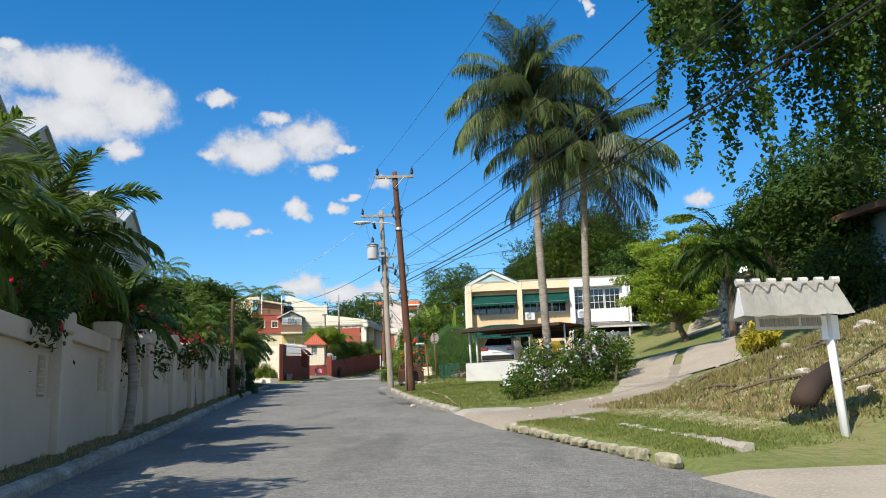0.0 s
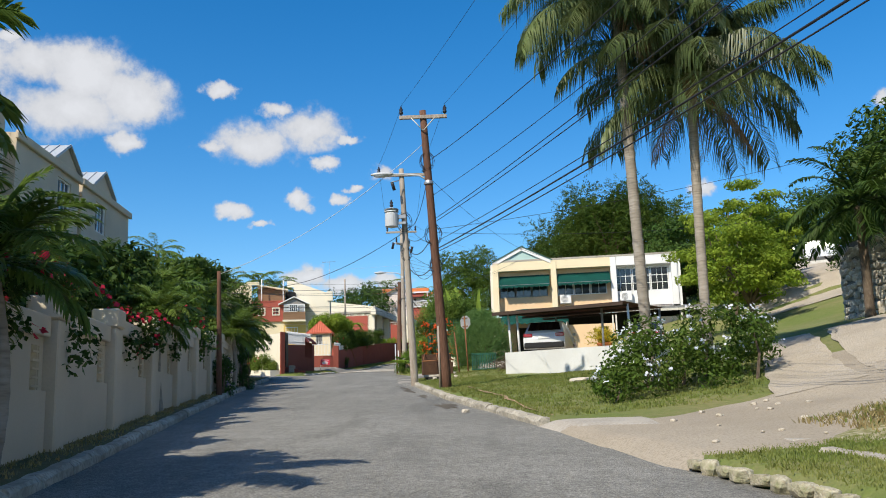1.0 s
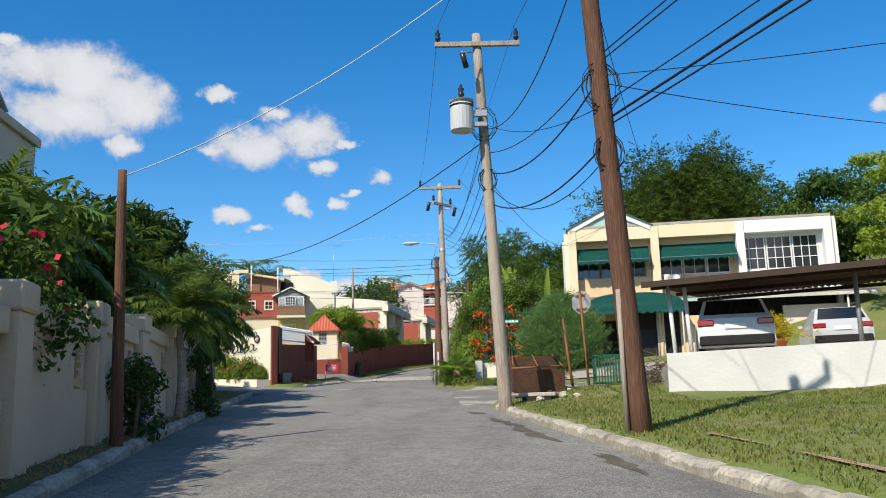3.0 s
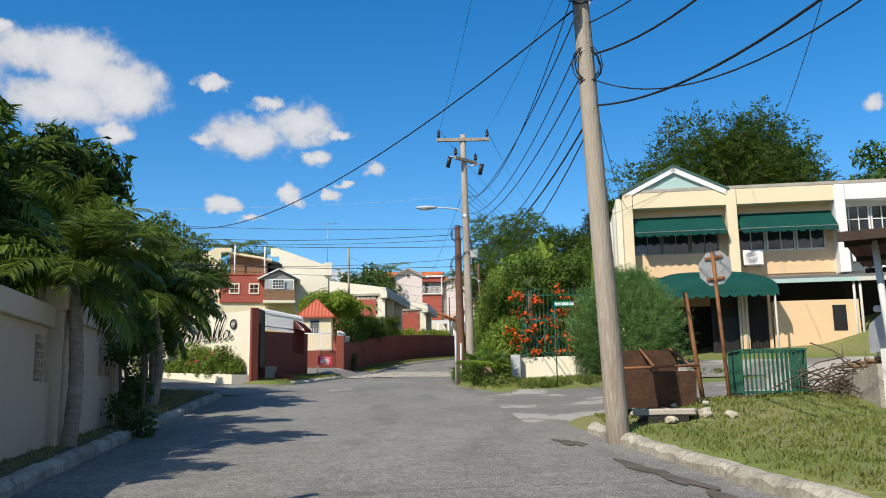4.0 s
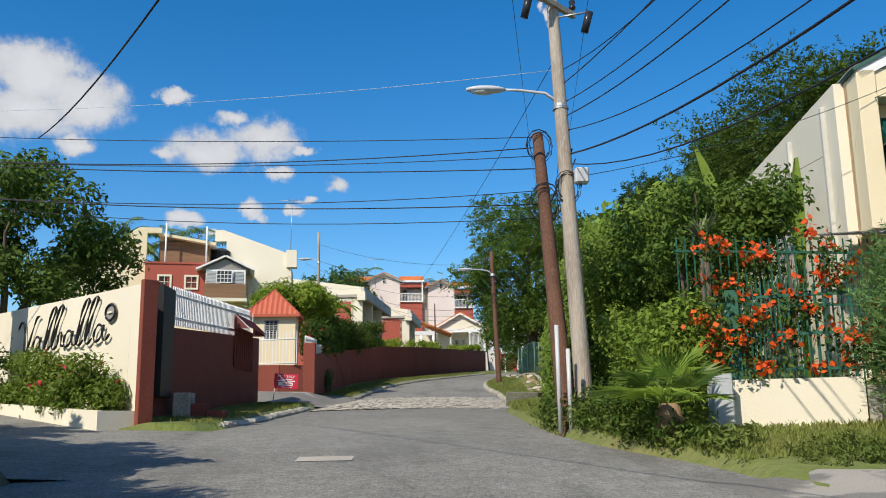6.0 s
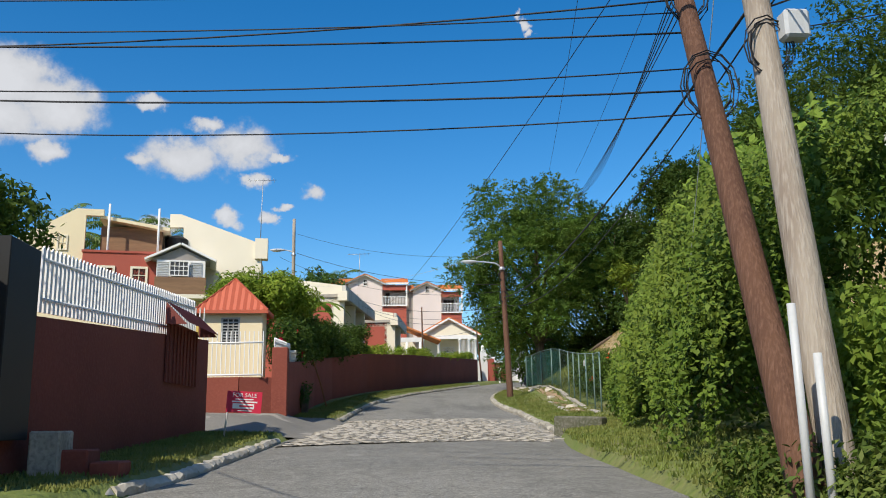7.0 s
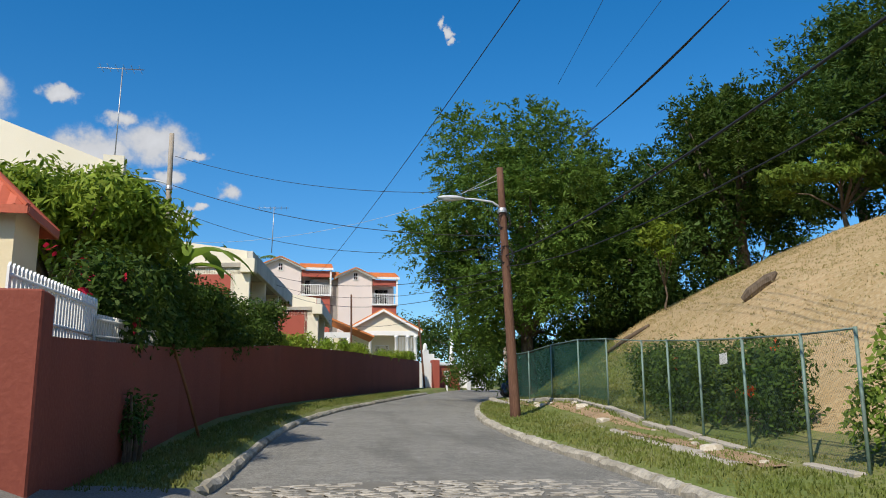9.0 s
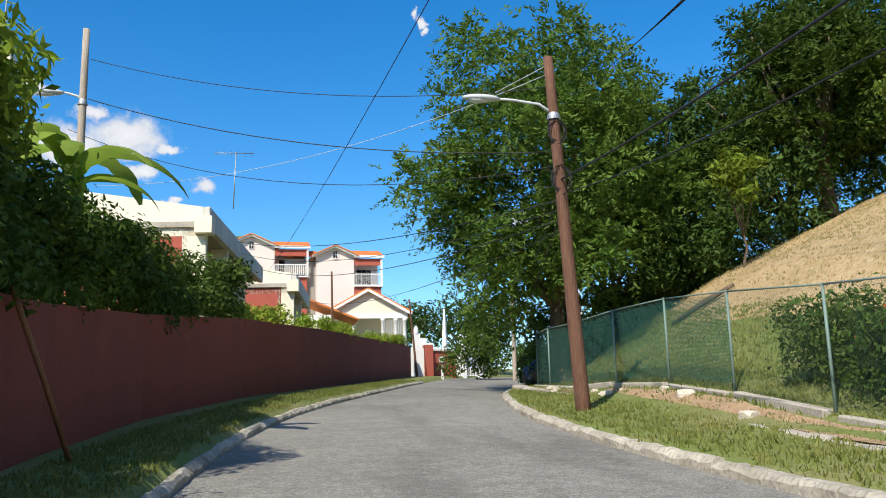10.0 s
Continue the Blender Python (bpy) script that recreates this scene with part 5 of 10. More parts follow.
def porch_house():
    t = thing("porch_house", "cream bungalow with a white columned gabled porch", "house", pose(-0.85, 138.5, 9.55, 0, 0, -4), "")
    g = bmesh.new()
    prism(g, [(-2.7, 3.85), (2.7, 3.85), (0, 5.35)], 0.0, 5.0)
    part("gable", g, M_SIGNWALL, t)
    for s in (-1, 1):
        d = Vector((3.0, 0, 1.68))
        ang = math.degrees(math.atan2(d.z, d.x))
        m = pose(0, 0, 5.5, 0, ang if s > 0 else 180 - ang, 0)
        part("gable_roof", boxed(0, d.length, -0.35, 5.2, 0 if s > 0 else -0.1, 0.1 if s > 0 else 0, m=m), M_TILE, t, "orange clay tiles")
        part("gable_edge", boxed(0, d.length, -0.38, -0.3, -0.16 if s > 0 else 0, 0 if s > 0 else 0.16, m=m), M_WHITE, t)
    part("beam", boxed(-2.7, 2.7, -0.05, 0.25, 3.5, 3.85), M_WHITE, t)
    for x in (-2.5, -1.0, 1.0, 1.9, 2.5):
        c = tube("column", [(x, 0.1, 0.0), (x, 0.1, 0.2), (x, 0.1, 0.22), (x, 0.1, 3.3), (x, 0.1, 3.35), (x, 0.1, 3.5)], [0.2, 0.2, 0.13, 0.12, 0.18, 0.18], M_WHITE, t, 12)
    part("wall", boxed(-2.6, 2.6, 1.6, 6.0, -0.5, 3.85), M_SIGNWALL, t)
    window(t, -0.6, 0.5, 1.8, 2.9, 1.57, 3, 2, M_WHITE, M_PANE)
    part("terrace", boxed(-2.9, 2.9, -0.4, 1.6, -1.2, 0.0), M_SIGNWALL, t)
    bm = bmesh.new()
    for i in range(12):
        box(bm, 1.1 + i * 0.12, 1.13 + i * 0.12, 0.05, 0.09, 0, 3.4)
    part("grille", bm, M_WHITE, t, "white iron porch grille")
    q = thing("porch_house", "small cream porch with white columns and a tiled edge", "house", pose(-5.0, 134.5, 9.4, 0, 0, 0))
    part("beam", boxed(-1.4, 1.4, 0, 0.25, 3.0, 3.4), M_WHITE, q)
    part("roof", boxed(-1.6, 1.9, -0.2, 3.2, 3.4, 3.52, m=pose(0, 0, 0.6, 0, 22, 0)), M_TILE, q, "orange clay tiles")
    part("wall", boxed(-1.4, 1.4, 1.4, 4.0, -0.6, 3.4), M_SIGNWALL, q)
    for x in (-1.2, 0.0, 1.2):
        tube("column", [(x, 0.1, -0.4), (x, 0.1, 3.0)], 0.13, M_WHITE, q, 10)
    bm = bmesh.new()
    for i in range(8):
        for j in range(5):
            box(bm, -1.1 + i * 0.3, -1.06 + i * 0.3, 0.08, 0.12, 0.4 + j * 0.4, 0.75 + j * 0.4, m=pose(0, 0, 0, 0, 0, 0))
    part("grille", bm, M_WHITE_DIRTY, q)


porch_house()


def gatehouse():
    t = thing("gatehouse", "small cream gatehouse with a red corrugated pyramid roof", "gatehouse", pose(-13.05, 81.95, 5.16, 0, 0, 0))
    for x0, x1, z0, z1 in ((0.0, 0.6, -0.4, 3.15), (1.15, 1.8, -0.4, 3.15), (0.6, 1.15, -0.4, 2.1), (0.6, 1.15, 2.9, 3.15)):
        part("front_wall", boxed(x0, x1, 0.0, 0.12, z0, z1), M_YELLOW, t)
    part("side_wall", boxed(0.0, 0.12, 0.12, 1.0, -0.4, 3.15), M_YELLOW, t)
    part("side_wall", boxed(1.68, 1.8, 0.12, 1.0, -0.4, 3.15), M_YELLOW, t)
    part("rear_wall", boxed(0.12, 1.68, 0.88, 1.0, -0.4, 3.15), M_YELLOW, t)
    window(t, 0.6, 1.15, 2.1, 2.9, 0.03, 3, 8, M_GALV, M_PANE, 0.03, 0.05)
    apex = Vector((0.9, 0.5, 4.15))
    cs = [Vector(p) for p in ((-0.18, -0.2, 3.1), (1.98, -0.2, 3.1), (1.98, 1.2, 3.1), (-0.18, 1.2, 3.1))]
    for k in range(4):
        a, b = cs[k], cs[(k + 1) % 4]
        n = 44
        vs, fs = [], []
        nrm = (b - a).cross(apex - a).normalized()
        for i in range(n + 1):
            f = i / n
            low = a.lerp(b, f)
            # the corrugations run up the slope and are cut by the hips
            s = 1 - abs(2 * f - 1)
            up = ((a + b) / 2).lerp(apex, 1.0) - (a + b) / 2
            hi = low + up * s
            w2 = nrm * 0.016 * math.sin(i * math.pi / 2)
            vs += [low + w2, hi + w2 * (1 if 0 < s < 1 else 0)]
        for i in range(n):
            fs.append((2 * i, 2 * i + 2, 2 * i + 3, 2 * i + 1))
        raw("roof_slope", vs, fs, M_REDROOF, t)
        part("hip", boxed(0, 1, -0.03, 0.03, -0.02, 0.02, m=Matrix.Translation(a) @ (apex - a).to_track_quat("X", "Z").to_matrix().to_4x4() @ Matrix.Diagonal(((apex - a).length, 1, 1, 1))), M_REDROOF, t)
        e = b - a
        part("eave_board", boxed(0, e.length, -0.015, 0.015, -0.1, 0.0, m=Matrix.Translation(a) @ pose(0, 0, 0, 0, 0, math.degrees(math.atan2(e.y, e.x)))), M_REDROOF, t)


gatehouse()

# ---- plants ----


def leaf_mesh(rng, pos, out, size, ratio=0.45, droop=0.2, spread=0.7):
    """A diamond leaf at each of pos, facing roughly along out."""
    n = len(pos)
    nrm = out + spread * rng.normal(size=(n, 3))
    nrm /= np.linalg.norm(nrm, axis=1, keepdims=True) + 1e-9
    a = np.cross(nrm, rng.normal(size=(n, 3)))
    a[:, 2] -= droop
    a -= nrm * (a * nrm).sum(1, keepdims=True)
    a /= np.linalg.norm(a, axis=1, keepdims=True) + 1e-9
    b = np.cross(nrm, a)
    ln = (size * rng.uniform(0.6, 1.35, n))[:, None]
    wd = ln * ratio
    v = np.stack([pos - 0.5 * ln * a, pos + 0.5 * wd * b - 0.05 * ln * a + 0.06 * ln * nrm, pos + 0.5 * ln * a, pos - 0.5 * wd * b - 0.05 * ln * a + 0.06 * ln * nrm], 1).reshape(-1, 3)
    return v


def quads_object(name, v, mat, parent=None, label=""):
    me = bpy.data.meshes.new(name)
    n = len(v) // 4
    me.vertices.add(4 * n)
    me.vertices.foreach_set("co", np.asarray(v, dtype=np.float32).ravel())
    me.loops.add(4 * n)
    me.loops.foreach_set("vertex_index", np.arange(4 * n, dtype=np.int32))
    me.polygons.add(n)
    me.polygons.foreach_set("loop_start", np.arange(0, 4 * n, 4, dtype=np.int32))
    me.polygons.foreach_set("loop_total", np.full(n, 4, dtype=np.int32))
    me.materials.append(mat)
    me.update(calc_edges=True)
    me.validate()
    ob = new(name, me)
    if parent is not None:
        ob.parent = parent
    if label:
        ob["label"] = label
    return ob


def clumps(rng, centre, radii, count, size, low=-0.5, inner=0.45):
    """Centres and radii of the leaf clumps of a crown."""
    c, r = [], []
    while len(c) < count:
        d = rng.normal(size=3)
        d /= np.linalg.norm(d)
        if d[2] < low:
            continue
        c.append(np.array(centre) + d * np.array(radii) * rng.uniform(inner, 0.95))
        r.append(size * rng.uniform(0.65, 1.3))
    return np.array(c), np.array(r)


def clump_leaves(rng, c, r, n, size, ratio, droop, squash=0.75, fill=0.35):
    k = rng.choice(len(c), n, p=r ** 2 / (r ** 2).sum())
    d = rng.normal(size=(n, 3))
    d /= np.linalg.norm(d, axis=1, keepdims=True)
    rad = (rng.uniform(0, 1, n) ** fill)[:, None]
    stray = 1 + 0.25 * np.minimum(1, 0.45 / r[k])[:, None] * np.abs(rng.normal(size=(n, 1))) * (rng.uniform(size=(n, 1)) < 0.25)
    pos = c[k] + d * rad * stray * r[k][:, None] * np.array([1, 1, squash])
    return leaf_mesh(rng, pos, d + np.array([0, 0, 0.5]), size, ratio, droop)


def spray_mesh(rng, base, axis, length, per, size, ratio, droop, swing=0.8):
    """Feathery twigs: leaflets in two rows along each of the axes that start at base."""
    n = len(base)
    axis = axis / (np.linalg.norm(axis, axis=1, keepdims=True) + 1e-9)
    perp = np.cross(axis, np.array([0, 0, 1.0]) + 0.5 * rng.normal(size=(n, 3)))
    perp /= np.linalg.norm(perp, axis=1, keepdims=True) + 1e-9
    f = rng.uniform(0.08, 1.0, (n, per, 1))
    side = np.where(np.arange(per) % 2 == 0, 1.0, -1.0)[None, :, None]
    start = base[:, None] + axis[:, None] * length[:, None, None] * f
    start[:, :, 2:] -= droop * length[:, None, None] * f * f
    d = axis[:, None] * 0.55 + perp[:, None] * side * swing + 0.22 * rng.normal(size=(n, per, 3))
    d[:, :, 2:] -= droop * 0.6 * f
    d /= np.linalg.norm(d, axis=2, keepdims=True)
    up = np.cross(axis, perp)[:, None] + 0.45 * rng.normal(size=(n, per, 3))
    b = np.cross(d, up)
    b /= np.linalg.norm(b, axis=2, keepdims=True) + 1e-9
    ln = size * (1.15 - 0.5 * f) * rng.uniform(0.7, 1.25, (n, per, 1))
    wd = 0.5 * ratio * ln
    return np.stack([start, start + 0.45 * ln * d + wd * b, start + ln * d, start + 0.45 * ln * d - wd * b], 2).reshape(-1, 3)


def clump_sprays(rng, c, r, n, per, size, ratio, droop, squash, reach=0.5):
    """Twigs that leave the clumps of a crown on all sides."""
    k = rng.choice(len(c), n, p=r ** 2 / (r ** 2).sum())
    d = rng.normal(size=(n, 3))
    d /= np.linalg.norm(d, axis=1, keepdims=True)
    base = c[k] + d * (rng.uniform(0.15, 0.85, n) * r[k])[:, None] * np.array([1, 1, squash])
    axis = d + np.array([0, 0, 0.25]) + 0.4 * rng.normal(size=(n, 3))
    return spray_mesh(rng, base, axis, reach * r[k] * rng.uniform(0.6, 1.3, n), per, size, ratio, droop)


def bough_mesh(rng, base, fork, ends, r0):
    """Trunk to the fork and limbs to the ends."""
    base, fork = Vector(base), Vector(fork)
    side = Vector((rng.normal() * 0.15, rng.normal() * 0.15, 0)) * (fork - base).length * 0.3
    vs, fs = tube_mesh([base - Vector((0, 0, 0.3)), base + Vector((0, 0, 0.15)), base.lerp(fork, 0.5) + side, fork], [r0 * 1.5, r0 * 1.1, r0 * 0.85, r0 * 0.7], 9)
    for e in ends:
        e = Vector(e)
        mid = fork.lerp(e, 0.5) + Vector((rng.normal() * 0.2, rng.normal() * 0.2, 0.25)) * (e - fork).length * 0.3
        v2, f2 = tube_mesh([fork - Vector((0, 0, 0.2)), mid, e], [r0 * 0.5, r0 * 0.28, r0 * 0.08], 6)
        o = len(vs)
        vs += v2
        fs += [tuple(i + o for i in f) for f in f2]
    return vs, fs


def tree(seed, base, centre, radii, label, leaf, n=14000, size=0.3, ratio=0.4, count=45, clump=1.0, trunk=0.22, droop=0.3, squash=0.7, low=-0.5, limbs=9, bark=None, fork=0.55, inner=0.45, group="", spray=0):
    """spray: leaflets on each feathery twig; 0 for single leaves."""
    rng = np.random.default_rng(seed)
    t = thing("tree", label, "tree", group=group)
    z = land(*base)
    c, r = clumps(rng, centre, radii, count, clump, low, inner)
    b = Vector((base[0], base[1], z))
    cc = Vector(centre)
    f = b.lerp(Vector((cc.x, cc.y, cc.z - radii[2] * 0.3)), fork)
    vs, fs = bough_mesh(rng, b, f, [c[i] for i in rng.choice(len(c), min(limbs, len(c)), replace=False)], trunk)
    raw("trunk", vs, fs, bark or M_BARK, t, smooth=True)
    if spray:
        quads_object("crown", clump_sprays(rng, c, r, n // spray, spray, size, ratio, droop, squash), leaf, t)
    else:
        quads_object("crown", clump_leaves(rng, c, r, n, size, ratio, droop, squash), leaf, t)
    return t


def shrub(seed, name, label, category, spots, leaf, n, size, ratio=0.45, droop=0.1, squash=0.9, flowers=None, nflower=0, fsize=0.08, fill=0.3, stems=True, kind="", up=0.5):
    """spots: (x, y, z, radius) of its clumps."""
    rng = np.random.default_rng(seed)
    t = thing(name, label, category)
    s = np.array(spots)
    c, r = s[:, :3], s[:, 3]
    quads_object("foliage", clump_leaves(rng, c, r, n, size, ratio, droop, squash, fill), leaf, t)
    if stems:
        vs, fs = [], []
        for x, y, z, rr in spots[:: max(1, len(spots) // 8)]:
            g = land(x, y)
            v2, f2 = tube_mesh([(x, y, g - 0.1), (x + rr * 0.2, y, (g + z) / 2), (x, y, z)], [0.04, 0.03, 0.015], 5)
            o = len(vs)
            vs += v2
            fs += [tuple(i + o for i in f) for f in f2]
        tagged(raw("stem", vs, fs, M_BARK, t), kind="stuff")
    if nflower:
        k = rng.choice(len(c), nflower)
        d = rng.normal(size=(nflower, 3))
        d[:, 2] = np.abs(d[:, 2]) * 0.8
        d[:, 1] -= 0.5
        d /= np.linalg.norm(d, axis=1, keepdims=True)
        pos = c[k] + d * r[k][:, None] * rng.uniform(0.92, 1.1, (nflower, 1)) * np.array([1, 1, squash])
        many = np.repeat(pos, 4, 0) + rng.normal(size=(nflower * 4, 3)) * fsize * 0.5
        quads_object("blossom", leaf_mesh(rng, many, np.repeat(d, 4, 0), fsize, 0.9, 0.0), flowers, t)
    return t


def frond_mesh(name, seed, length, rise, sag, pairs, leaflet, width, hang, mat, both=None):
    """A feather frond along +x: it leaves at rise degrees and sags; hang: how far the leaflets droop."""
    rng = np.random.default_rng(seed)
    n = 14
    pts, ang, p = [], math.radians(rise), np.zeros(3)
    for i in range(n + 1):
        pts.append(p.copy())
        p = p + np.array([math.cos(ang), 0, math.sin(ang)]) * length / n
        ang -= math.radians(sag) / n * (0.5 + 1.0 * i / n)
    pts = np.array(pts)
    vs, fs = tube_mesh([Vector(q) for q in pts], [0.03 * length / 3 * (1 - 0.85 * i / n) + 0.004 for i in range(n + 1)], 4)
    vs = [tuple(v) for v in vs]
    for k in range(pairs):
        s = 0.16 + 0.84 * (k + 0.5) / pairs
        f = s * n
        i = min(int(f), n - 1)
        q = pts[i] + (f - i) * (pts[i + 1] - pts[i])
        d = pts[i + 1] - pts[i]
        d /= np.linalg.norm(d)
        ll = leaflet * (0.45 + 0.55 * math.sin(math.pi * min(1.0, s * 0.95 + 0.08))) * rng.uniform(0.85, 1.1)
        for side in (-1, 1):
            w = np.array([d[0] * 0.55, side * rng.uniform(0.6, 1.0), d[2] * 0.55 + rng.uniform(-0.15, 0.3)])
            w /= np.linalg.norm(w)
            mid = q + w * ll * 0.5 + np.array([0, 0, -hang * 0.25 * ll])
            tip = q + w * ll * (1 - 0.35 * hang) + np.array([0, 0, -hang * ll * rng.uniform(0.7, 1.1)])
            b = np.cross(w, np.array([0.2 * rng.normal(), 0, 1.0]))
            b = b / (np.linalg.norm(b) + 1e-9) * width / 2
            o = len(vs)
            vs += [tuple(q - b * 0.5), tuple(q + b * 0.5), tuple(mid + b), tuple(mid - b), tuple(tip)]
            fs += [(o, o + 1, o + 2, o + 3), (o + 3, o + 2, o + 4)]
    me = bpy.data.meshes.new(name)
    me.from_pydata(vs, [], fs)
    me.materials.append(mat)
    me.update()
    return me


def palm(seed, base, top, label, meshes, counts, r0=0.16, r1=0.1, dead=None, group="", bark=None, name="palm_tree", rings=26, boot=True, scale=1.0):
    """meshes and counts: frond kinds from the upright spear to the hanging skirt."""
    rng = random.Random(seed)
    t = thing(name, label, "palm", group=group)
    z = land(*base)
    b, tp = Vector((base[0], base[1], z - 0.2)), Vector(top)
    pts, rad = [], []
    bend = Vector((rng.uniform(-0.15, 0.15), rng.uniform(-0.15, 0.15), 0))
    for i in range(rings * 2 + 1):
        f = i / (rings * 2)
        pts.append(b.lerp(tp, f) + bend * math.sin(math.pi * f))
        rad.append((r0 + (r1 - r0) * f + 0.06 * max(0, 1 - f * 12)) * (1.05 if i % 2 else 0.97))
    tube("trunk", pts, rad, bark or M_PALMBARK, t, 12)
    if boot:
        tube("crownshaft", [tp - Vector((0, 0, 0.35)), tp + Vector((0, 0, 0.1)), tp + Vector((0, 0, 0.5))], [r1 * 1.15, r1 * 1.9, r1 * 0.7], L_DEAD, t, 9, "fibrous brown leaf bases")
    for me, k in zip(meshes, counts):
        off = rng.uniform(0, 360)
        for i in range(k):
            fr = new("frond", me)
            fr.parent = t
            a = off + 360 * i / k + rng.uniform(-14, 14)
            fr.matrix_world = Matrix.Translation(tp + Vector((0, 0, rng.uniform(-0.1, 0.25)))) @ pose(0, 0, 0, rng.uniform(-14, 14), rng.uniform(-9, 9), a) @ Matrix.Scale(scale * rng.uniform(0.86, 1.1), 4)
    if dead:
        for i in range(3):
            fr = new("dead_frond", dead)
            fr.parent = t
            fr.matrix_world = Matrix.Translation(tp) @ pose(0, 0, 0, 0, rng.uniform(-6, 12), rng.uniform(0, 360)) @ Matrix.Scale(scale * rng.uniform(0.6, 0.8), 4)
    return t


QUEEN = [frond_mesh("queen_frond", 1, 3.1, 84, 55, 96, 0.8, 0.028, 0.6, L_PALM), frond_mesh("queen_frond", 2, 3.3, 66, 90, 104, 0.9, 0.028, 0.8, L_PALM),
         frond_mesh("queen_frond", 3, 3.4, 40, 110, 104, 0.9, 0.028, 0.95, L_PALM), frond_mesh("queen_frond", 4, 3.1, 5, 85, 92, 0.9, 0.028, 1.0, L_PALM)]
QUEEN_DEAD = frond_mesh("dead_frond", 5, 3.0, -40, 40, 40, 0.7, 0.03, 1.0, L_DEAD)
CLUMP = [frond_mesh("clump_frond", 6, 1.9, 78, 60, 48, 0.6, 0.055, 0.15, L_PALM_LEFT), frond_mesh("clump_frond", 7, 2.1, 52, 85, 52, 0.65, 0.055, 0.25, L_PALM_LEFT),
         frond_mesh("clump_frond", 8, 2.1, 22, 85, 52, 0.65, 0.055, 0.35, L_PALM_LEFT), frond_mesh("clump_frond", 9, 1.9, -10, 70, 48, 0.6, 0.055, 0.6, L_PALM_LEFT)]

palm(11, (3.36, 28.4), (3.05, 28.0, 11.5), "tall queen palm with a ringed grey trunk and drooping fronds", QUEEN, (9, 16, 15, 11), 0.135, 0.12, QUEEN_DEAD, "pair of queen palms")
palm(12, (4.48, 27.6), (4.72, 28.05, 9.25), "queen palm with a ringed grey trunk beside the flowering bush", QUEEN, (8, 14, 14, 11), 0.115, 0.11, QUEEN_DEAD, "pair of queen palms")

# palms on the verge and behind the cream wall
for k, (x, y, h, s) in enumerate([(-6.12, 17.0, 2.15, 0.64), (-7.9, 28.0, 2.1, 0.52), (-10.05, 43.6, 2.2, 0.7), (-11.55, 51.6, 2.3, 0.9), (-13.3, 56.2, 2.3, 0.95), (-12.3, 54.0, 2.0, 0.8)]):
    palm(20 + k, (x, y), (x - 0.1, y + 0.1, land(x, y) + h), "clump palm with a slim grey trunk on the verge", CLUMP, (6, 9, 11, 7), 0.1, 0.08, None, "palms along the cream wall", rings=10, boot=False, scale=s)
for k, (x, y, h, s) in enumerate([(-6.7, 14.8, 3.2, 1.0), (-6.6, 10.8, 3.0, 0.95), (-7.9, 14.2, 2.9, 0.95), (-8.9, 18.5, 2.9, 0.95), (-9.2, 22.5, 2.6, 0.9), (-10.2, 26.0, 2.7, 0.9), (-11.1, 31.5, 2.8, 0.9), (-12.1, 39.5, 3.2, 1.1), (-13.0, 45.5, 3.4, 1.1), (-13.6, 50.5, 3.0, 1.1), (-15.5, 57.0, 3.6, 1.1), (-17.0, 60.5, 3.2, 1.0)]):
    palm(40 + k, (x, y), (x, y, land(x, y) + h), "leafy palm behind the cream wall", CLUMP, (6, 8, 9, 6), 0.1, 0.08, None, "palms behind the cream wall", rings=10, boot=False, scale=s)
# shrubs and trees behind the cream wall
tree(67, (-6.7, 5.6), (-6.4, 5.6, 4.0), (1.7, 2.4, 1.7), "leafy tree behind the near end of the wall", L_DARK, 4200, 0.28, 0.4, 22, 0.75, 0.12)
tree(68, (-6.2, 0.8), (-5.9, 0.8, 4.4), (1.9, 2.4, 1.9), "leafy tree behind the near end of the wall", L_DARK, 4200, 0.28, 0.4, 22, 0.75, 0.12)
tree(69, (-9.4, 26.5), (-9.7, 26.5, 4.3), (1.1, 2.4, 1.0), "dark leafy tree behind the cream wall", L_DARK, 6000, 0.24, 0.4, 26, 0.7, 0.12)
tree(60, (-10.4, 30.5), (-10.5, 30.5, 5.0), (1.4, 2.4, 1.4), "dark leafy tree behind the cream wall", L_DARK, 6000, 0.24, 0.4, 26, 0.7, 0.12)
tree(59, (-14.2, 51.5), (-14.2, 51.5, 7.6), (1.5, 2.2, 2.2), "tall dark tree with tufted boughs behind the wall", L_DARK, 5200, 0.34, 0.3, 22, 0.7, 0.14, 0.5)
tree(61, (-8.6, 16.4), (-8.7, 16.4, 4.3), (1.2, 1.8, 1.2), "dark leafy tree hanging over the cream wall", L_MID, 4600, 0.26, 0.4, 22, 0.75, 0.12)
tree(62, (-9.8, 21.5), (-9.9, 21.5, 4.6), (1.2, 2.0, 1.2), "dark leafy tree behind the cream wall", L_MID, 5200, 0.26, 0.4, 22, 0.75, 0.12)
tree(63, (-11.6, 35.5), (-11.6, 35.5, 5.2), (1.9, 2.6, 1.6), "dark leafy tree behind the cream wall", L_MID, 6000, 0.26, 0.4, 26, 0.8, 0.12)
tree(64, (-13.6, 44.0), (-13.4, 44.0, 6.4), (1.8, 2.6, 2.1), "tall leafy tree behind the cream wall", L_MID, 7000, 0.26, 0.4, 28, 0.85, 0.14)
tree(65, (-15.6, 55.0), (-15.6, 55.0, 8.4), (2.0, 2.2, 2.6), "leafy tree behind the end of the wall", L_MID_SUNLIT, 6000, 0.25, 0.4, 26, 0.8, 0.14)
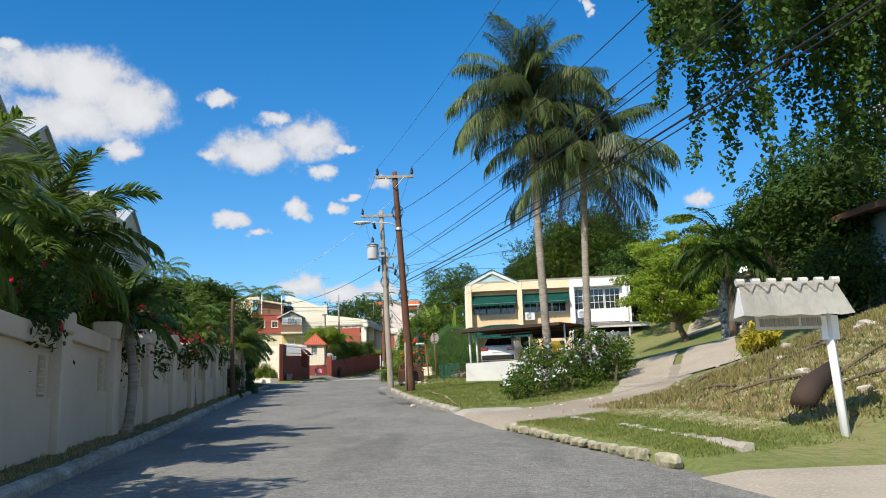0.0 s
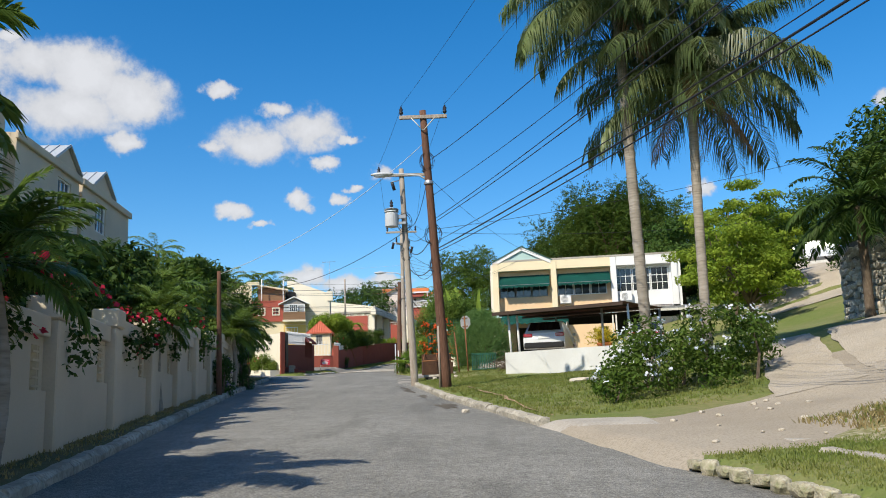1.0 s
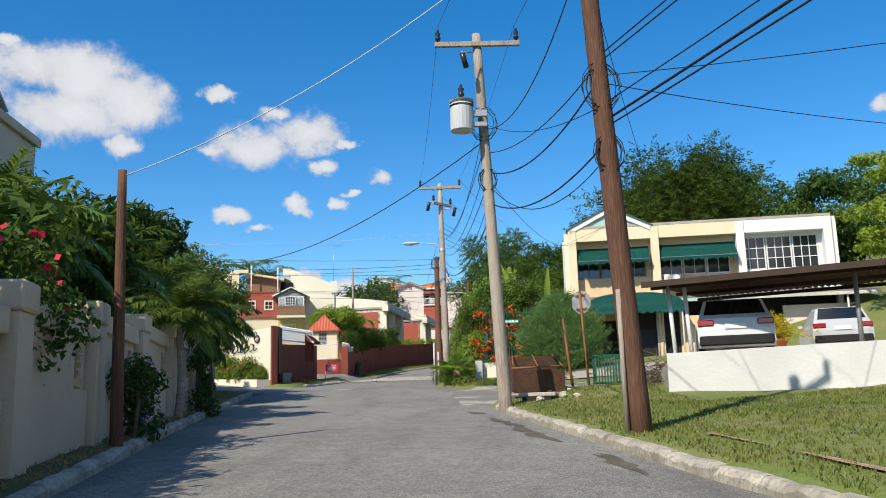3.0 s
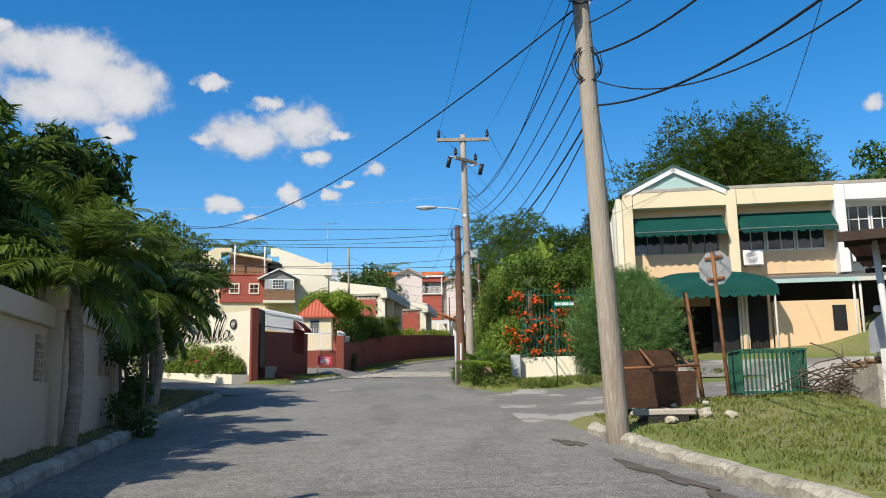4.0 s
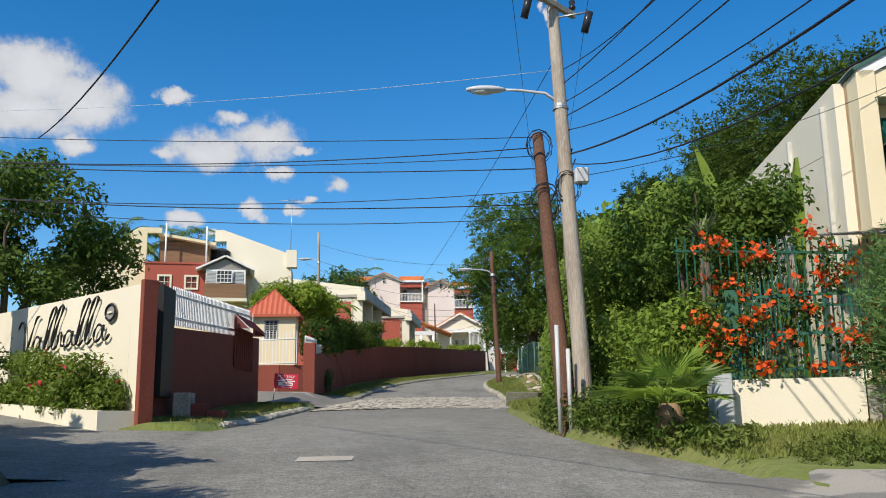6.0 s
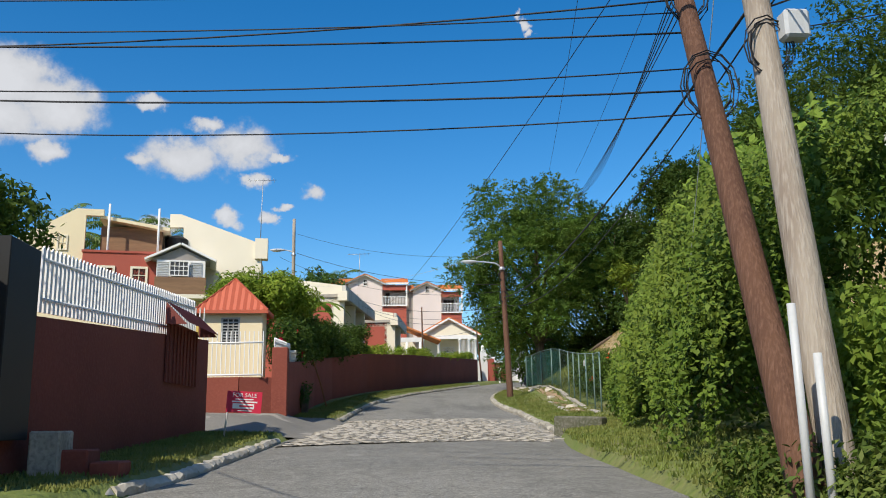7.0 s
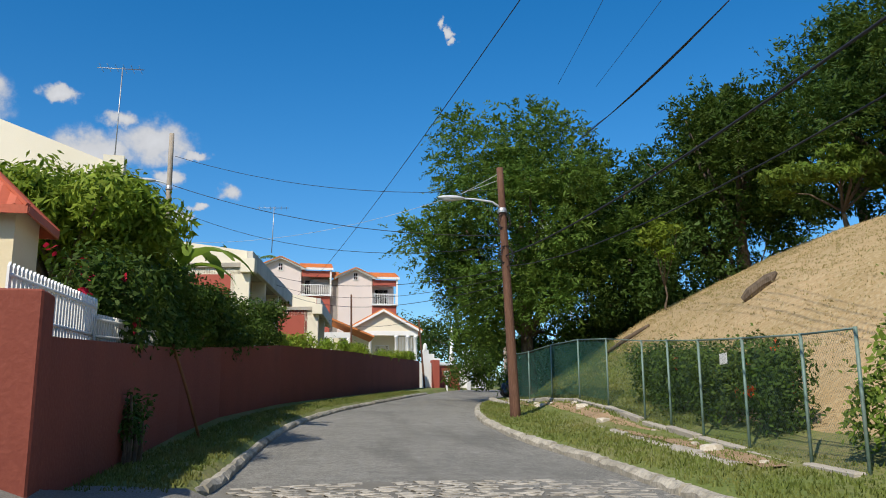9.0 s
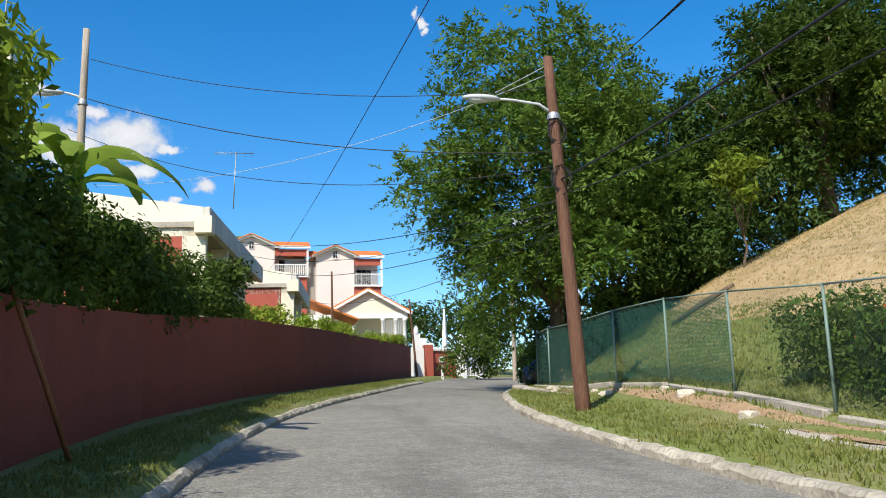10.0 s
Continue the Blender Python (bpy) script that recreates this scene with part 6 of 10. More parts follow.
tree(66, (-20.5, 77.5), (-20.0, 77.0, 9.9), (4.2, 4.0, 3.6), "loose grey-green tree behind the estate wall", L_MID_SUNLIT, 20000, 0.24, 0.4, 60, 0.95, 0.2, low=-0.8)
for k, y in enumerate((12.5, 16.6, 20.0, 25.0, 29.5, 34.5)):
    x = wall_line(y)
    rng = random.Random(70 + k)
    spots = [(x - 0.2 + rng.uniform(-0.4, 0.35), y + rng.uniform(-0.9, 0.9), land(x, y) + rng.uniform(1.2, 2.6), rng.uniform(0.22, 0.45)) for _ in range(10)]
    shrub(70 + k, "bougainvillea", "dark bougainvillea with crimson bracts spilling over the cream wall", "shrub", spots, L_DARK, 1500, 0.11, 0.6, 0.3, 1.0, L_PINK, 26 if k in (1, 2, 3) else 8, 0.11, stems=False)

for seed, y0, leaf, tall, flowers in ((78, 38.6, L_DARK, 1.1, L_PURPLE), (79, 47.0, L_DARK, 1.7, None)):
    rng = random.Random(seed)
    spots = []
    for i in range(16):
        y = y0 + rng.uniform(-0.7, 0.7)
        x = wall_line(y) + rng.uniform(0.2, 0.6)
        spots.append((x, y, land(x, y) + rng.uniform(0.15, tall), rng.uniform(0.18, 0.32)))
    shrub(seed, "wall_shrub", "dark shrub with small purple flowers against the cream wall" if flowers else "dark leafy shrub against the end of the cream wall", "shrub", spots, leaf, 2600, 0.1, 0.45, 0.2, 1.0, flowers, 26 if flowers else 0, 0.06)

rng = random.Random(77)
spots = [(-10.2 + rng.uniform(-0.05, 0.12), 84.2 + rng.uniform(-0.35, 0.35), land(-10.2, 84.2) + rng.uniform(0.3, 0.95), rng.uniform(0.1, 0.2)) for _ in range(12)]
shrub(77, "wall_shrub", "small dark shrub growing out of the red wall", "shrub", spots, L_DARK, 900, 0.09, 0.45, 0.2, 1.0)

# right side, near: bush with pale flowers, croton, vine-hung tree, dark palm
rng0 = random.Random(5)
spots = []
for i in range(34):
    x, y = 3.75 + rng0.uniform(-1.75, 1.75), 26.6 + rng0.uniform(-0.9, 0.9)
    h = 1.6 * max(0.4, 1 - ((x - 3.8) / 2.6) ** 2)
    spots.append((x, y, land(x, y) + rng0.uniform(0.2, 1.0) * h, rng0.uniform(0.3, 0.5)))
shrub(81, "flowering_bush", "green plumbago bush dotted with pale blue-white flowers", "bush", spots, L_MID, 9000, 0.11, 0.45, 0.1, 0.9, L_WHITEFLOWER, 170, 0.065)
spots = [(7.6 + rng0.uniform(-0.5, 0.5), 21.8 + rng0.uniform(-0.4, 0.4), land(7.6, 21.8) + rng0.uniform(0.2, 0.75), 0.28) for _ in range(8)]
shrub(82, "croton_bush", "yellow and green croton bush on the bank", "bush", spots, L_CROTON, 700, 0.3, 0.2, 0.2, 1.0)


def vine_tree():
    rng = np.random.default_rng(83)
    t = thing("vine_tree", "dark tree hung with long curtains of creeper", "tree")
    base = Vector((13.0, 21.0, land(13.0, 21.0)))
    vs, fs = bough_mesh(rng, base, base + Vector((-1.5, -0.5, 7.5)), [(6.2, 19.5, 13.5), (7.5, 22, 15), (9, 18, 14.5), (5.2, 21.5, 14.0), (10.5, 23, 15.5), (8.2, 16.5, 13.5), (11.5, 17.5, 15)], 0.42)
    raw("trunk", vs, fs, M_BARK, t, smooth=True)
    c, r = clumps(rng, (9.3, 20.0, 13.6), (4.6, 3.8, 2.2), 40, 1.0, -0.3)
    quads_object("crown", clump_leaves(rng, c, r, 14000, 0.2, 0.55, 0.3), L_DARK, t)
    pos, out = [], []
    for k in range(95):
        x, y = rng.uniform(5.2, 12.4), rng.uniform(16.8, 22.5)
        zt = 13.6 - 0.35 * abs(x - 8.5)
        n = int(rng.uniform(260, 520))
        ln = rng.uniform(2.2, 6.6) * (0.65 if x < 6.6 else 1)
        s = rng.uniform(0, 1, n)
        wob = np.stack([0.2 * np.sin(s * 5 + k), 0.2 * np.cos(s * 4 + k), 0 * s], 1)
        p = np.array([x, y, zt]) + np.stack([0 * s, 0 * s, -s * ln], 1) + wob + rng.normal(size=(n, 3)) * np.array([0.2, 0.2, 0.1]) * (1 - 0.5 * s)[:, None]
        pos.append(p)
        out.append(rng.normal(size=(n, 3)))
    quads_object("creeper", leaf_mesh(rng, np.concatenate(pos), np.concatenate(out), 0.14, 0.75, 0.9), L_DARK, t, "hanging curtains of small leaves")


vine_tree()
DARKPALM = [frond_mesh("dark_frond", 31, 2.4, 60, 90, 34, 0.5, 0.06, 0.4, L_DARK), frond_mesh("dark_frond", 32, 2.4, 15, 80, 34, 0.5, 0.06, 0.5, L_DARK), frond_mesh("dark_frond", 33, 2.1, -20, 50, 30, 0.5, 0.06, 0.7, L_DARK)]
palm(84, (10.9, 33.2), (10.9, 33.2, 7.3), "dark shaded palm beside the stone wall", DARKPALM, (9, 12, 10), 0.14, 0.12, None, bark=M_BARK, rings=8, boot=False, scale=1.15)
tree(85, (14.9, 57.2), (15.2, 57.0, 10.6), (4.0, 3.2, 3.9), "bright yellow-green tree in flat leafy tiers", L_BRIGHT, 14000, 0.24, 0.42, 62, 0.8, 0.2, 0.1, 0.32, -0.9)
tree(86, (14.0, 51.0), (13.3, 50.8, 8.2), (2.9, 2.6, 2.6), "yellow-green garden tree above the lawn", L_BRIGHT, 9500, 0.22, 0.42, 50, 0.75, 0.2, 0.1, 0.35, -0.9)
tree(93, (17.9, 61.5), (17.9, 61.5, 10.4), (2.6, 2.6, 3.4), "dark dense tree beside the upper drive", L_DARK, 14000, 0.26, 0.4, 46, 0.9, 0.2, low=-0.95)
tree(94, (14.6, 66.5), (14.6, 66.5, 11.0), (3.0, 2.6, 3.6), "dark dense tree behind the town houses", L_DARK, 12000, 0.28, 0.4, 46, 0.9, 0.2, low=-0.95)
tree(95, (27.0, 82.0), (27.0, 82.0, 15.6), (5.5, 4.0, 3.6), "leafy tree behind the upper gate", L_MID, 11000, 0.32, 0.4, 46, 1.1, 0.25, low=-0.9)
tree(96, (34.0, 84.0), (34.0, 84.0, 16.5), (5.0, 4.0, 3.8), "leafy tree behind the upper gate", L_DARK, 9000, 0.32, 0.4, 40, 1.1, 0.25, low=-0.9)
# added tree that covers and shades the bank, in place of its deep shade
tree(97, (13.9, 30.6), (13.9, 30.6, 8.4), (2.3, 2.3, 2.2), "dark dense tree added to shade the bank above the stone wall", L_DARK, 9000, 0.24, 0.42, 34, 0.85, 0.16, low=-0.9)
tree(87, (20.0, 44.0), (20.0, 44.0, 12.0), (4.2, 4.0, 4.2), "dark garden tree at the top of the lawn", L_DARK, 9000, 0.3, 0.42, 36, 1.2, 0.22)
tree(91, (24.0, 56.0), (24.0, 56.0, 10.5), (4.0, 3.6, 4.4), "dark garden tree behind the lawn", L_DARK, 14000, 0.26, 0.4, 50, 1.0, 0.2, low=-0.9)
tree(92, (27.5, 50.0), (27.5, 50.0, 11.0), (4.0, 3.6, 4.6), "dark garden tree behind the lawn", L_MID, 14000, 0.26, 0.4, 50, 1.0, 0.2, low=-0.9)
tree(88, (15.5, 40.5), (15.8, 40.5, 9.2), (2.6, 2.4, 2.2), "leafy garden tree beside the drive", L_MID, 6000, 0.26, 0.42, 26, 0.9, 0.16)
tree(89, (19.0, 30.0), (18.0, 29.0, 12.5), (4.5, 4.5, 4.0), "dark shade tree above the drive", L_DARK, 9000, 0.3, 0.42, 36, 1.3, 0.24)
tree(90, (16.0, 14.0), (15.5, 14.0, 8.5), (4.0, 4.0, 3.6), "dark shade tree on the bank", L_DARK, 8000, 0.3, 0.42, 34, 1.3, 0.24)

# hillside behind the town houses and along the road
HILL = [(14.5, 90.0, 17.0, 7.0, 5.2), (7.5, 96.0, 15.5, 3.2, 3.4), (20.0, 97.0, 18.0, 6.0, 5.2), (10.8, 107.0, 16.0, 4.2, 5.2),
        (15.5, 103.5, 18.6, 5.0, 5.0), (22.5, 88.0, 14.0, 3.5, 3.5), (16.5, 115.0, 17.0, 5.0, 5.5), (6.8, 110.0, 14.6, 3.4, 4.6), (10.0, 103.5, 16.2, 3.2, 4.2), (13.0, 97.0, 17.0, 3.8, 4.4), (13.5, 85.5, 16.2, 3.8, 4.4), (17.0, 91.0, 17.6, 4.5, 4.5), (10.0, 122.0, 15.5, 4.5, 5.0)]
for k, (x, y, zc, rr, rz) in enumerate(HILL):
    if k == 1:
        continue
    tree(100 + k, (x, y), (x, y, zc), (rr, rr, rz), "dense dark green hillside tree", L_DARK if k % 2 else L_MID, 46000 if rr > 5 else 34000, 0.26, 0.3, 62, 0.22 * rr + 0.3, 0.26, 0.25, 0.75, group="hillside trees", spray=14)
tree(120, (1.9, 107.0), (1.5, 106.2, 13.7), (5.5, 5.3, 5.7), "large feathery dark green tree leaning over the road", L_MID_SUNLIT, 105000, 0.23, 0.3, 120, 1.25, 0.34, 0.4, 0.8, -0.98, 14, spray=14)
tree(121, (5.6, 101.5), (5.5, 101.2, 12.4), (0.8, 0.8, 1.5), "young yellow-green tree on the dry slope", L_BRIGHT, 700, 0.28, 0.3, 12, 0.42, 0.04)
tree(122, (10.4, 97.3), (10.0, 97.0, 14.0), (2.7, 2.2, 0.75), "pale spreading tree on the dry slope", L_VINE, 4200, 0.26, 0.4, 18, 0.6, 0.09, 0.1, 0.4)
tree(123, (11.4, 105.6), (10.3, 105.2, 15.2), (2.2, 1.8, 0.9), "pale spreading tree beside the woods", L_VINE, 3000, 0.26, 0.4, 14, 0.55, 0.09, 0.1, 0.4)

# creeper over the right-hand bank: an inner mound whose shade is put into a darker leaf, hung with long bright strands,
# broad leaves along its top
def creeper_bank():
    rng = np.random.default_rng(130)
    t = thing("creeper_bank", "great mound of hanging yellow-green creeper on the bank", "creeper")

    def crest(y, lat):
        """Height of the mound's top: it swells towards the near end and rounds off at its far end and along its front."""
        lip = lat - 1.75 - 0.12 * (y - 74)
        h = 3.3 + 0.42 * max(lip, 0) + 0.05 * (80 - y) + 0.25 * math.sin(y * 1.1) + 0.2 * math.sin(y * 2.7 + lat)
        end = max(0.0, min(1.0, (82.0 - y) / 2.2)) ** 0.5
        front = max(0.0, min(1.0, (lip + 0.25) / 0.9)) ** 0.5
        return road_z(y) + 0.25 + h * end * front

    c, r = [], []
    while len(c) < 250:
        y, lat = rng.uniform(66.5, 81.3), rng.uniform(1.9, 6.0)
        x = right_x(y) + lat
        rr = rng.uniform(0.4, 0.7)
        g, top = land(x, y), crest(y, lat) - rr
        if top < g + 0.2:
            continue
        c.append((x, y, g + 0.2 + (top - g - 0.2) * rng.uniform(0, 1) ** 0.7))
        r.append(rr)
    quads_object("foliage", clump_leaves(rng, np.array(c), np.array(r), 58000, 0.14, 0.5, 0.6, 1.0), L_MID, t, "inner foliage in a darker leaf for the mound's shade")
    pos, out = [], []
    for k in range(300):
        y = rng.uniform(66.5, 81.5)
        lat = 1.75 + 0.12 * (y - 74) + 3.0 * rng.uniform(0, 1) ** 1.5
        x = right_x(y) + lat
        top = crest(y, lat) + rng.uniform(-0.25, 0.15)
        ln = min(rng.uniform(0.5, 2.7), top - land(x, y) - 0.1)
        if ln < 0.3:
            continue
        n = int(95 * ln) + 16
        s = rng.uniform(0, 1, n)
        w = 0.07 + 0.17 * (1 - s)
        bow = 0.45 * np.sin(s * 1.6)
        p = np.stack([x - bow + rng.normal(size=n) * w * 0.6, y + 0.1 * np.sin(s * 6 + k) + rng.normal(size=n) * w, top - s * ln + rng.normal(size=n) * 0.05], 1)
        pos.append(p)
        out.append(np.stack([-0.7 + 0 * s, -0.5 + 0 * s, 0.7 + 0 * s], 1))
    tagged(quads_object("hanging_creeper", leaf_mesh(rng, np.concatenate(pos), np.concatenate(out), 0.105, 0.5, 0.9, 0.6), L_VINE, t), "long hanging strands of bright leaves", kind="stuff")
    pos = []
    for k in range(420):
        y, lat = rng.uniform(67, 75), rng.uniform(2.0, 4.2)
        x = right_x(y) + lat
        pos.append((x - 0.1, y, crest(y, lat) + rng.uniform(-0.25, 0.2)))
    pos = np.array(pos)
    tagged(quads_object("broad_foliage", leaf_mesh(rng, pos, np.tile([-0.7, -0.5, 0.5], (len(pos), 1)), 0.26, 0.5, 0.6, 0.5), L_BANANA, t), "broad glossy yellow-green leaves", kind="stuff")

creeper_bank()
rng0 = random.Random(6)
spots = []
for i in range(60):
    y = rng0.uniform(61.0, 66.5)
    x = -2.95 + rng0.uniform(-0.6, 0.5) + 0.12 * (y - 61)
    spots.append((x, y, land(x, y) + rng0.uniform(0.2, 1.75), rng0.uniform(0.3, 0.5)))
shrub(131, "creeper_hedge", "tall creeper smothering the corner fence", "creeper", spots, L_VINE, 17000, 0.11, 0.5, 0.5, 1.0, stems=False)
spots = [(-1.15 + rng0.uniform(-1.0, 1.0), 63.6 + rng0.uniform(-0.8, 0.8), 7.7 + rng0.uniform(-0.5, 0.5), rng0.uniform(0.4, 0.6)) for _ in range(26)]
shrub(132, "garden_tree_hedge", "clipped dark green hedge tree behind the fence", "hedge", spots, L_MID_SUNLIT, 9000, 0.13, 0.45, 0.2)


def feathery_bush():
    """A rounded conifer-like bush: plumes that reach up and out from a low heart."""
    rng = np.random.default_rng(133)
    t = thing("feathery_bush", "rounded feathery grey-green casuarina bush", "bush")
    n = 5600
    cx, cy = 0.6, 58.9
    z0 = land(cx, cy)
    az, f, h = rng.uniform(0, 6.283, n), rng.uniform(0, 1, n) ** 0.45, rng.uniform(0, 1, n)
    lump = 1 + 0.14 * np.sin(3 * az + 1) * np.cos(5 * h) + 0.1 * np.sin(7 * az + 9 * h)
    girth = np.sin(np.pi * np.clip(0.2 + 0.77 * h, 0, 1)) ** 0.6 * lump
    base = np.stack([cx + 1.6 * f * girth * np.cos(az), cy + 1.1 * f * girth * np.sin(az), z0 + 0.05 + 2.75 * h + 0.1 * rng.normal(size=n)], 1)
    axis = np.stack([np.cos(az) * (0.9 - 0.5 * h), np.sin(az) * (0.9 - 0.5 * h), 0.35 + 0.9 * h], 1) + 0.3 * rng.normal(size=(n, 3))
    quads_object("foliage", spray_mesh(rng, base, axis, rng.uniform(0.28, 0.6, n), 20, 0.12, 0.14, 0.1, 0.55), L_FEATHER, t)
    for k in range(7):
        a = k * 0.9
        tube("stem", [(cx + 0.1 * math.cos(a), cy + 0.1 * math.sin(a), z0 - 0.1), (cx + 0.35 * math.cos(a), cy + 0.3 * math.sin(a), z0 + 0.9), (cx + 0.8 * math.cos(a), cy + 0.5 * math.sin(a), z0 + 2.0)], [0.05, 0.035, 0.012], M_BARK, t, 6)


feathery_bush()


def potted_palm(x, y, z):
    t = thing("potted_palm", "feathery potted palm in an orange clay pot on the forecourt", "plant", pose(x, y, z))
    tube("pot", [(0, 0, -0.1), (0, 0, 0.0), (0, 0, 0.5), (0, 0, 0.52), (0, 0, 0.6)], [0.24, 0.24, 0.34, 0.38, 0.38], M_TILE, t, 14, "orange clay pot")
    rng = np.random.default_rng(21)
    n = 46
    a, el = rng.uniform(0, 6.283, n), rng.uniform(0.5, 1.45, n)
    axis = np.stack([np.cos(a) * np.cos(el), np.sin(a) * np.cos(el), np.sin(el)], 1)
    base = np.tile([0, 0, 0.55], (n, 1)) + 0.05 * rng.normal(size=(n, 3))
    quads_object("foliage", spray_mesh(rng, base, axis, rng.uniform(0.9, 1.6, n), 34, 0.34, 0.1, 0.35), L_CROTON, t)


potted_palm(6.6, 52.5, 4.15)
rng0 = random.Random(7)
spots = []
for i in range(60):
    x = rng0.uniform(-3.0, 2.9)
    y = 57.5 - 0.2 * x * (x > 0) + rng0.uniform(-0.5, 0.5)
    spots.append((x, y, land(x, y) + rng0.uniform(0.0, 0.1), rng0.uniform(0.08, 0.2)))
shrub(134, "verge_weeds", "low weedy grass in front of the feathery bush", "weeds", spots, L_WEED, 5000, 0.09, 0.2, -0.6, 0.7, stems=False)

# left garden behind the long red wall
tree(140, (-12.1, 88.4), (-11.95, 88.2, 9.5), (2.1, 2.1, 0.65), "round glossy mango tree behind the red wall", L_MANGO, 26000, 0.2, 0.3, 70, 0.58, 0.18, 0.35, 0.9, -0.8)
for y0, y1, hh, n in ((84.2, 87.5, 1.5, 6000), (87.5, 93.5, 1.8, 14000), (93.5, 102.0, 1.55, 18000), (102.0, 133.0, 0.5, 9000)):
    spots = []
    for i in range(46):
        y = rng0.uniform(y0, y1)
        x = float(np.interp(y, [p[1] for p in RED_PATH], [p[0] for p in RED_PATH])) - rng0.uniform(0.0, 0.7)
        z = float(np.interp(y, [p[1] for p in RED_PATH], [p[2] + p[3] for p in RED_PATH]))
        spots.append((x, y, z + rng0.uniform(0.02, hh) * 0.8, rng0.uniform(0.3, 0.5) * (1.25 if hh > 1 else 0.8)))
    shrub(int(141 + y0), "hedge", "leafy hedge growing over the top of the red wall", "hedge", spots, L_MANGO if y0 == 102.0 else L_MID, n, 0.13, 0.45, 0.2, stems=False, flowers=L_PINK, nflower=14 if y0 == 84.2 else 0, fsize=0.12)


def banana():
    t = thing("banana_plant", "banana plant with broad torn yellow-green leaves", "plant")
    bx, by = -10.75, 92.6
    z = land(bx, by) + 0.0
    tube("stem", [(bx, by, z - 0.2), (bx, by, z + 1.4), (bx + 0.1, by - 0.1, z + 4.0)], [0.14, 0.11, 0.08], L_BANANA, t, 9)
    rng = random.Random(9)
    for k in range(11):
        az, el = k * 137.5 + rng.uniform(-15, 15), rng.uniform(15, 65)
        ln, wd = rng.uniform(1.5, 2.1), rng.uniform(0.4, 0.52)
        vs, fs = [], []
        p, a = Vector((0, 0, 0)), math.radians(el)
        for i in range(15):
            f = i / 14
            w = wd * 0.5 * math.sin(math.pi * min(0.98, 0.06 + f * 0.93)) ** 0.6
            tear = 0.75 if i % 4 == 3 else 1.0
            vs += [(p.x, w * tear, p.z - 0.16 * w), (p.x, 0, p.z), (p.x, -w * tear, p.z - 0.16 * w)]
            p = p + Vector((math.cos(a), 0, math.sin(a))) * ln / 14
            a -= math.radians(7.5)
        for i in range(14):
            fs += [(3 * i, 3 * i + 1, 3 * i + 4, 3 * i + 3), (3 * i + 1, 3 * i + 2, 3 * i + 5, 3 * i + 4)]
        lf = raw("leaf", vs, fs, L_BANANA, t, smooth=True)
        lf.matrix_world = Matrix.Translation((bx + 0.1, by - 0.1, z + 3.6 + rng.uniform(0, 0.5))) @ pose(0, 0, 0, 0, 0, az)


banana()


def fan_palm():
    t = thing("fan_palm", "young fan palm with stiff pleated leaves", "palm")
    bx, by = -3.7, 59.5
    z = land(bx, by)
    tube("stump", [(bx, by, z - 0.1), (bx, by, z + 0.3), (bx, by, z + 0.5)], [0.15, 0.2, 0.13], L_DEAD, t, 9)
    rng = random.Random(10)
    for k in range(13):
        vs, fs = [], []
        n, r = 26, rng.uniform(0.52, 0.7)
        st = rng.uniform(0.3, 0.55)
        for i in range(n + 1):
            w = math.radians(-100 + 200 * i / n)
            rr = r * (0.8 + 0.2 * math.cos(w)) * rng.uniform(0.93, 1.05)
            dw, o = math.radians(3.1), len(vs)
            for q, s, u in ((0.0, 0, 0.0), (0.55, -dw, -0.015), (1.0, 0, -0.09 * rng.uniform(0.4, 1.8)), (0.55, dw, 0.015)):
                vs.append((st + q * rr * math.cos(w + s), q * rr * math.sin(w + s), u + 0.05 * q * abs(math.sin(w))))
            fs.append((o, o + 1, o + 2, o + 3))
        v2, f2 = tube_mesh([(0, 0, 0), (st, 0, 0)], 0.015, 4)
        o = len(vs)
        vs += [tuple(v) for v in v2]
        fs += [tuple(i + o for i in f) for f in f2]
        lf = raw("fan", vs, fs, L_BANANA if k < 8 else L_PALM_LEFT, t)
        el = 62 if k < 3 else rng.uniform(-5, 45)
        lf.matrix_world = Matrix.Translation((bx, by, z + 0.48)) @ pose(0, 0, 0, 0, 0, k * 137.5) @ pose(0, 0, 0, 0, -el, 0)


fan_palm()
# planting under the estate sign, verge weeds and the fence shrub
d = (SIGN_B - SIGN_A).normalized()
nrm = Vector((d.y, -d.x, 0))
if nrm.y > 0:
    nrm = -nrm
rng0 = random.Random(8)
spots = []
for i in range(40):
    s = rng0.uniform(0.35, 6.8)
    p = SIGN_A + d * s + nrm * rng0.uniform(0.15, 0.7)
    spots.append((p.x, p.y, 4.5 + 0.05 * s + rng0.uniform(0.0, 1.0) * (0.9 if s > 0.9 else 0.5), rng0.uniform(0.26, 0.4)))
shrub(150, "planter_shrub", "straggly shrub with a few red flowers under the estate sign", "shrub", spots, L_VINE, 11000, 0.1, 0.5, 0.1, 1.0, L_PINK, 12, 0.1, stems=False)
for seed, n, leaf, tall in ((151, 46, L_MID, 0.5), (153, 60, L_WEED, 0.3)):
    spots = []
    for i in range(n):
        y = rng0.uniform(58.2, 64.5)
        x = right_x(y) + abs(rng0.gauss(0.1, 0.5)) + 0.1
        spots.append((x, y, land(x, y) + rng0.uniform(0.0, tall), rng0.uniform(0.12, 0.32)))
    shrub(seed, "verge_weeds", "rank green weeds round the pole foot" if seed == 151 else "pale straggly weeds along the corner verge", "weeds", spots, leaf, 6500, 0.1, 0.35, -0.2, 1.0, stems=False)
spots = []
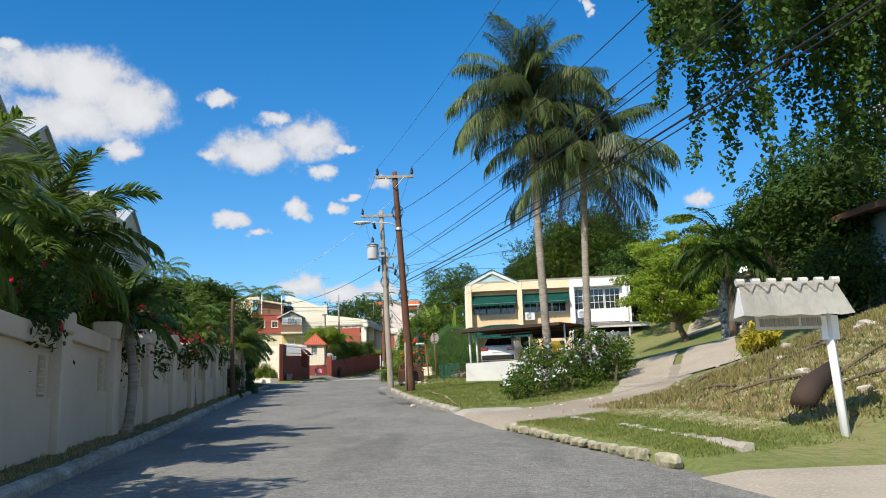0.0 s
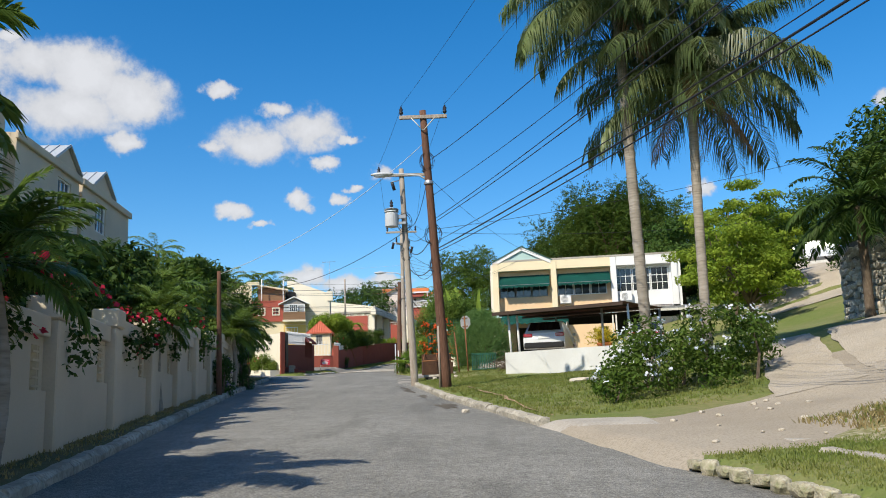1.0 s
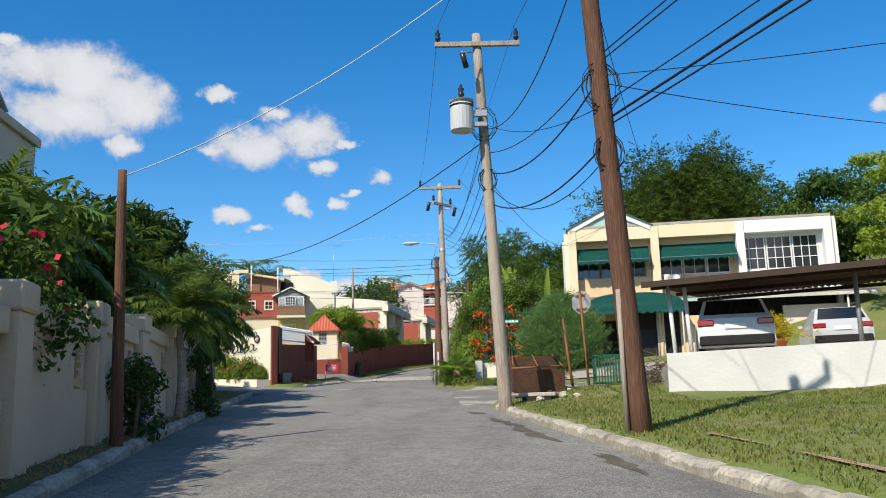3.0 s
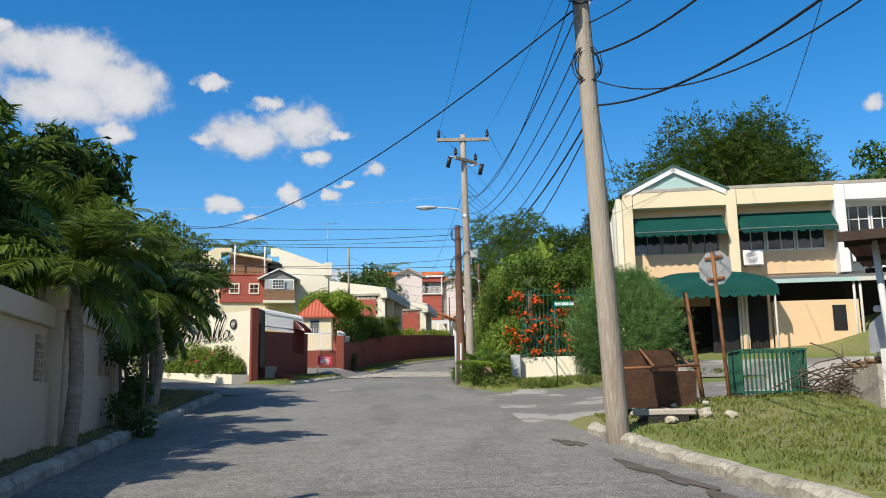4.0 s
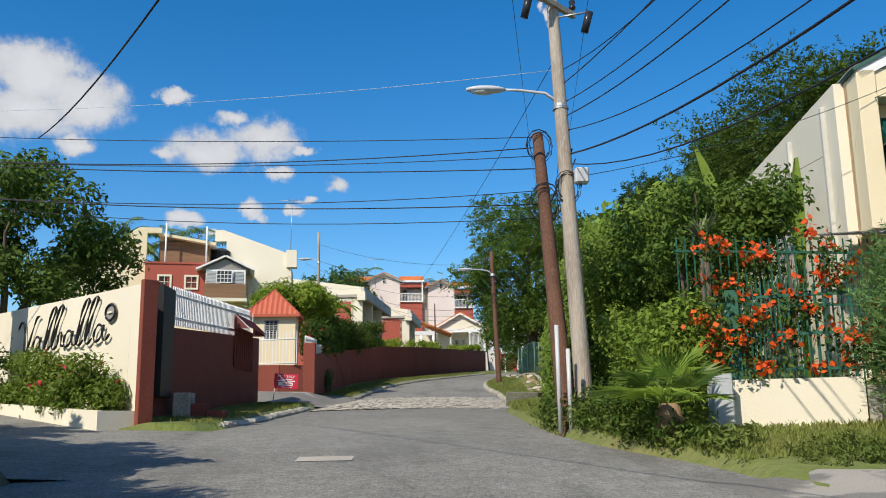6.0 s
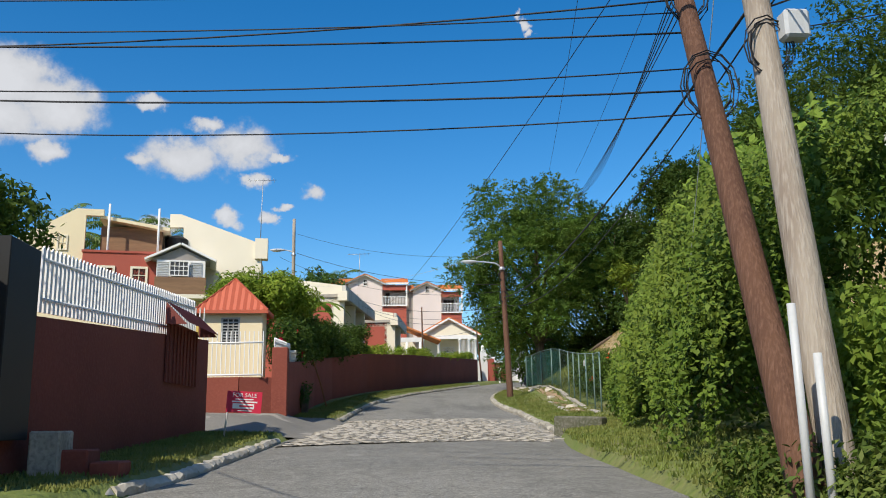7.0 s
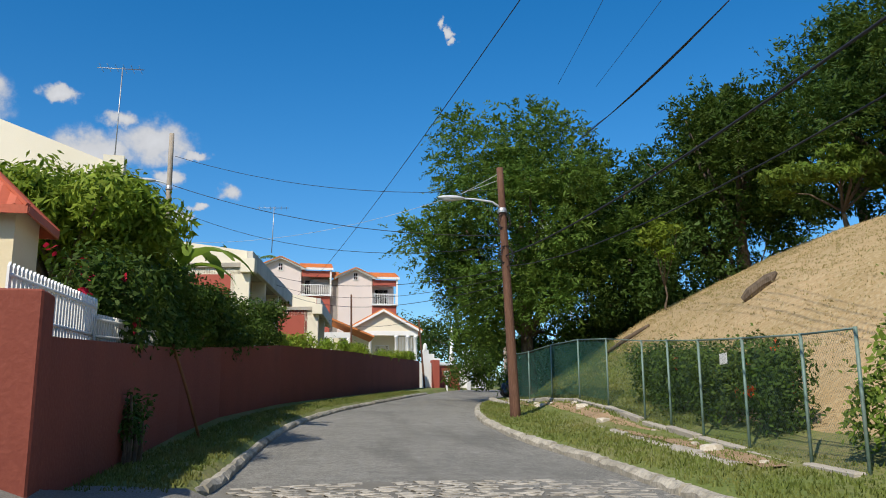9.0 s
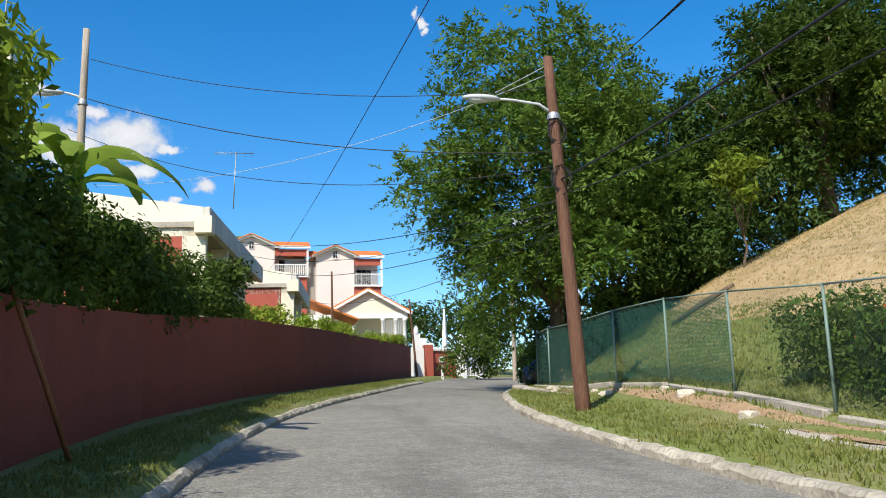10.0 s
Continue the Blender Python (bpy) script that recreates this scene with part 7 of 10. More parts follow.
for i in range(120):
    y = rng0.uniform(84.0, 91.4)
    x = -0.85 + 0.114 * (y - 86) + rng0.uniform(0.45, 1.1)
    spots.append((x, y, land(x, y) + rng0.uniform(0.2, 1.15), rng0.uniform(0.25, 0.42)))
shrub(152, "hibiscus_bush", "dark hibiscus hedge bush with orange-red flowers behind the fence", "bush", spots, L_MID, 24000, 0.09, 0.5, 0.1, 1.0, L_ORANGE, 9, 0.14, stems=True)

# trees along the side street beyond the estate wall
for k, (x, y, zc, rr) in enumerate(((-23.0, 66.5, 7.6, 2.4), (-27.0, 69.5, 8.2, 2.8), (-31.5, 72.5, 9.0, 3.2), (-37.0, 78.0, 10.0, 4.0), (-24.5, 61.0, 7.0, 2.6))):
    tree(160 + k, (x, y), (x, y, zc), (rr, rr, rr * 0.9), "leafy garden tree along the side street", L_MID if k % 2 else L_DARK, 7000, 0.3, 0.4, 34, 0.8, 0.16, 0.2, 0.8, -0.9, group="side street trees")

# far woods
FAR = [(-30, 118, 18, 4), (-24, 126, 17, 4), (-40, 105, 15, 5), (-14, 150, 22, 5), (-3, 170, 22, 6), (12, 165, 17, 7), (24, 150, 16, 7), (20, 135, 15, 6), (32, 132, 18, 7), (38, 160, 20, 9), (6, 190, 20, 8), (-20, 170, 23, 6), (-34, 150, 20, 7)]
for k, (x, y, zt, rr) in enumerate(FAR):
    z0 = land(x, y)
    tree(170 + k, (x, y), (x, y, (z0 + zt) / 2 + 1.0), (rr, rr, max(2.0, (zt - z0) / 2)), "distant dark green tree beyond the houses", L_DARK, 4000, 0.55, 0.4, 34, 0.3 * rr, 0.25, 0.1, 0.8, group="distant trees")
COCO = [frond_mesh("coco_frond", 41, 3.6, 50, 90, 26, 0.8, 0.09, 0.5, L_PALM_LEFT), frond_mesh("coco_frond", 42, 3.6, 10, 80, 26, 0.8, 0.09, 0.7, L_PALM_LEFT)]
for k, (x, y, zt) in enumerate([(-27.5, 112, 18.6), (-24.2, 114, 18.8), (-22.0, 113, 18.0), (-29.5, 116, 18.2), (-33.5, 104, 21.0), (-12.5, 172, 25.6), (-4.0, 178, 25.0)]):
    palm(190 + k, (x, y), (x, y, zt - 1.5), "distant tall palm rising over the roofs", COCO, (8, 10), 0.2, 0.15, None, "distant palms", rings=6, boot=False)
palm(197, (-25.2, 85.0), (-25.2, 85.0, 14.4), "tall palm rising behind the estate wall", COCO, (8, 10), 0.2, 0.15, None, "distant palms", rings=6, boot=False, scale=0.75)
# broad upright banana leaves and a spiky yucca behind the corner fence
def corner_plants():
    t = thing("banana_plant", "banana plant with two tall pale furled leaves", "plant")
    for k, (x, y, z0, z1) in enumerate(((-0.9, 64.2, 6.9, 9.35), (0.7, 64.6, 6.9, 9.3))):
        vs, fs = [], []
        for i in range(9):
            f = i / 8
            w = 0.14 * math.sin(math.pi * min(0.97, 0.1 + 0.88 * f)) ** 0.7
            z = z0 + (z1 - z0) * f
            lean = (-0.5 if k == 0 else 0.1) * f * f
            vs += [(x + lean - w, y, z), (x + lean, y + 0.05, z), (x + lean + w, y - 0.05, z)]
        for i in range(8):
            fs += [(3 * i, 3 * i + 1, 3 * i + 4, 3 * i + 3), (3 * i + 1, 3 * i + 2, 3 * i + 5, 3 * i + 4)]
        raw("leaf", vs, fs, L_BANANA, t, smooth=True)
        tube("stem", [(x, y, land(x, y) - 0.1), (x, y, z0 + 0.3)], [0.1, 0.05], L_BANANA, t, 8)
    u = thing("yucca", "spiky grey-green yucca on a tall stem", "plant")
    bx, by = -2.0, 62.6
    z = land(bx, by)
    tube("stem", [(bx, by, z - 0.1), (bx + 0.05, by, z + 2.9)], [0.12, 0.08], M_BARK, u, 8)
    rng = random.Random(44)
    for k in range(46):
        az, el = rng.uniform(0, 6.283), math.radians(rng.uniform(-15, 85))
        d = Vector((math.cos(az) * math.cos(el), math.sin(az) * math.cos(el), math.sin(el)))
        s = Vector((-math.sin(az), math.cos(az), 0)) * 0.022
        p0 = Vector((bx + 0.05, by, z + 2.8 + rng.uniform(0, 0.25)))
        ln = rng.uniform(0.5, 0.75)
        vs = [p0 - s, p0 + s, p0 + d * ln * 0.6 + s, p0 + d * ln + Vector((0, 0, -0.08)), p0 + d * ln * 0.6 - s]
        raw("leaf", vs, [(0, 1, 2, 4), (4, 2, 3)], L_YUCCA, u)


L_YUCCA = leafy("yucca blade", (0.2, 0.24, 0.13), (0.3, 0.3, 0.17), trans=0.2)
corner_plants()

# ---- utility poles and cables ----


def cable(a, b, sag, r=0.014, label="black overhead service cable", mat=None, n=18):
    pts = [Vector(a).lerp(Vector(b), i / n) - Vector((0, 0, 4 * sag * (i / n) * (1 - i / n))) for i in range(n + 1)]
    vs, fs = tube_mesh(pts, 0.78 * r, 5)
    return tagged(raw("overhead_cable", vs, fs, mat or M_CABLE, smooth=True), label, "cable", "overhead cables")


def insulator(parent, x, y, z, s=1.0):
    tube("insulator", [(x, y, z), (x, y, z + 0.05 * s), (x, y, z + 0.06 * s), (x, y, z + 0.12 * s), (x, y, z + 0.14 * s), (x, y, z + 0.24 * s), (x, y, z + 0.25 * s), (x, y, z + 0.33 * s)], [0.02, 0.02, 0.06 * s, 0.075 * s, 0.05 * s, 0.07 * s, 0.04 * s, 0.03 * s], M_PORCELAIN, parent, 10)


def pole(base, top, r, mat, label, arm=None, arm2=None, lamp=None, conduit=False, brace=True):
    """arm: half length and drop below the top of a crossarm across the road; lamp: reach, height, drop."""
    t = thing("utility_pole", label, "utility pole", group="utility poles")
    z = land(*base)
    b, tp = Vector((base[0], base[1], z - 0.5)), Vector(top)
    n = 10
    tube("shaft", [b.lerp(tp, i / n) for i in range(n + 1)], [r * (1 - 0.35 * i / n) for i in range(n + 1)], mat, t, 14)

    def at(h):
        f = (h - b.z) / (tp.z - b.z)
        return b.lerp(tp, f)

    across = Vector((0.99, 0.12, 0))
    turn = math.degrees(math.atan2(across.y, across.x))
    for k, spec in enumerate((arm, arm2)):
        if not spec:
            continue
        half, drop, skew = spec
        p = at(tp.z - drop)
        m = pose(p.x, p.y, p.z, 0, 0, turn + skew)
        a = part("crossarm", box(bmesh.new(), -half, half, -0.16, -0.06, -0.06, 0.06, bevel=0.008), M_GREYPOLE, t)
        a.matrix_world = m
        for s in (-0.92, 0.92):
            q = m @ Vector((s * half, -0.11, 0.06))
            insulator(t, q.x, q.y, q.z)
        if brace:
            for s in (-1, 1):
                q0, q1 = m @ Vector((s * half * 0.5, -0.17, -0.04)), m @ Vector((0, -0.17, -0.5))
                tube("brace", [q0, q1], 0.018, M_WHITE_DIRTY, t, 5)
    if lamp:
        reach, h, up = lamp
        p = at(h)
        pts = [p, p + Vector((-0.25 * reach, 0, 0.1 + up)), p + Vector((-0.7 * reach, 0, 0.16 + up)), p + Vector((-reach, 0, 0.17 + up))]
        br = tube("lamp_arm", pts, [0.035, 0.03, 0.028, 0.025], M_LAMPGREY, t, 8)
        e = pts[-1]
        bm = bmesh.new()
        r2 = bmesh.ops.create_uvsphere(bm, u_segments=14, v_segments=8, radius=1.0)
        bmesh.ops.transform(bm, matrix=Matrix.Translation(e + Vector((-0.3, 0, 0.0))) @ Matrix.Diagonal((0.4, 0.13, 0.075, 1)), verts=r2["verts"])
        hd = part("lamp_head", bm, M_LAMPGREY, t, "grey street lamp head", smooth=True)
        bm = bmesh.new()
        r2 = bmesh.ops.create_uvsphere(bm, u_segments=12, v_segments=6, radius=1.0)
        bmesh.ops.transform(bm, matrix=Matrix.Translation(e + Vector((-0.36, 0, -0.045))) @ Matrix.Diagonal((0.24, 0.1, 0.06, 1)), verts=r2["verts"])
        part("lamp_lens", bm, M_LENS, hd, smooth=True)
        part("bracket_band", tube_bm(p.x, p.y, p.z - 0.12, p.z + 0.12, r * 0.95), M_STEEL, t)
    if conduit:
        for s, hh in ((-0.2, 1.7), (-0.02, 1.3)):
            tube("conduit", [(base[0] + s, base[1] - 0.2, z - 0.1), (base[0] + s, base[1] - 0.17, z + hh)], 0.036, M_LAMPGREY, t, 8)
    # cable clamps and coils where the service lines meet the pole
    return t, at


M_LENS = glassy("lamp lens", (0.6, 0.6, 0.58), 0.2)
M_PALECABLE = material("pale cable", (0.5, 0.52, 0.54), None, scale=3, fine=10, rough=0.6, bump=0.0, amount=0.2)


def coil(at, r, turns, seed):
    """A loose coil of spare line hung on a pole."""
    rng = random.Random(seed)
    pts = []
    for i in range(turns * 12):
        a = i * math.pi / 6
        rr = r * (1 + 0.15 * math.sin(i * 0.37 + seed))
        pts.append((at[0] + rr * math.cos(a), at[1] - 0.12 + 0.01 * (i % 5), at[2] + 1.3 * rr * math.sin(a)))
    vs, fs = tube_mesh(pts, 0.009, 4)
    tagged(raw("cable_coil", vs, fs, M_CABLE), "loose coil of spare black cable on the pole", "cable coil", "cable coils")


p1, at1 = pole((-1.39, 36.48), (-1.95, 36.2, 11.68), 0.175, M_WOODPOLE, "tall dark creosoted pole with crossarm and street lamp", (0.8, 0.25, -8), None, (1.25, 9.25, 0.1))
p2, at2 = pole((-2.73, 44.48), (-3.12, 44.45, 11.95), 0.165, M_GREYPOLE, "silvery wooden pole carrying a transformer", (1.05, 0.3, -6), None, None, False, False)
p3, at3 = pole((-4.05, 63.0), (-4.15, 64.3, 13.35), 0.165, M_GREYPOLE, "silvery wooden pole with two crossarms and a street lamp", (1.0, 0.22, -8), (0.6, 1.05, 38), (1.15, 10.15, 0.12), False, False)
p3b, at3b = pole((-4.4, 62.75), (-4.4, 65.0, 9.9), 0.17, M_WOODPOLE, "short leaning brown pole tangled with cables", None, None, None, True)
p4, at4 = pole((-1.9, 94.87), (-2.12, 95.3, 13.25), 0.15, M_WOODPOLE, "brown wooden pole with a street lamp over the bend", None, None, (1.2, 12.0, 0.1))
pL, atL = pole((-8.85, 36.8), (-8.92, 36.8, 6.5), 0.1, M_WOODPOLE, "slim dark service pole on the verge")
p5, at5 = pole((-12.0, 100.0), (-12.05, 100.0, 15.4), 0.12, M_GREYPOLE, "grey service pole behind the garden trees", None, None, (0.5, 13.6, 0.0))
p6, at6 = pole((4.9, 123.0), (4.9, 123.0, 15.0), 0.13, M_GREYPOLE, "far grey service pole by the road")
p7, at7 = pole((-3.6, 133.5), (-3.7, 133.5, 15.4), 0.09, M_WOODPOLE, "far slim brown service pole")
p8, at8 = pole((1.55, 133.0), (1.1, 133.0, 13.6), 0.08, M_WOODPOLE, "far leaning brown service pole beside the wall end")
p0, at0 = pole((9.0, -6.0), (9.0, -6.0, 12.4), 0.17, M_WOODPOLE, "dark wooden pole at the side road", (0.8, 0.25, -8))
p9, at9 = pole((13.25, 135.0), (13.1, 135.0, 16.6), 0.09, M_WHITE_DIRTY, "pale slim pole among the hillside trees")


def transformer():
    t = thing("transformer", "white cylindrical pole transformer with a bushing", "transformer")
    x, y, z = -3.55, 44.1, 9.35
    part("tank", tube_bm(x, y, z, z + 0.75, 0.28, 20), M_LAMPGREY, t)
    part("lid", tube_bm(x, y, z + 0.7, z + 0.82, 0.3, 20), M_LAMPGREY, t)
    insulator(t, x, y, z + 0.8, 1.1)
    part("bracket", box(bmesh.new(), x + 0.2, x + 0.6, y - 0.06, y + 0.06, z + 0.35, z + 0.5), M_STEEL, t)
    part("bracket", box(bmesh.new(), x + 0.2, x + 0.6, y - 0.06, y + 0.06, z + 0.1, z + 0.2), M_STEEL, t)
    f = thing("fuse_cutout", "dark fuse cutout hung from the pole", "fuse", None)
    tube("body", [(x + 0.15, y - 0.1, z + 1.55), (x + 0.05, y - 0.2, z + 1.9)], 0.07, M_PORCELAIN, f, 10)
    tube("strap", [(x + 0.05, y - 0.2, z + 1.9), (x + 0.35, y, z + 2.0)], 0.02, M_STEEL, f, 6)


transformer()
for k, (x, z, s) in enumerate(((-4.75, 12.0, 1.0), (-3.55, 11.7, 1.0))):
    f = thing("fuse_cutout", "dark fuse cutout hung from the crossarm", "fuse")
    tube("body", [(x, 64.0, z), (x + 0.1, 63.9, z + 0.4)], 0.08, M_PORCELAIN, f, 10)
    tube("strap", [(x + 0.1, 63.9, z + 0.4), (-4.14, 64.1, z + 0.35)], 0.02, M_STEEL, f, 6)
m = thing("meter_box", "pale service box strapped to the pole", "box")
part("body", box(bmesh.new(), -3.98, -3.72, 63.4, 63.6, 8.45, 8.75, bevel=0.03), M_LAMPGREY, m)
for p, r, k in ((at1(9.9), 0.22, 1), (at1(7.4), 0.26, 2), (at1(6.4), 0.2, 3), (at2(9.6), 0.3, 4), (at2(8.2), 0.2, 5), (at3b(9.6), 0.24, 6), (at3b(8.3), 0.28, 7), (at3(8.4), 0.22, 8), (at4(10.6), 0.2, 9), (at4(11.6), 0.18, 10)):
    coil(p, r, 4, k)

# high lines
for s in (-0.72, 0.72):
    a0, a1, a2 = Vector((9.0 + s, -6.1, 12.5)), Vector((-1.93 + s, 36.05, 11.85)), Vector((-3.12 + s * 1.3, 44.1, 12.05))
    cable(a0, a1, 0.9, 0.007, "thin bare high line", n=14)
    cable(a1, a2, 0.1, 0.007, "thin bare high line", n=10)
    cable(a2, (-4.14 + s * 1.25, 64.1, 13.5), 0.35, 0.007, "thin bare high line", n=10)
    cable((-4.14 + s * 1.25, 64.1, 13.5), (2.0 + s, 100.0, 18.0), 0.3, 0.009, "thin bare high line", n=10)
# bundles from pole to pole
for k, (z1, z0, r, sg) in enumerate(((8.75, 8.2, 0.011, 0.9), (7.95, 7.4, 0.014, 0.5), (7.85, 7.2, 0.014, 0.55), (7.2, 6.6, 0.012, 0.6), (6.95, 6.0, 0.024, 0.4), (6.85, 5.95, 0.016, 0.5), (9.95, 9.4, 0.014, 1.2))):
    a = at1(z1)
    cable((9.0 - 0.15 * (k % 3), -6.0, z0), (a.x + 0.12, a.y - 0.1, z1), sg, r)
for z1, z2, r, sg in ((7.9, 8.9, 0.014, 0.35), (7.7, 8.4, 0.02, 0.5), (6.7, 7.6, 0.02, 0.45), (6.5, 8.0, 0.012, 0.7), (9.9, 9.5, 0.014, 0.8), (7.2, 9.6, 0.01, 0.3)):
    a, b = at1(z1), at2(z2)
    cable((a.x + 0.1, a.y, z1), (b.x + 0.1, b.y, z2), sg, r)
for z1, z2, r, sg in ((9.4, 10.6, 0.014, 0.6), (8.9, 10.2, 0.012, 0.8), (8.4, 9.9, 0.014, 0.7), (8.0, 9.6, 0.012, 1.0), (7.6, 9.1, 0.021, 0.8), (7.5, 8.9, 0.014, 1.2), (9.9, 10.9, 0.012, 1.1)):
    a, b = at2(z1), at3(z2)
    cable((a.x + 0.1, a.y, z1), (b.x + 0.1, b.y, z2), sg, r)
b = at4(10.6)
cable(at3(9.2) + Vector((0.15, 0, 0)), b, 0.7, 0.024, "thick black overhead bundle")
cable(at3(9.0) + Vector((0.2, 0, 0)), at4(10.3), 1.1, 0.014)
for k in range(5):
    cable(at3(10.4 + 0.25 * k) + Vector((0.1, 0, 0)), (2.6 + 0.45 * k, 103.0 + 0.6 * k, 16.6 + 0.45 * k), 0.5 + 0.12 * k, 0.011 + 0.003 * (k % 2))
cable(at3(11.2), (-8.5, 140.0, 15.5), 1.2, 0.01, "thin line to the far houses")
# lines over the road to the left
cable(at2(9.2), (-15.2, 66.8, 10.4), 1.0, 0.018)
cable(at1(10.6), atL(6.4), 0.5, 0.012, "pale service line with a splice", M_PALECABLE)
for k, (z, ex, ey, ez, sg) in enumerate(((9.85, -27, 70, 11.0, 0.35), (9.6, -25, 71, 10.6, 0.5), (9.4, -26, 68, 9.9, 0.5), (9.1, -24, 69, 9.8, 0.3), (8.6, -24, 67, 8.9, 0.6), (8.3, -23, 68, 8.9, 0.4), (8.0, -22, 70, 9.2, 0.5))):
    cable(at3b(z), (ex, ey, ez + 1.1), sg, 0.011 + 0.004 * (k % 2))
cable(at3(10.9), (-25, 71, 12.6), 0.4, 0.006, "pale thin line over the road", M_PALECABLE)
for k, (z, ex, ey, ez, sg) in enumerate(((12.6, -11.9, 99.9, 14.6, 0.5), (11.2, -11.9, 99.9, 13.6, 0.45), (10.9, -13.2, 104, 14.2, 0.9), (10.2, -9.6, 117, 13.9, 0.6), (10.0, -9.3, 118, 13.6, 0.75), (9.8, -8.6, 124, 14.0, 0.8), (9.6, -5.8, 135, 14.0, 0.9))):
    cable(at4(z), (ex, ey, ez), sg, 0.011 + 0.003 * (k % 2))
cable(at4(13.1), at4(12.2) + Vector((-1.2, 0, 0.2)), 0.0, 0.008, "thin steel lamp bracket stay", M_PALECABLE)
cable(at4(12.9), (-12.4, 104.0, 12.6), 0.6, 0.008, "pale thin line over the road", M_PALECABLE)
cable(at4(10.5), at6(12.5), 0.6, 0.014)
cable(at4(10.1), at6(12.0), 0.9, 0.014)
# wires to the town houses and across the lawn
cable(at1(9.4), (6.2, 63.0, 11.0), 0.9, 0.009)
cable(at1(7.5), (14.0, 47.0, 9.8), 0.3, 0.01)
cable(at1(7.6), (20.0, 40.0, 12.5), 0.5, 0.01)
cable(at2(8.3), (2.0, 63.6, 10.2), 0.7, 0.009)
cable(at3(8.6), (3.4, 63.4, 10.9), 0.3, 0.009)
cable((3.5, 63.4, 10.9), (1.0, 66.0, 9.2), 0.2, 0.007)
# stay wire down to the lawn behind the first pole, with its guard pipe
cable(at3(11.0), (-2.9, 70.5, 4.7), 0.0, 0.008, "grey steel stay wire on the pole", M_PALECABLE, 4)
tube_ob = tube("pole_guard", [(-1.62, 36.35, 2.3), (-1.64, 36.3, 4.4)], 0.035, M_GREYPOLE, None, 8)
tagged(tube_ob, "thin grey guard pipe against the pole", "pipe")

# ---- estate entrance details ----


def text_mesh(body, size, depth, mat, parent, m, name="lettering", shear=0.0, space=1.0):
    cu = bpy.data.curves.new(name, "FONT")
    cu.body, cu.size, cu.extrude, cu.shear, cu.space_character = body, size, depth, shear, space
    cu.align_x, cu.align_y = "CENTER", "CENTER"
    ob = new(name, cu)
    bpy.context.view_layer.update()
    me = bpy.data.meshes.new_from_object(ob)
    bpy.data.objects.remove(ob)
    me.materials.clear()
    me.materials.append(mat)
    lt = new(name, me)
    lt.parent = parent
    lt.matrix_basis = m
    return lt


# the script name and round emblem stand proud of the estate wall; in the wall's own frame x runs off to the left of the reader


def script_name():
    """Looped script letters bent from flat black bar: V a l h a l l a."""
    def loop(x, h, lean=0.22):
        return [(x, 0.05), (x + 0.1 + lean * 0.3, h * 0.55), (x + 0.2 + lean * 0.6, h * 0.95), (x + 0.12 + lean * 0.6, h), (x + 0.03 + lean * 0.35, h * 0.7), (x + 0.0, 0.12), (x + 0.07, 0.0), (x + 0.2, 0.1)]

    def bowl(x):
        return [(x + 0.26, 0.3), (x + 0.14, 0.36), (x + 0.02, 0.2), (x + 0.05, 0.02), (x + 0.2, 0.08), (x + 0.29, 0.32), (x + 0.27, 0.08), (x + 0.36, 0.02), (x + 0.45, 0.12)]

    strokes = [[(-0.16, 0.62), (-0.06, 0.78), (0.06, 0.72), (0.1, 0.4), (0.14, 0.0), (0.3, 0.3), (0.5, 0.78), (0.62, 0.84)], bowl(0.42), loop(0.86, 0.95),
               loop(1.1, 0.95) + [(1.32, 0.3), (1.42, 0.34), (1.42, 0.08), (1.52, 0.05)], bowl(1.5), loop(1.92, 0.95), loop(2.18, 0.95), bowl(2.42)]
    k = 0
    for st in strokes:
        pts = []
        for i in range(len(st) - 1):
            p0, p1, p2, p3 = [st[max(0, min(len(st) - 1, i + d))] for d in (-1, 0, 1, 2)]
            for j in range(5):
                u = j / 5
                pts.append(tuple(0.5 * (2 * b + (c - a) * u + (2 * a - 5 * b + 4 * c - d) * u * u + (3 * b - a - 3 * c + d) * u ** 3) for a, b, c, d in zip(p0, p1, p2, p3)))
        pts.append(st[-1])
        q = [Vector((5.95 - 1.66 * x, 0.07, 1.52 + 0.98 * z)) for x, z in pts]
        vs, fs = tube_mesh(q, [0.012 + 0.017 * abs(math.sin(i * 0.45)) for i in range(len(q))], 6)
        raw("letter", vs, fs, M_BLACK, SIGN_WALL, "black script letter of the word Valhalla", True)
        k += 1
    ring = [Vector((1.2 + 0.22 * math.cos(a), 0.06, 2.08 + 0.16 * math.sin(a))) for a in [i * math.pi / 12 for i in range(25)]]
    vs, fs = tube_mesh(ring, 0.025, 6)
    raw("emblem_ring", vs, fs, M_BLACK, SIGN_WALL, "round black emblem")
    part("emblem_disc", tube_flat(1.2, 0.03, 2.08, 0.2), M_WOODTRIM, SIGN_WALL)
    part("emblem_swirl", boxed(1.1, 1.3, 0.05, 0.08, 2.06, 2.1, m=None), M_SIGNWALL, SIGN_WALL)


def tube_flat(x, y, z, r):
    bm = bmesh.new()
    v, f = tube_mesh([(x, y - 0.02, z), (x, y + 0.02, z)], r, 20)
    vv = [bm.verts.new(p) for p in v]
    for q in f:
        bm.faces.new([vv[i] for i in q])
    return bm


script_name()


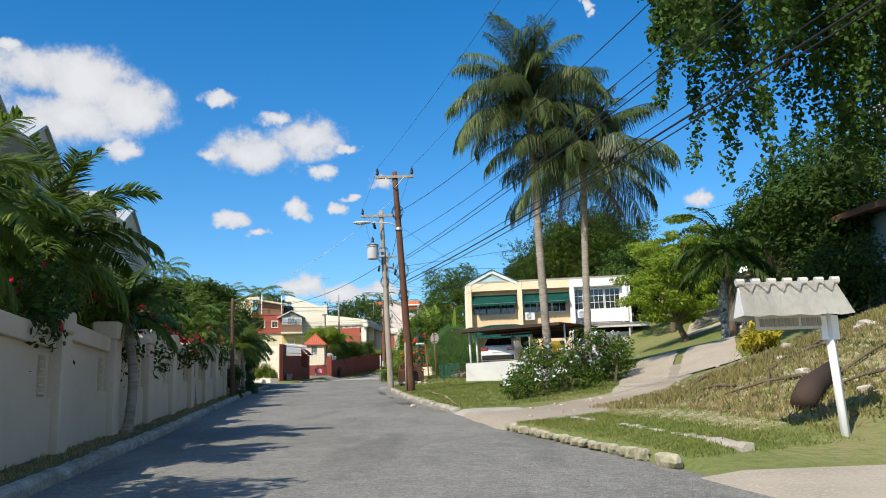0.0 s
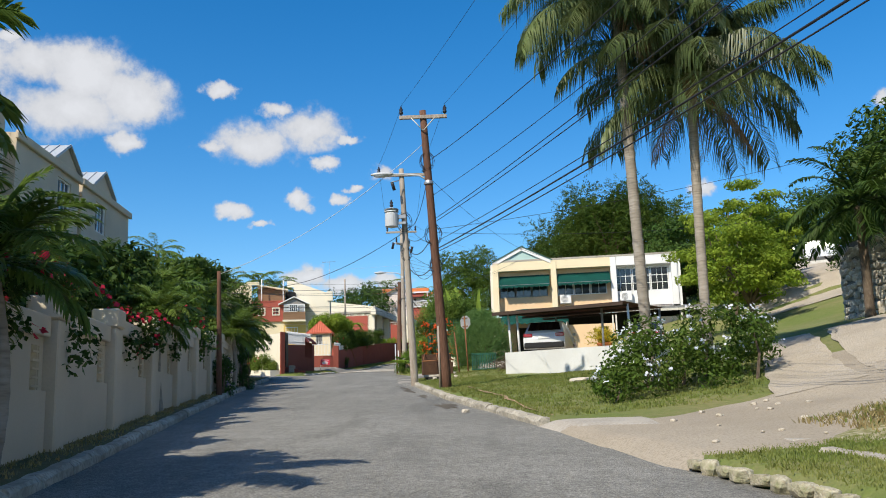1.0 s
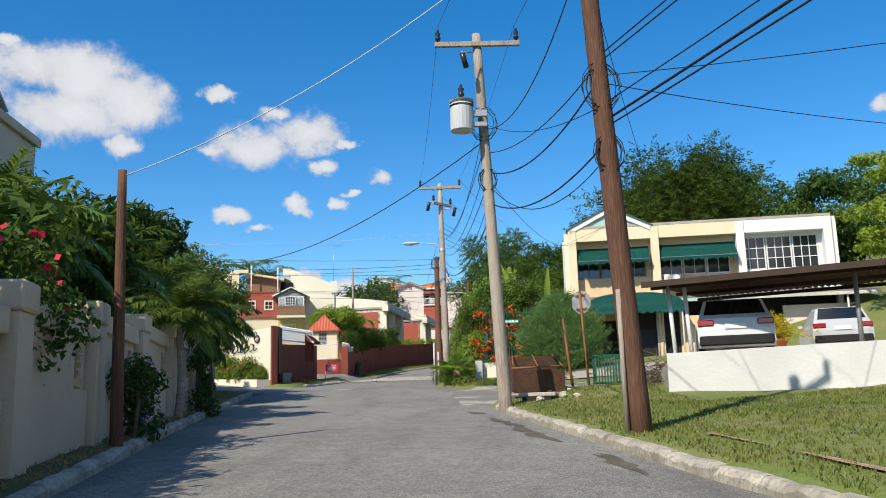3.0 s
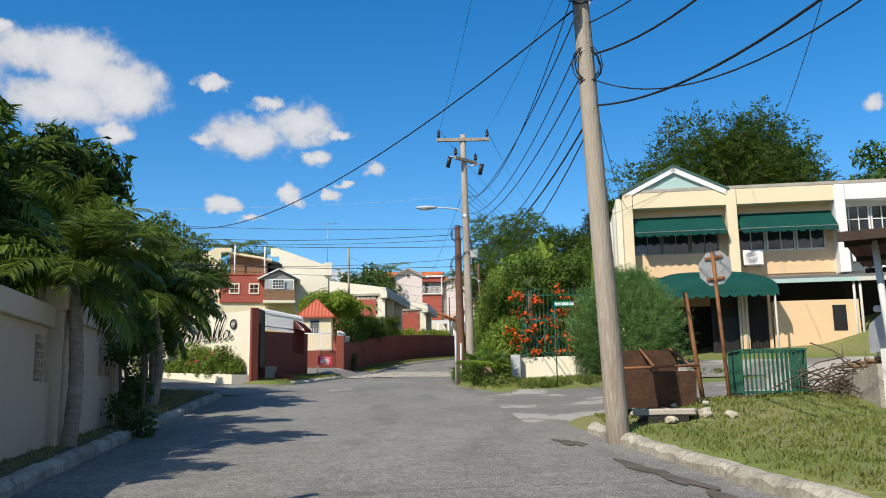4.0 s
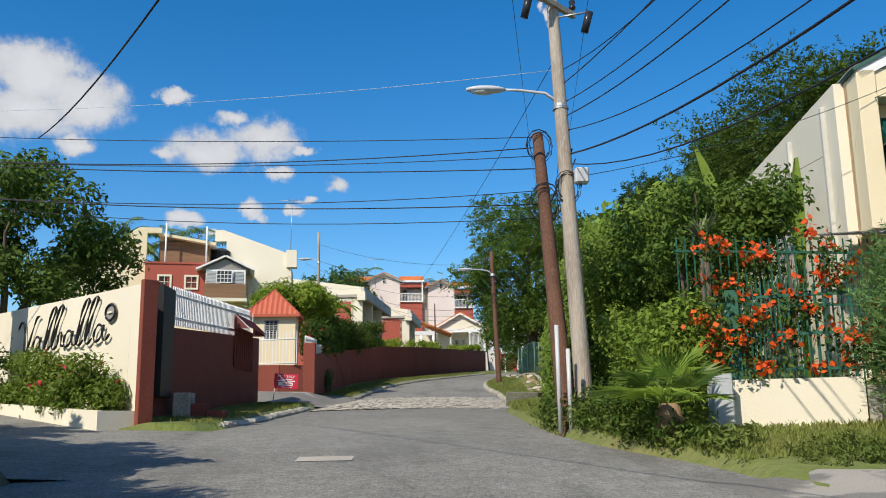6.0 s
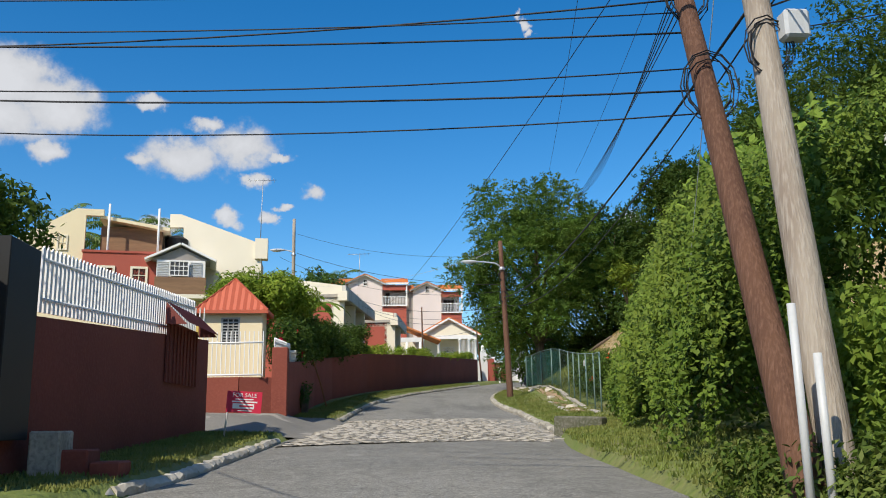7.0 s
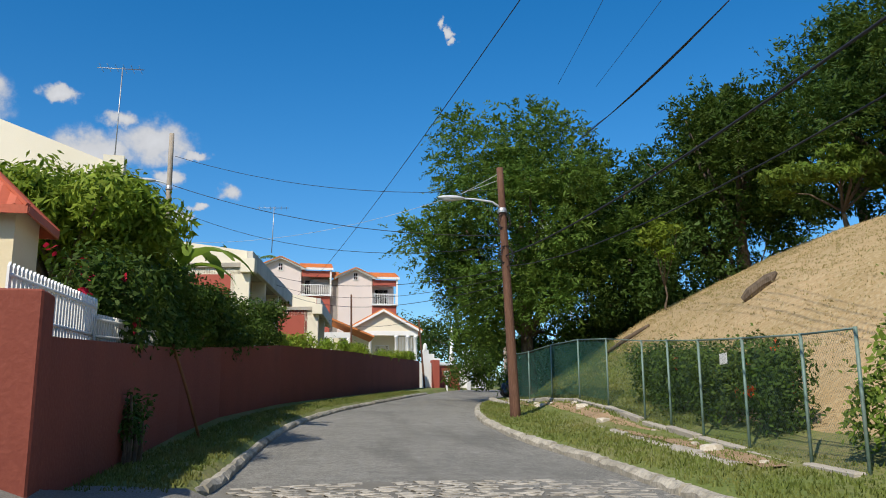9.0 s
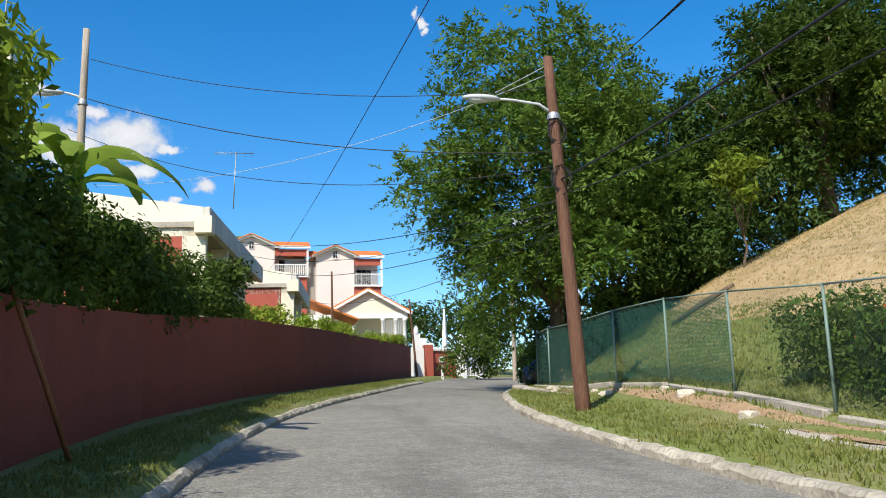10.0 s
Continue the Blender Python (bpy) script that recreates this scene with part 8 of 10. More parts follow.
def picket_run(name, label, a, b, za, zb, h, mat, step=0.13, w=0.06, rails=(0.2, 0.8), round_bar=False, group=""):
    """Upright pickets on two rails from a to b in plan."""
    a, b = Vector((*a, za)), Vector((*b, zb))
    d = b - a
    n = max(2, int(Vector((d.x, d.y, 0)).length / step))
    turn = math.degrees(math.atan2(d.y, d.x))
    t = thing(name, label, "fence", None, group)
    pk = bmesh.new()
    if round_bar:
        box(pk, -w / 2, w / 2, -w / 2, w / 2, 0, h)
    else:
        prism(pk, [(-w / 2, 0), (w / 2, 0), (w / 2, h - 0.05), (0, h), (-w / 2, h - 0.05)], -0.012, 0.012)
    me = bpy.data.meshes.new("picket")
    pk.to_mesh(me)
    pk.free()
    me.materials.append(mat)
    for i in range(n + 1):
        p = a + d * (i / n)
        ob = new("picket", me)
        ob.parent = t
        ob.matrix_world = pose(p.x, p.y, p.z, 0, 0, turn)
    for r in rails:
        tube("rail", [a + Vector((0, 0, h * r)), b + Vector((0, 0, h * r))], 0.025, mat, t, 6)
    return t


# white pickets on the short red wall, and beside the gatehouse
picket_run("picket_fence", "white picket fence on top of the red wall", (-12.2, 67.2), (-11.88, 75.2), 6.28, 6.72, 0.86, M_WHITE, 0.14, 0.075)
picket_run("iron_fence", "white iron bar fence before the gatehouse", (-12.5, 79.6), (-10.9, 79.45), 6.18, 6.18, 1.2, M_WHITE, 0.12, 0.022, (0.04, 0.75), True)
picket_run("iron_fence", "taller white iron bars beside the gatehouse", (-13.8, 80.0), (-12.5, 79.6), 6.18, 6.18, 1.85, M_WHITE, 0.12, 0.022, (0.03, 0.8), True)
picket_run("picket_fence", "white picket fence stepping down behind the gate pier", (-10.65, 79.9), (-10.55, 83.2), 6.65, 6.8, 0.6, M_WHITE, 0.12, 0.08)
picket_run("picket_fence", "weathered white pickets on the long red wall", (-10.5, 83.0), (-10.4, 87.7), 6.82, 7.2, 0.36, M_WHITE_DIRTY, 0.15, 0.06)


M_REDROOF_DULL = material("dull maroon sheet", (0.2, 0.05, 0.04), None, scale=2, fine=18, rough=0.6, bump=0.2, amount=0.4)


def gate_walls():
    t = thing("gate_wall", "low curved brick red wall below the gatehouse bars", "wall", kind="structure")
    pts = [Vector((-14.6, 80.9, 0)), Vector((-13.9, 80.2, 0)), Vector((-13.1, 79.72, 0)), Vector((-12.3, 79.5, 0)), Vector((-11.5, 79.43, 0)), Vector((-10.66, 79.75, 0))]
    for p, q in zip(pts[:-1], pts[1:]):
        d = q - p
        part("wall_length", boxed(-0.01, d.length + 0.01, -0.1, 0.1, 4.6, 6.16, m=pose(p.x, p.y, 0, 0, 0, math.degrees(math.atan2(d.y, d.x)))), M_BRICKRED, t)
    part("pier", box(bmesh.new(), -10.68, -10.26, 79.62, 80.04, 4.7, 6.96, bevel=0.02), M_BRICKRED, t, "brick red gate pier")
    s = thing("shutter_awning", "small brick red corrugated awning over a barred wall hatch", "awning")
    m = pose(-11.83, 72.5, 5.68, 0, 0, 87)
    part("hatch", boxed(0.0, 2.2, -0.03, 0.0, 0.0, 1.15, m=m), M_BRICKRED, s, "brick red recessed hatch")
    bm = corrugated(-0.1, 2.4, -0.42, 0.0, 1.1, 1.5, 0.22, 0.01)
    bmesh.ops.transform(bm, matrix=m, verts=bm.verts)
    part("sheet", bm, M_REDROOF_DULL, s)
    for x in (-0.08, 2.38):
        bm = bmesh.new()
        prism(bm, [(0, 1.48), (0, 1.06), (0.4, 1.06)], -0.015, 0.015, m=m @ pose(x, 0, 0, 0, 0, -90))
        part("cheek", bm, M_REDROOF_DULL, s)
    for k in range(9):
        part("bar", boxed(0.12 + k * 0.245, 0.15 + k * 0.245, -0.06, -0.035, 0.0, 1.1, m=m), M_BRICKRED, s)
    e = thing("sign_column", "tall dark panel fixed to the end of the red wall", "panel")
    part("panel", box(bmesh.new(), -12.22, -12.0, 65.7, 66.6, 4.7, 6.95, bevel=0.01), M_BLACK, e)
    st = thing("wall_steps", "three red and grey block steps at the wall foot", "steps")
    for k, (dx, dy, h, mt) in enumerate(((0.25, 66.5, 0.5, M_KERB), (0.55, 66.6, 0.28, M_BRICKRED), (0.95, 66.5, 0.14, M_BRICKRED))):
        part("block", box(bmesh.new(), -12.2 + dx, -11.85 + dx, dy, dy + 0.5, 4.1, 4.3 + h, bevel=0.02), mt, st)


gate_walls()


def sale_sign():
    x, y = -10.62, 73.7
    t = thing("sale_sign", "red and white for sale board on a short stake", "sign", pose(x, y, land(x, y) + 0.2, 0, 3.5, 8) @ Matrix.Scale(0.56, 4))
    tube("stake", [(-0.5, 0.02, -0.8), (-0.42, 0.02, 1.0)], 0.035, M_WHITE_DIRTY, t, 6)
    part("board", box(bmesh.new(), -0.5, 0.72, -0.02, 0.02, 0.5, 1.25, bevel=0.005), M_SIGNRED, t)
    up = Matrix(((1, 0, 0, 0), (0, 0, -1, 0), (0, 1, 0, 0), (0, 0, 0, 1)))
    text_mesh("FOR SALE", 0.2, 0.006, M_WHITE, t, Matrix.Translation((0.11, -0.028, 1.11)) @ up)
    for k, (x0, x1, z0, z1) in enumerate(((-0.2, 0.42, 0.95, 0.99), (-0.32, 0.08, 0.86, 0.91), (0.14, 0.56, 0.86, 0.91), (-0.1, 0.4, 0.56, 0.59))):
        part("text_bar", boxed(x0, x1, -0.03, -0.02, z0, z1), M_WHITE, t)
    part("logo_panel", boxed(-0.28, 0.46, -0.027, -0.02, 0.64, 0.82), M_WHITE, t)
    part("logo_bar", boxed(-0.05, 0.42, -0.034, -0.027, 0.71, 0.76), M_SIGNRED, t)


M_SIGNRED = material("crimson sign paint", (0.62, 0.03, 0.07), None, scale=2, fine=20, rough=0.5, bump=0.0, amount=0.15)
sale_sign()

# ---- kerbs ----


def kerb_path(pts, label, mat, step=1.1, width=0.17, rise=0.15, rough=0.012, name="kerb", gap=0.025):
    """Kerb stones along a line of (x, y); the raised side lies to the left of the way."""
    holder = thing(name, label, "kerb", kind="structure")
    pts = [Vector((*p, 0)) for p in pts]
    run, acc = [pts[0]], 0.0
    for a, b in zip(pts[:-1], pts[1:]):
        n = max(1, int((b - a).length / 0.1))
        for i in range(1, n + 1):
            q = a.lerp(b, i / n)
            acc += (b - a).length / n
            if acc >= step * run_len(len(run)):
                run.append(q)
                acc = 0.0
    for a, b in zip(run[:-1], run[1:]):
        d = b - a
        j = random.uniform(-rough, rough)
        w = width + random.uniform(-rough, rough)
        bm = bmesh.new()
        ends = []
        side = Vector((-d.y, d.x, 0)).normalized()
        for p, e in ((a, gap / 2), (b, -gap / 2)):
            q = p + d.normalized() * e
            z = road_z(q.y)
            ends.append((q, z))
        # worn stone: five uneven sections from end to end, chipped along the top edge
        secs = []
        for i in range(6):
            f = i / 5
            q, z = ends[0][0].lerp(ends[1][0], f), ends[0][1] + (ends[1][1] - ends[0][1]) * f
            c = random.uniform(0.0, 0.05) if random.random() < 0.55 else 0.06 * random.random()
            h = rise + j - random.uniform(0, 0.025)
            prof = [(0, -0.15), (random.uniform(-0.012, 0.012), h - 0.03 - c), (0.03 + c, h), (w, h + 0.004), (w, -0.15)]
            secs.append([bm.verts.new((q.x + side.x * s, q.y + side.y * s, z + g)) for s, g in prof])
        for sa, sb in zip(secs[:-1], secs[1:]):
            for k in range(5):
                bm.faces.new((sa[k], sa[(k + 1) % 5], sb[(k + 1) % 5], sb[k]))
        bm.faces.new(secs[0][::-1])
        bm.faces.new(secs[-1])
        bmesh.ops.recalc_face_normals(bm, faces=bm.faces)
        part("kerb_stone", bm, mat, holder)
    return holder


def run_len(i):
    return (0.8, 1.0, 1.15, 0.9, 1.05)[i % 5]


kerb_path([(left_x(y) + 0.05, y) for y in np.arange(-8, 56.2, 1.0)] + [(-11.35, 57.2), (-11.75, 57.9), (-12.5, 58.6), (-13.6, 59.6), (-17, 63.0)], "worn grey concrete kerb along the cream wall verge", M_KERB, rise=0.13)
kerb_path([(-14.0, 66.2), (-12.0, 64.7), (-11.4, 64.75), (-10.9, 65.6), (-10.55, 66.8)] + [(left_x(y) + 0.05, y) for y in np.arange(68, 75.6, 1.0)], "faded whitewashed kerb round the estate corner", M_WHITEWASH, 0.6, rise=0.1)
kerb_path([(-9.35, 81.35), (-9.05, 81.9)] + [(left_x(y) + 0.05, y) for y in np.arange(82.9, 124, 1.0)], "worn pale kerb round the bend", M_KERB, width=0.12, rise=0.1)
kerb_path([(-1.3, 47.5), (-2.3, 47.45), (-2.8, 46.9)] + [(right_x(y) - 0.05, y) for y in np.arange(46.2, 22.6, -1.0)], "worn pale concrete kerb before the lawn", M_KERB, rise=0.13)
kerb_path([(right_x(y) - 0.05, y) for y in np.arange(112, 74.5, -1.0)], "mossy low concrete kerb before the fence", M_KERB, rise=0.12)


def stone_mesh(name, seed, sx, sy, sz, mat, cuts=1):
    bm = bmesh.new()
    bmesh.ops.create_icosphere(bm, subdivisions=cuts, radius=1.0)
    rng = random.Random(seed)
    for v in bm.verts:
        k = 1 + rng.uniform(-0.16, 0.16)
        p = v.co
        v.co = Vector((sx * k * math.copysign(abs(p.x) ** 0.6, p.x), sy * k * math.copysign(abs(p.y) ** 0.6, p.y), sz * math.copysign(abs(p.z) ** 0.6, p.z)))
    me = bpy.data.meshes.new(name)
    bm.to_mesh(me)
    bm.free()
    me.materials.append(mat)
    return me


M_EDGING = material("mossy edging stone", (0.42, 0.385, 0.29), (0.17, 0.18, 0.085), scale=4.0, fine=22, rough=0.95, bump=0.9, amount=0.9, third=(0.26, 0.22, 0.15), objvar=0.3)
EDGE = [stone_mesh("edging_stone", k, 0.26, 0.14, 0.13, M_EDGING, 2) for k in range(4)]
edging = thing("stone_edging", "row of small mossy rough stones edging the verge", "kerb", kind="structure")
y = 10.9
k = 0
while y < 17.4:
    ob = new("edging_stone", EDGE[k % 4])
    ob.parent = edging
    ln = 1.3 if k == 0 else random.uniform(0.3, 0.58)
    x = right_x(y)
    ob.matrix_world = pose(x - 0.02, y, road_z(y) + 0.04, random.uniform(-6, 6), random.uniform(-6, 6), 98 + random.uniform(-12, 12)) @ Matrix.Diagonal((ln, random.uniform(0.4, 0.75), random.uniform(0.4, 0.75), 1))
    y += 0.5 * ln + 0.06
    k += 1

# ---- right-hand bank near the start ----


M_TRACK = material("pale drive concrete", (0.47, 0.41, 0.33), (0.36, 0.31, 0.24), scale=0.6, fine=24, rough=0.92, bump=0.35, amount=0.7, third=(0.26, 0.23, 0.17), dist=0.12)


def drape(name, label, category, path, width, mat, lift=0.035, nx=4):
    """A strip laid on the land along a path in plan."""
    rows = []
    pts = [Vector((*p, 0)) for p in path]
    fine = []
    for a, b in zip(pts[:-1], pts[1:]):
        n = max(2, int((b - a).length / 0.3))
        fine += [a.lerp(b, i / n) for i in range(n)]
    fine.append(pts[-1])
    for i, p in enumerate(fine):
        d = (fine[min(i + 1, len(fine) - 1)] - fine[max(i - 1, 0)]).normalized()
        s = Vector((d.y, -d.x, 0))
        w = width(i / len(fine)) if callable(width) else width
        ja, jb = 0.1 * noise.noise((p.x * 1.1, p.y * 1.1, 1)), 0.1 * noise.noise((p.x * 1.1, p.y * 1.1, 7))
        rows.append([(p + s * (w * (f - 0.5) + ja * (1 - f) + jb * f)) for f in [k / nx for k in range(nx + 1)]])
    vs = [(q.x, q.y, surface(q.x, q.y) + (lift if q.x > right_x(q.y) else 0.012)) for r in rows for q in r]
    fs = [(i * (nx + 1) + k, i * (nx + 1) + k + 1, (i + 1) * (nx + 1) + k + 1, (i + 1) * (nx + 1) + k) for i in range(len(rows) - 1) for k in range(nx)]
    return tagged(raw(name, vs, fs, mat, smooth=True), label, category, kind="structure")


drape("drive_track", "cracked pale concrete drive track", "driveway", [(4.9, 22.8), (5.95, 26.2), (7.1, 29.6), (8.0, 32.4)], lambda f: 1.5 - 0.3 * f, M_TRACK)
drape("drive_track", "cracked pale concrete drive track", "driveway", [(6.75, 22.4), (7.75, 26.0), (8.85, 29.4), (9.7, 31.8)], lambda f: 1.75 - 0.25 * f, M_TRACK)
drape("upper_drive", "pale concrete drive beyond the lawn", "driveway", [(16.6, 53.0), (19.4, 59.0), (24.5, 70.5), (27.0, 75.0)], 4.6, M_TRACK)


def drive_apron():
    """Dusty broken mouth of the drive between the lawn and the bank, with one pale slab left at the road."""
    upper = [(0.2, 23.3), (1.9, 22.7), (3.4, 23.2), (4.75, 24.0), (5.4, 25.6), (5.8, 27.4)]
    lower = [(0.9, 17.3), (2.6, 17.0), (4.3, 19.3), (5.8, 21.6), (7.2, 23.8), (8.2, 26.2)]
    rows = []
    for i in range(41):
        f = i / 40 * 5
        k = min(int(f), 4)
        a = Vector((*upper[k], 0)).lerp(Vector((*upper[k + 1], 0)), f - k)
        b = Vector((*lower[k], 0)).lerp(Vector((*lower[k + 1], 0)), f - k)
        row = []
        for j in range(15):
            q = a.lerp(b, j / 14)
            if j in (0, 14):
                q += Vector((0.3 * noise.noise((q.x * 1.7, q.y * 1.7, 2)), 0.3 * noise.noise((q.x * 1.7, q.y * 1.7, 9)), 0))
            edge = -0.04 if j in (0, 14) or i == 0 else 0.028
            row.append((q.x, q.y, max(surface(q.x, q.y), land(q.x, q.y)) + edge + 0.012 * noise.noise((q.x * 2, q.y * 2, 4))))
        rows.append(row)
    sheet("drive_apron", rows, M_DRIVE, "dusty worn drive apron of broken concrete and gravel", "driveway")
    rows = []
    for i in range(9):
        f = i / 8
        a, b = Vector((0.15 + 1.9 * f, 23.25 - 0.5 * f, 0)), Vector((0.5 + 1.35 * f, 21.6 - 0.7 * f, 0))
        rows.append([(q.x, q.y, max(surface(q.x, q.y), land(q.x, q.y)) + (0.05 if 0 < k < 6 and 0 < i < 8 else 0.0)) for k, q in enumerate([a.lerp(b, k / 6) for k in range(7)])])
    sheet("apron_slab", rows, M_CONCRETE, "pale cracked concrete slab at the drive mouth", "driveway")


M_DRIVE = material("dusty broken drive", (0.4, 0.345, 0.27), (0.31, 0.265, 0.205), scale=0.5, fine=30, rough=0.95, bump=0.35, amount=0.8, third=(0.22, 0.19, 0.14), dist=0.05)
drive_apron()

t = thing("culvert", "broken concrete culvert mouth with a dark opening", "culvert")
# solid near-black block paints the unlit depth of the culvert
part("mouth", boxed(2.5, 3.9, 17.85, 18.0, 0.55, 1.25), M_DARKROOM, t)
part("lintel", box(bmesh.new(), 2.4, 4.2, 17.7, 18.6, 1.2, 1.36, bevel=0.03), M_CONCRETE, t)
BOULDER = [stone_mesh("boulder", 40 + k, 0.3, 0.24, 0.16, M_STONE, 2) for k in range(5)]
rng0 = random.Random(12)
for k in range(30):
    yy = rng0.uniform(11.4, 19.5)
    xx = right_x(yy) + rng0.uniform(2.2, 7.5)
    s = rng0.uniform(0.12, 0.5) * (1.4 if k % 9 == 0 else 1)
    ob = new("boulder", BOULDER[k % 5])
    ob.matrix_world = pose(xx, yy, land(xx, yy) + 0.02, rng0.uniform(-15, 15), rng0.uniform(-15, 15), rng0.uniform(0, 360)) @ Matrix.Scale(s, 4)
    tagged(ob, "pale limestone rock half sunk in the bank", "rock", "rocks on the bank")
for k in range(30):
    yy, lat = rng0.uniform(17.9, 22.8), rng0.uniform(0.6, 6.0)
    xx = right_x(yy) + lat
    ob = new("boulder", BOULDER[k % 5])
    ob.matrix_world = pose(xx, yy, land(xx, yy) + 0.04, rng0.uniform(-15, 15), 0, rng0.uniform(0, 360)) @ Matrix.Scale(rng0.uniform(0.06, 0.2), 4)
    tagged(ob, "loose stone on the drive apron", "stone", "loose stones")
lg = tube("log", [(4.95, 12.4, land(4.95, 12.4) + 0.12), (5.3, 12.9, land(5.3, 12.9) + 0.14), (5.9, 13.5, land(5.9, 13.5) + 0.16)], [0.17, 0.2, 0.13], M_WOODTRIM_DARK, None, 10)
tagged(lg, "charred log lying on the bank", "log")
for k in range(8):
    yy = rng0.uniform(12, 18)
    xx = right_x(yy) + rng0.uniform(2.4, 6)
    a = rng0.uniform(0, 3.1)
    ln = rng0.uniform(0.5, 1.3)
    b = tube("branch", [(xx, yy, land(xx, yy) + 0.05), (xx + 0.5 * ln * math.cos(a), yy + 0.5 * ln * math.sin(a), land(xx + 0.5 * ln * math.cos(a), yy + 0.5 * ln * math.sin(a)) + 0.09), (xx + ln * math.cos(a), yy + ln * math.sin(a), land(xx + ln * math.cos(a), yy + ln * math.sin(a)) + 0.05)], [0.03, 0.025, 0.012], M_BARK, None, 6)
    tagged(b, "dry fallen branch on the bank", "branch", "fallen branches")


def roofed_sign():
    t = thing("street_sign", "white wooden street sign with a small shingled roof", "sign", pose(4.85, 11.0, 0.0))
    tube("post", [(0.06, 0, 0.5), (-0.05, 0, 2.65)], 0.06, M_WHITE, t, 4)
    for s in (-1, 1):
        m = pose(-0.5, 0, 2.92, 0, 0, 0)
        bm = bmesh.new()
        n = 8
        top = [bm.verts.new((-0.62 + 1.24 * i / n, 0.0, 0.0)) for i in range(n + 1)]
        low = [bm.verts.new((-0.68 + 1.36 * i / n, s * 0.3, -0.42 - 0.02 * (i % 2))) for i in range(n + 1)]
        for i in range(n):
            bm.faces.new((top[i], top[i + 1], low[i + 1], low[i]))
        bmesh.ops.solidify(bm, geom=bm.faces[:], thickness=0.025)
        bmesh.ops.transform(bm, matrix=m, verts=bm.verts)
        part("roof_slope", bm, M_WHITE_DIRTY, t)
        zig = bmesh.new()
        for i in range(6):
            x0 = -0.6 + 0.2 * i
            a = [zig.verts.new(v) for v in ((x0, s * 0.01, 0.015), (x0 + 0.2, s * 0.01, 0.015), (x0 + 0.1, s * 0.11, -0.13))]
            zig.faces.new(a)
        bmesh.ops.solidify(zig, geom=zig.faces[:], thickness=0.02)
        bmesh.ops.transform(zig, matrix=m @ pose(0, s * 0.012, 0.012), verts=zig.verts)
        part("shingle_trim", zig, M_WHITE_DIRTY, t)
    for k in range(7):
        x = -1.1 + 0.2 * k
        part("ridge_cap", tube_flat_x(x, 0.0, 2.95, 0.05), M_WHITE_DIRTY, t)
    bm = bmesh.new()
    prism(bm, [(-0.26, 0), (0.26, 0), (0, 0.36)], -0.012, 0.012, m=pose(-1.12, 0, 2.52, 0, 0, 90))
    part("gable_end", bm, M_WHITE, t)
    part("name_board", box(bmesh.new(), -0.95, -0.12, -0.02, 0.02, 2.34, 2.52, bevel=0.005), M_WHITE_DIRTY, t)
    x = -0.9
    for k, w in enumerate((0.06, 0.03, 0.05, 0.05, 0.06, 0.03, 0.05, 0.07, 0.05, 0.05, 0.06, 0.05)):
        part("text_bar", boxed(x, x + w, -0.03, -0.02, 2.38, 2.48), M_WOODTRIM, t)
        x += w + (0.012 if k != 7 else 0.04)
    part("brace", boxed(-0.14, 0.08, -0.03, 0.03, 2.2, 2.5, m=None), M_WHITE, t)


def tube_flat_x(x, y, z, r):
    bm = bmesh.new()
    v, f = tube_mesh([(x - 0.05, y, z), (x + 0.05, y, z)], r, 8)
    vv = [bm.verts.new(p) for p in v]
    for q in f:
        bm.faces.new([vv[i] for i in q])
    return bm


roofed_sign()


def upper_gate():
    """White wall with piers and an iron gate at the top of the drive."""
    t = thing("gate_wall", "low white wall with square piers at the top of the drive", "wall", pose(22.6, 73.8, land(22.6, 73.8), 0, 0, -12))
    part("wall", boxed(1.2, 8.5, -0.1, 0.1, -1.0, 1.0), M_WHITE_DIRTY, t)
    for x in (0.0, 1.2, 4.6, 8.2):
        part("pier", box(bmesh.new(), x - 0.2, x + 0.2, -0.22, 0.22, -1.0, 1.9, bevel=0.03), M_WHITE_DIRTY, t)
    for i in range(7):
        part("bar", boxed(0.26 + 0.11 * i, 0.28 + 0.11 * i, -0.015, 0.015, 0.0, 1.6), M_GREENTRIM, t)


upper_gate()


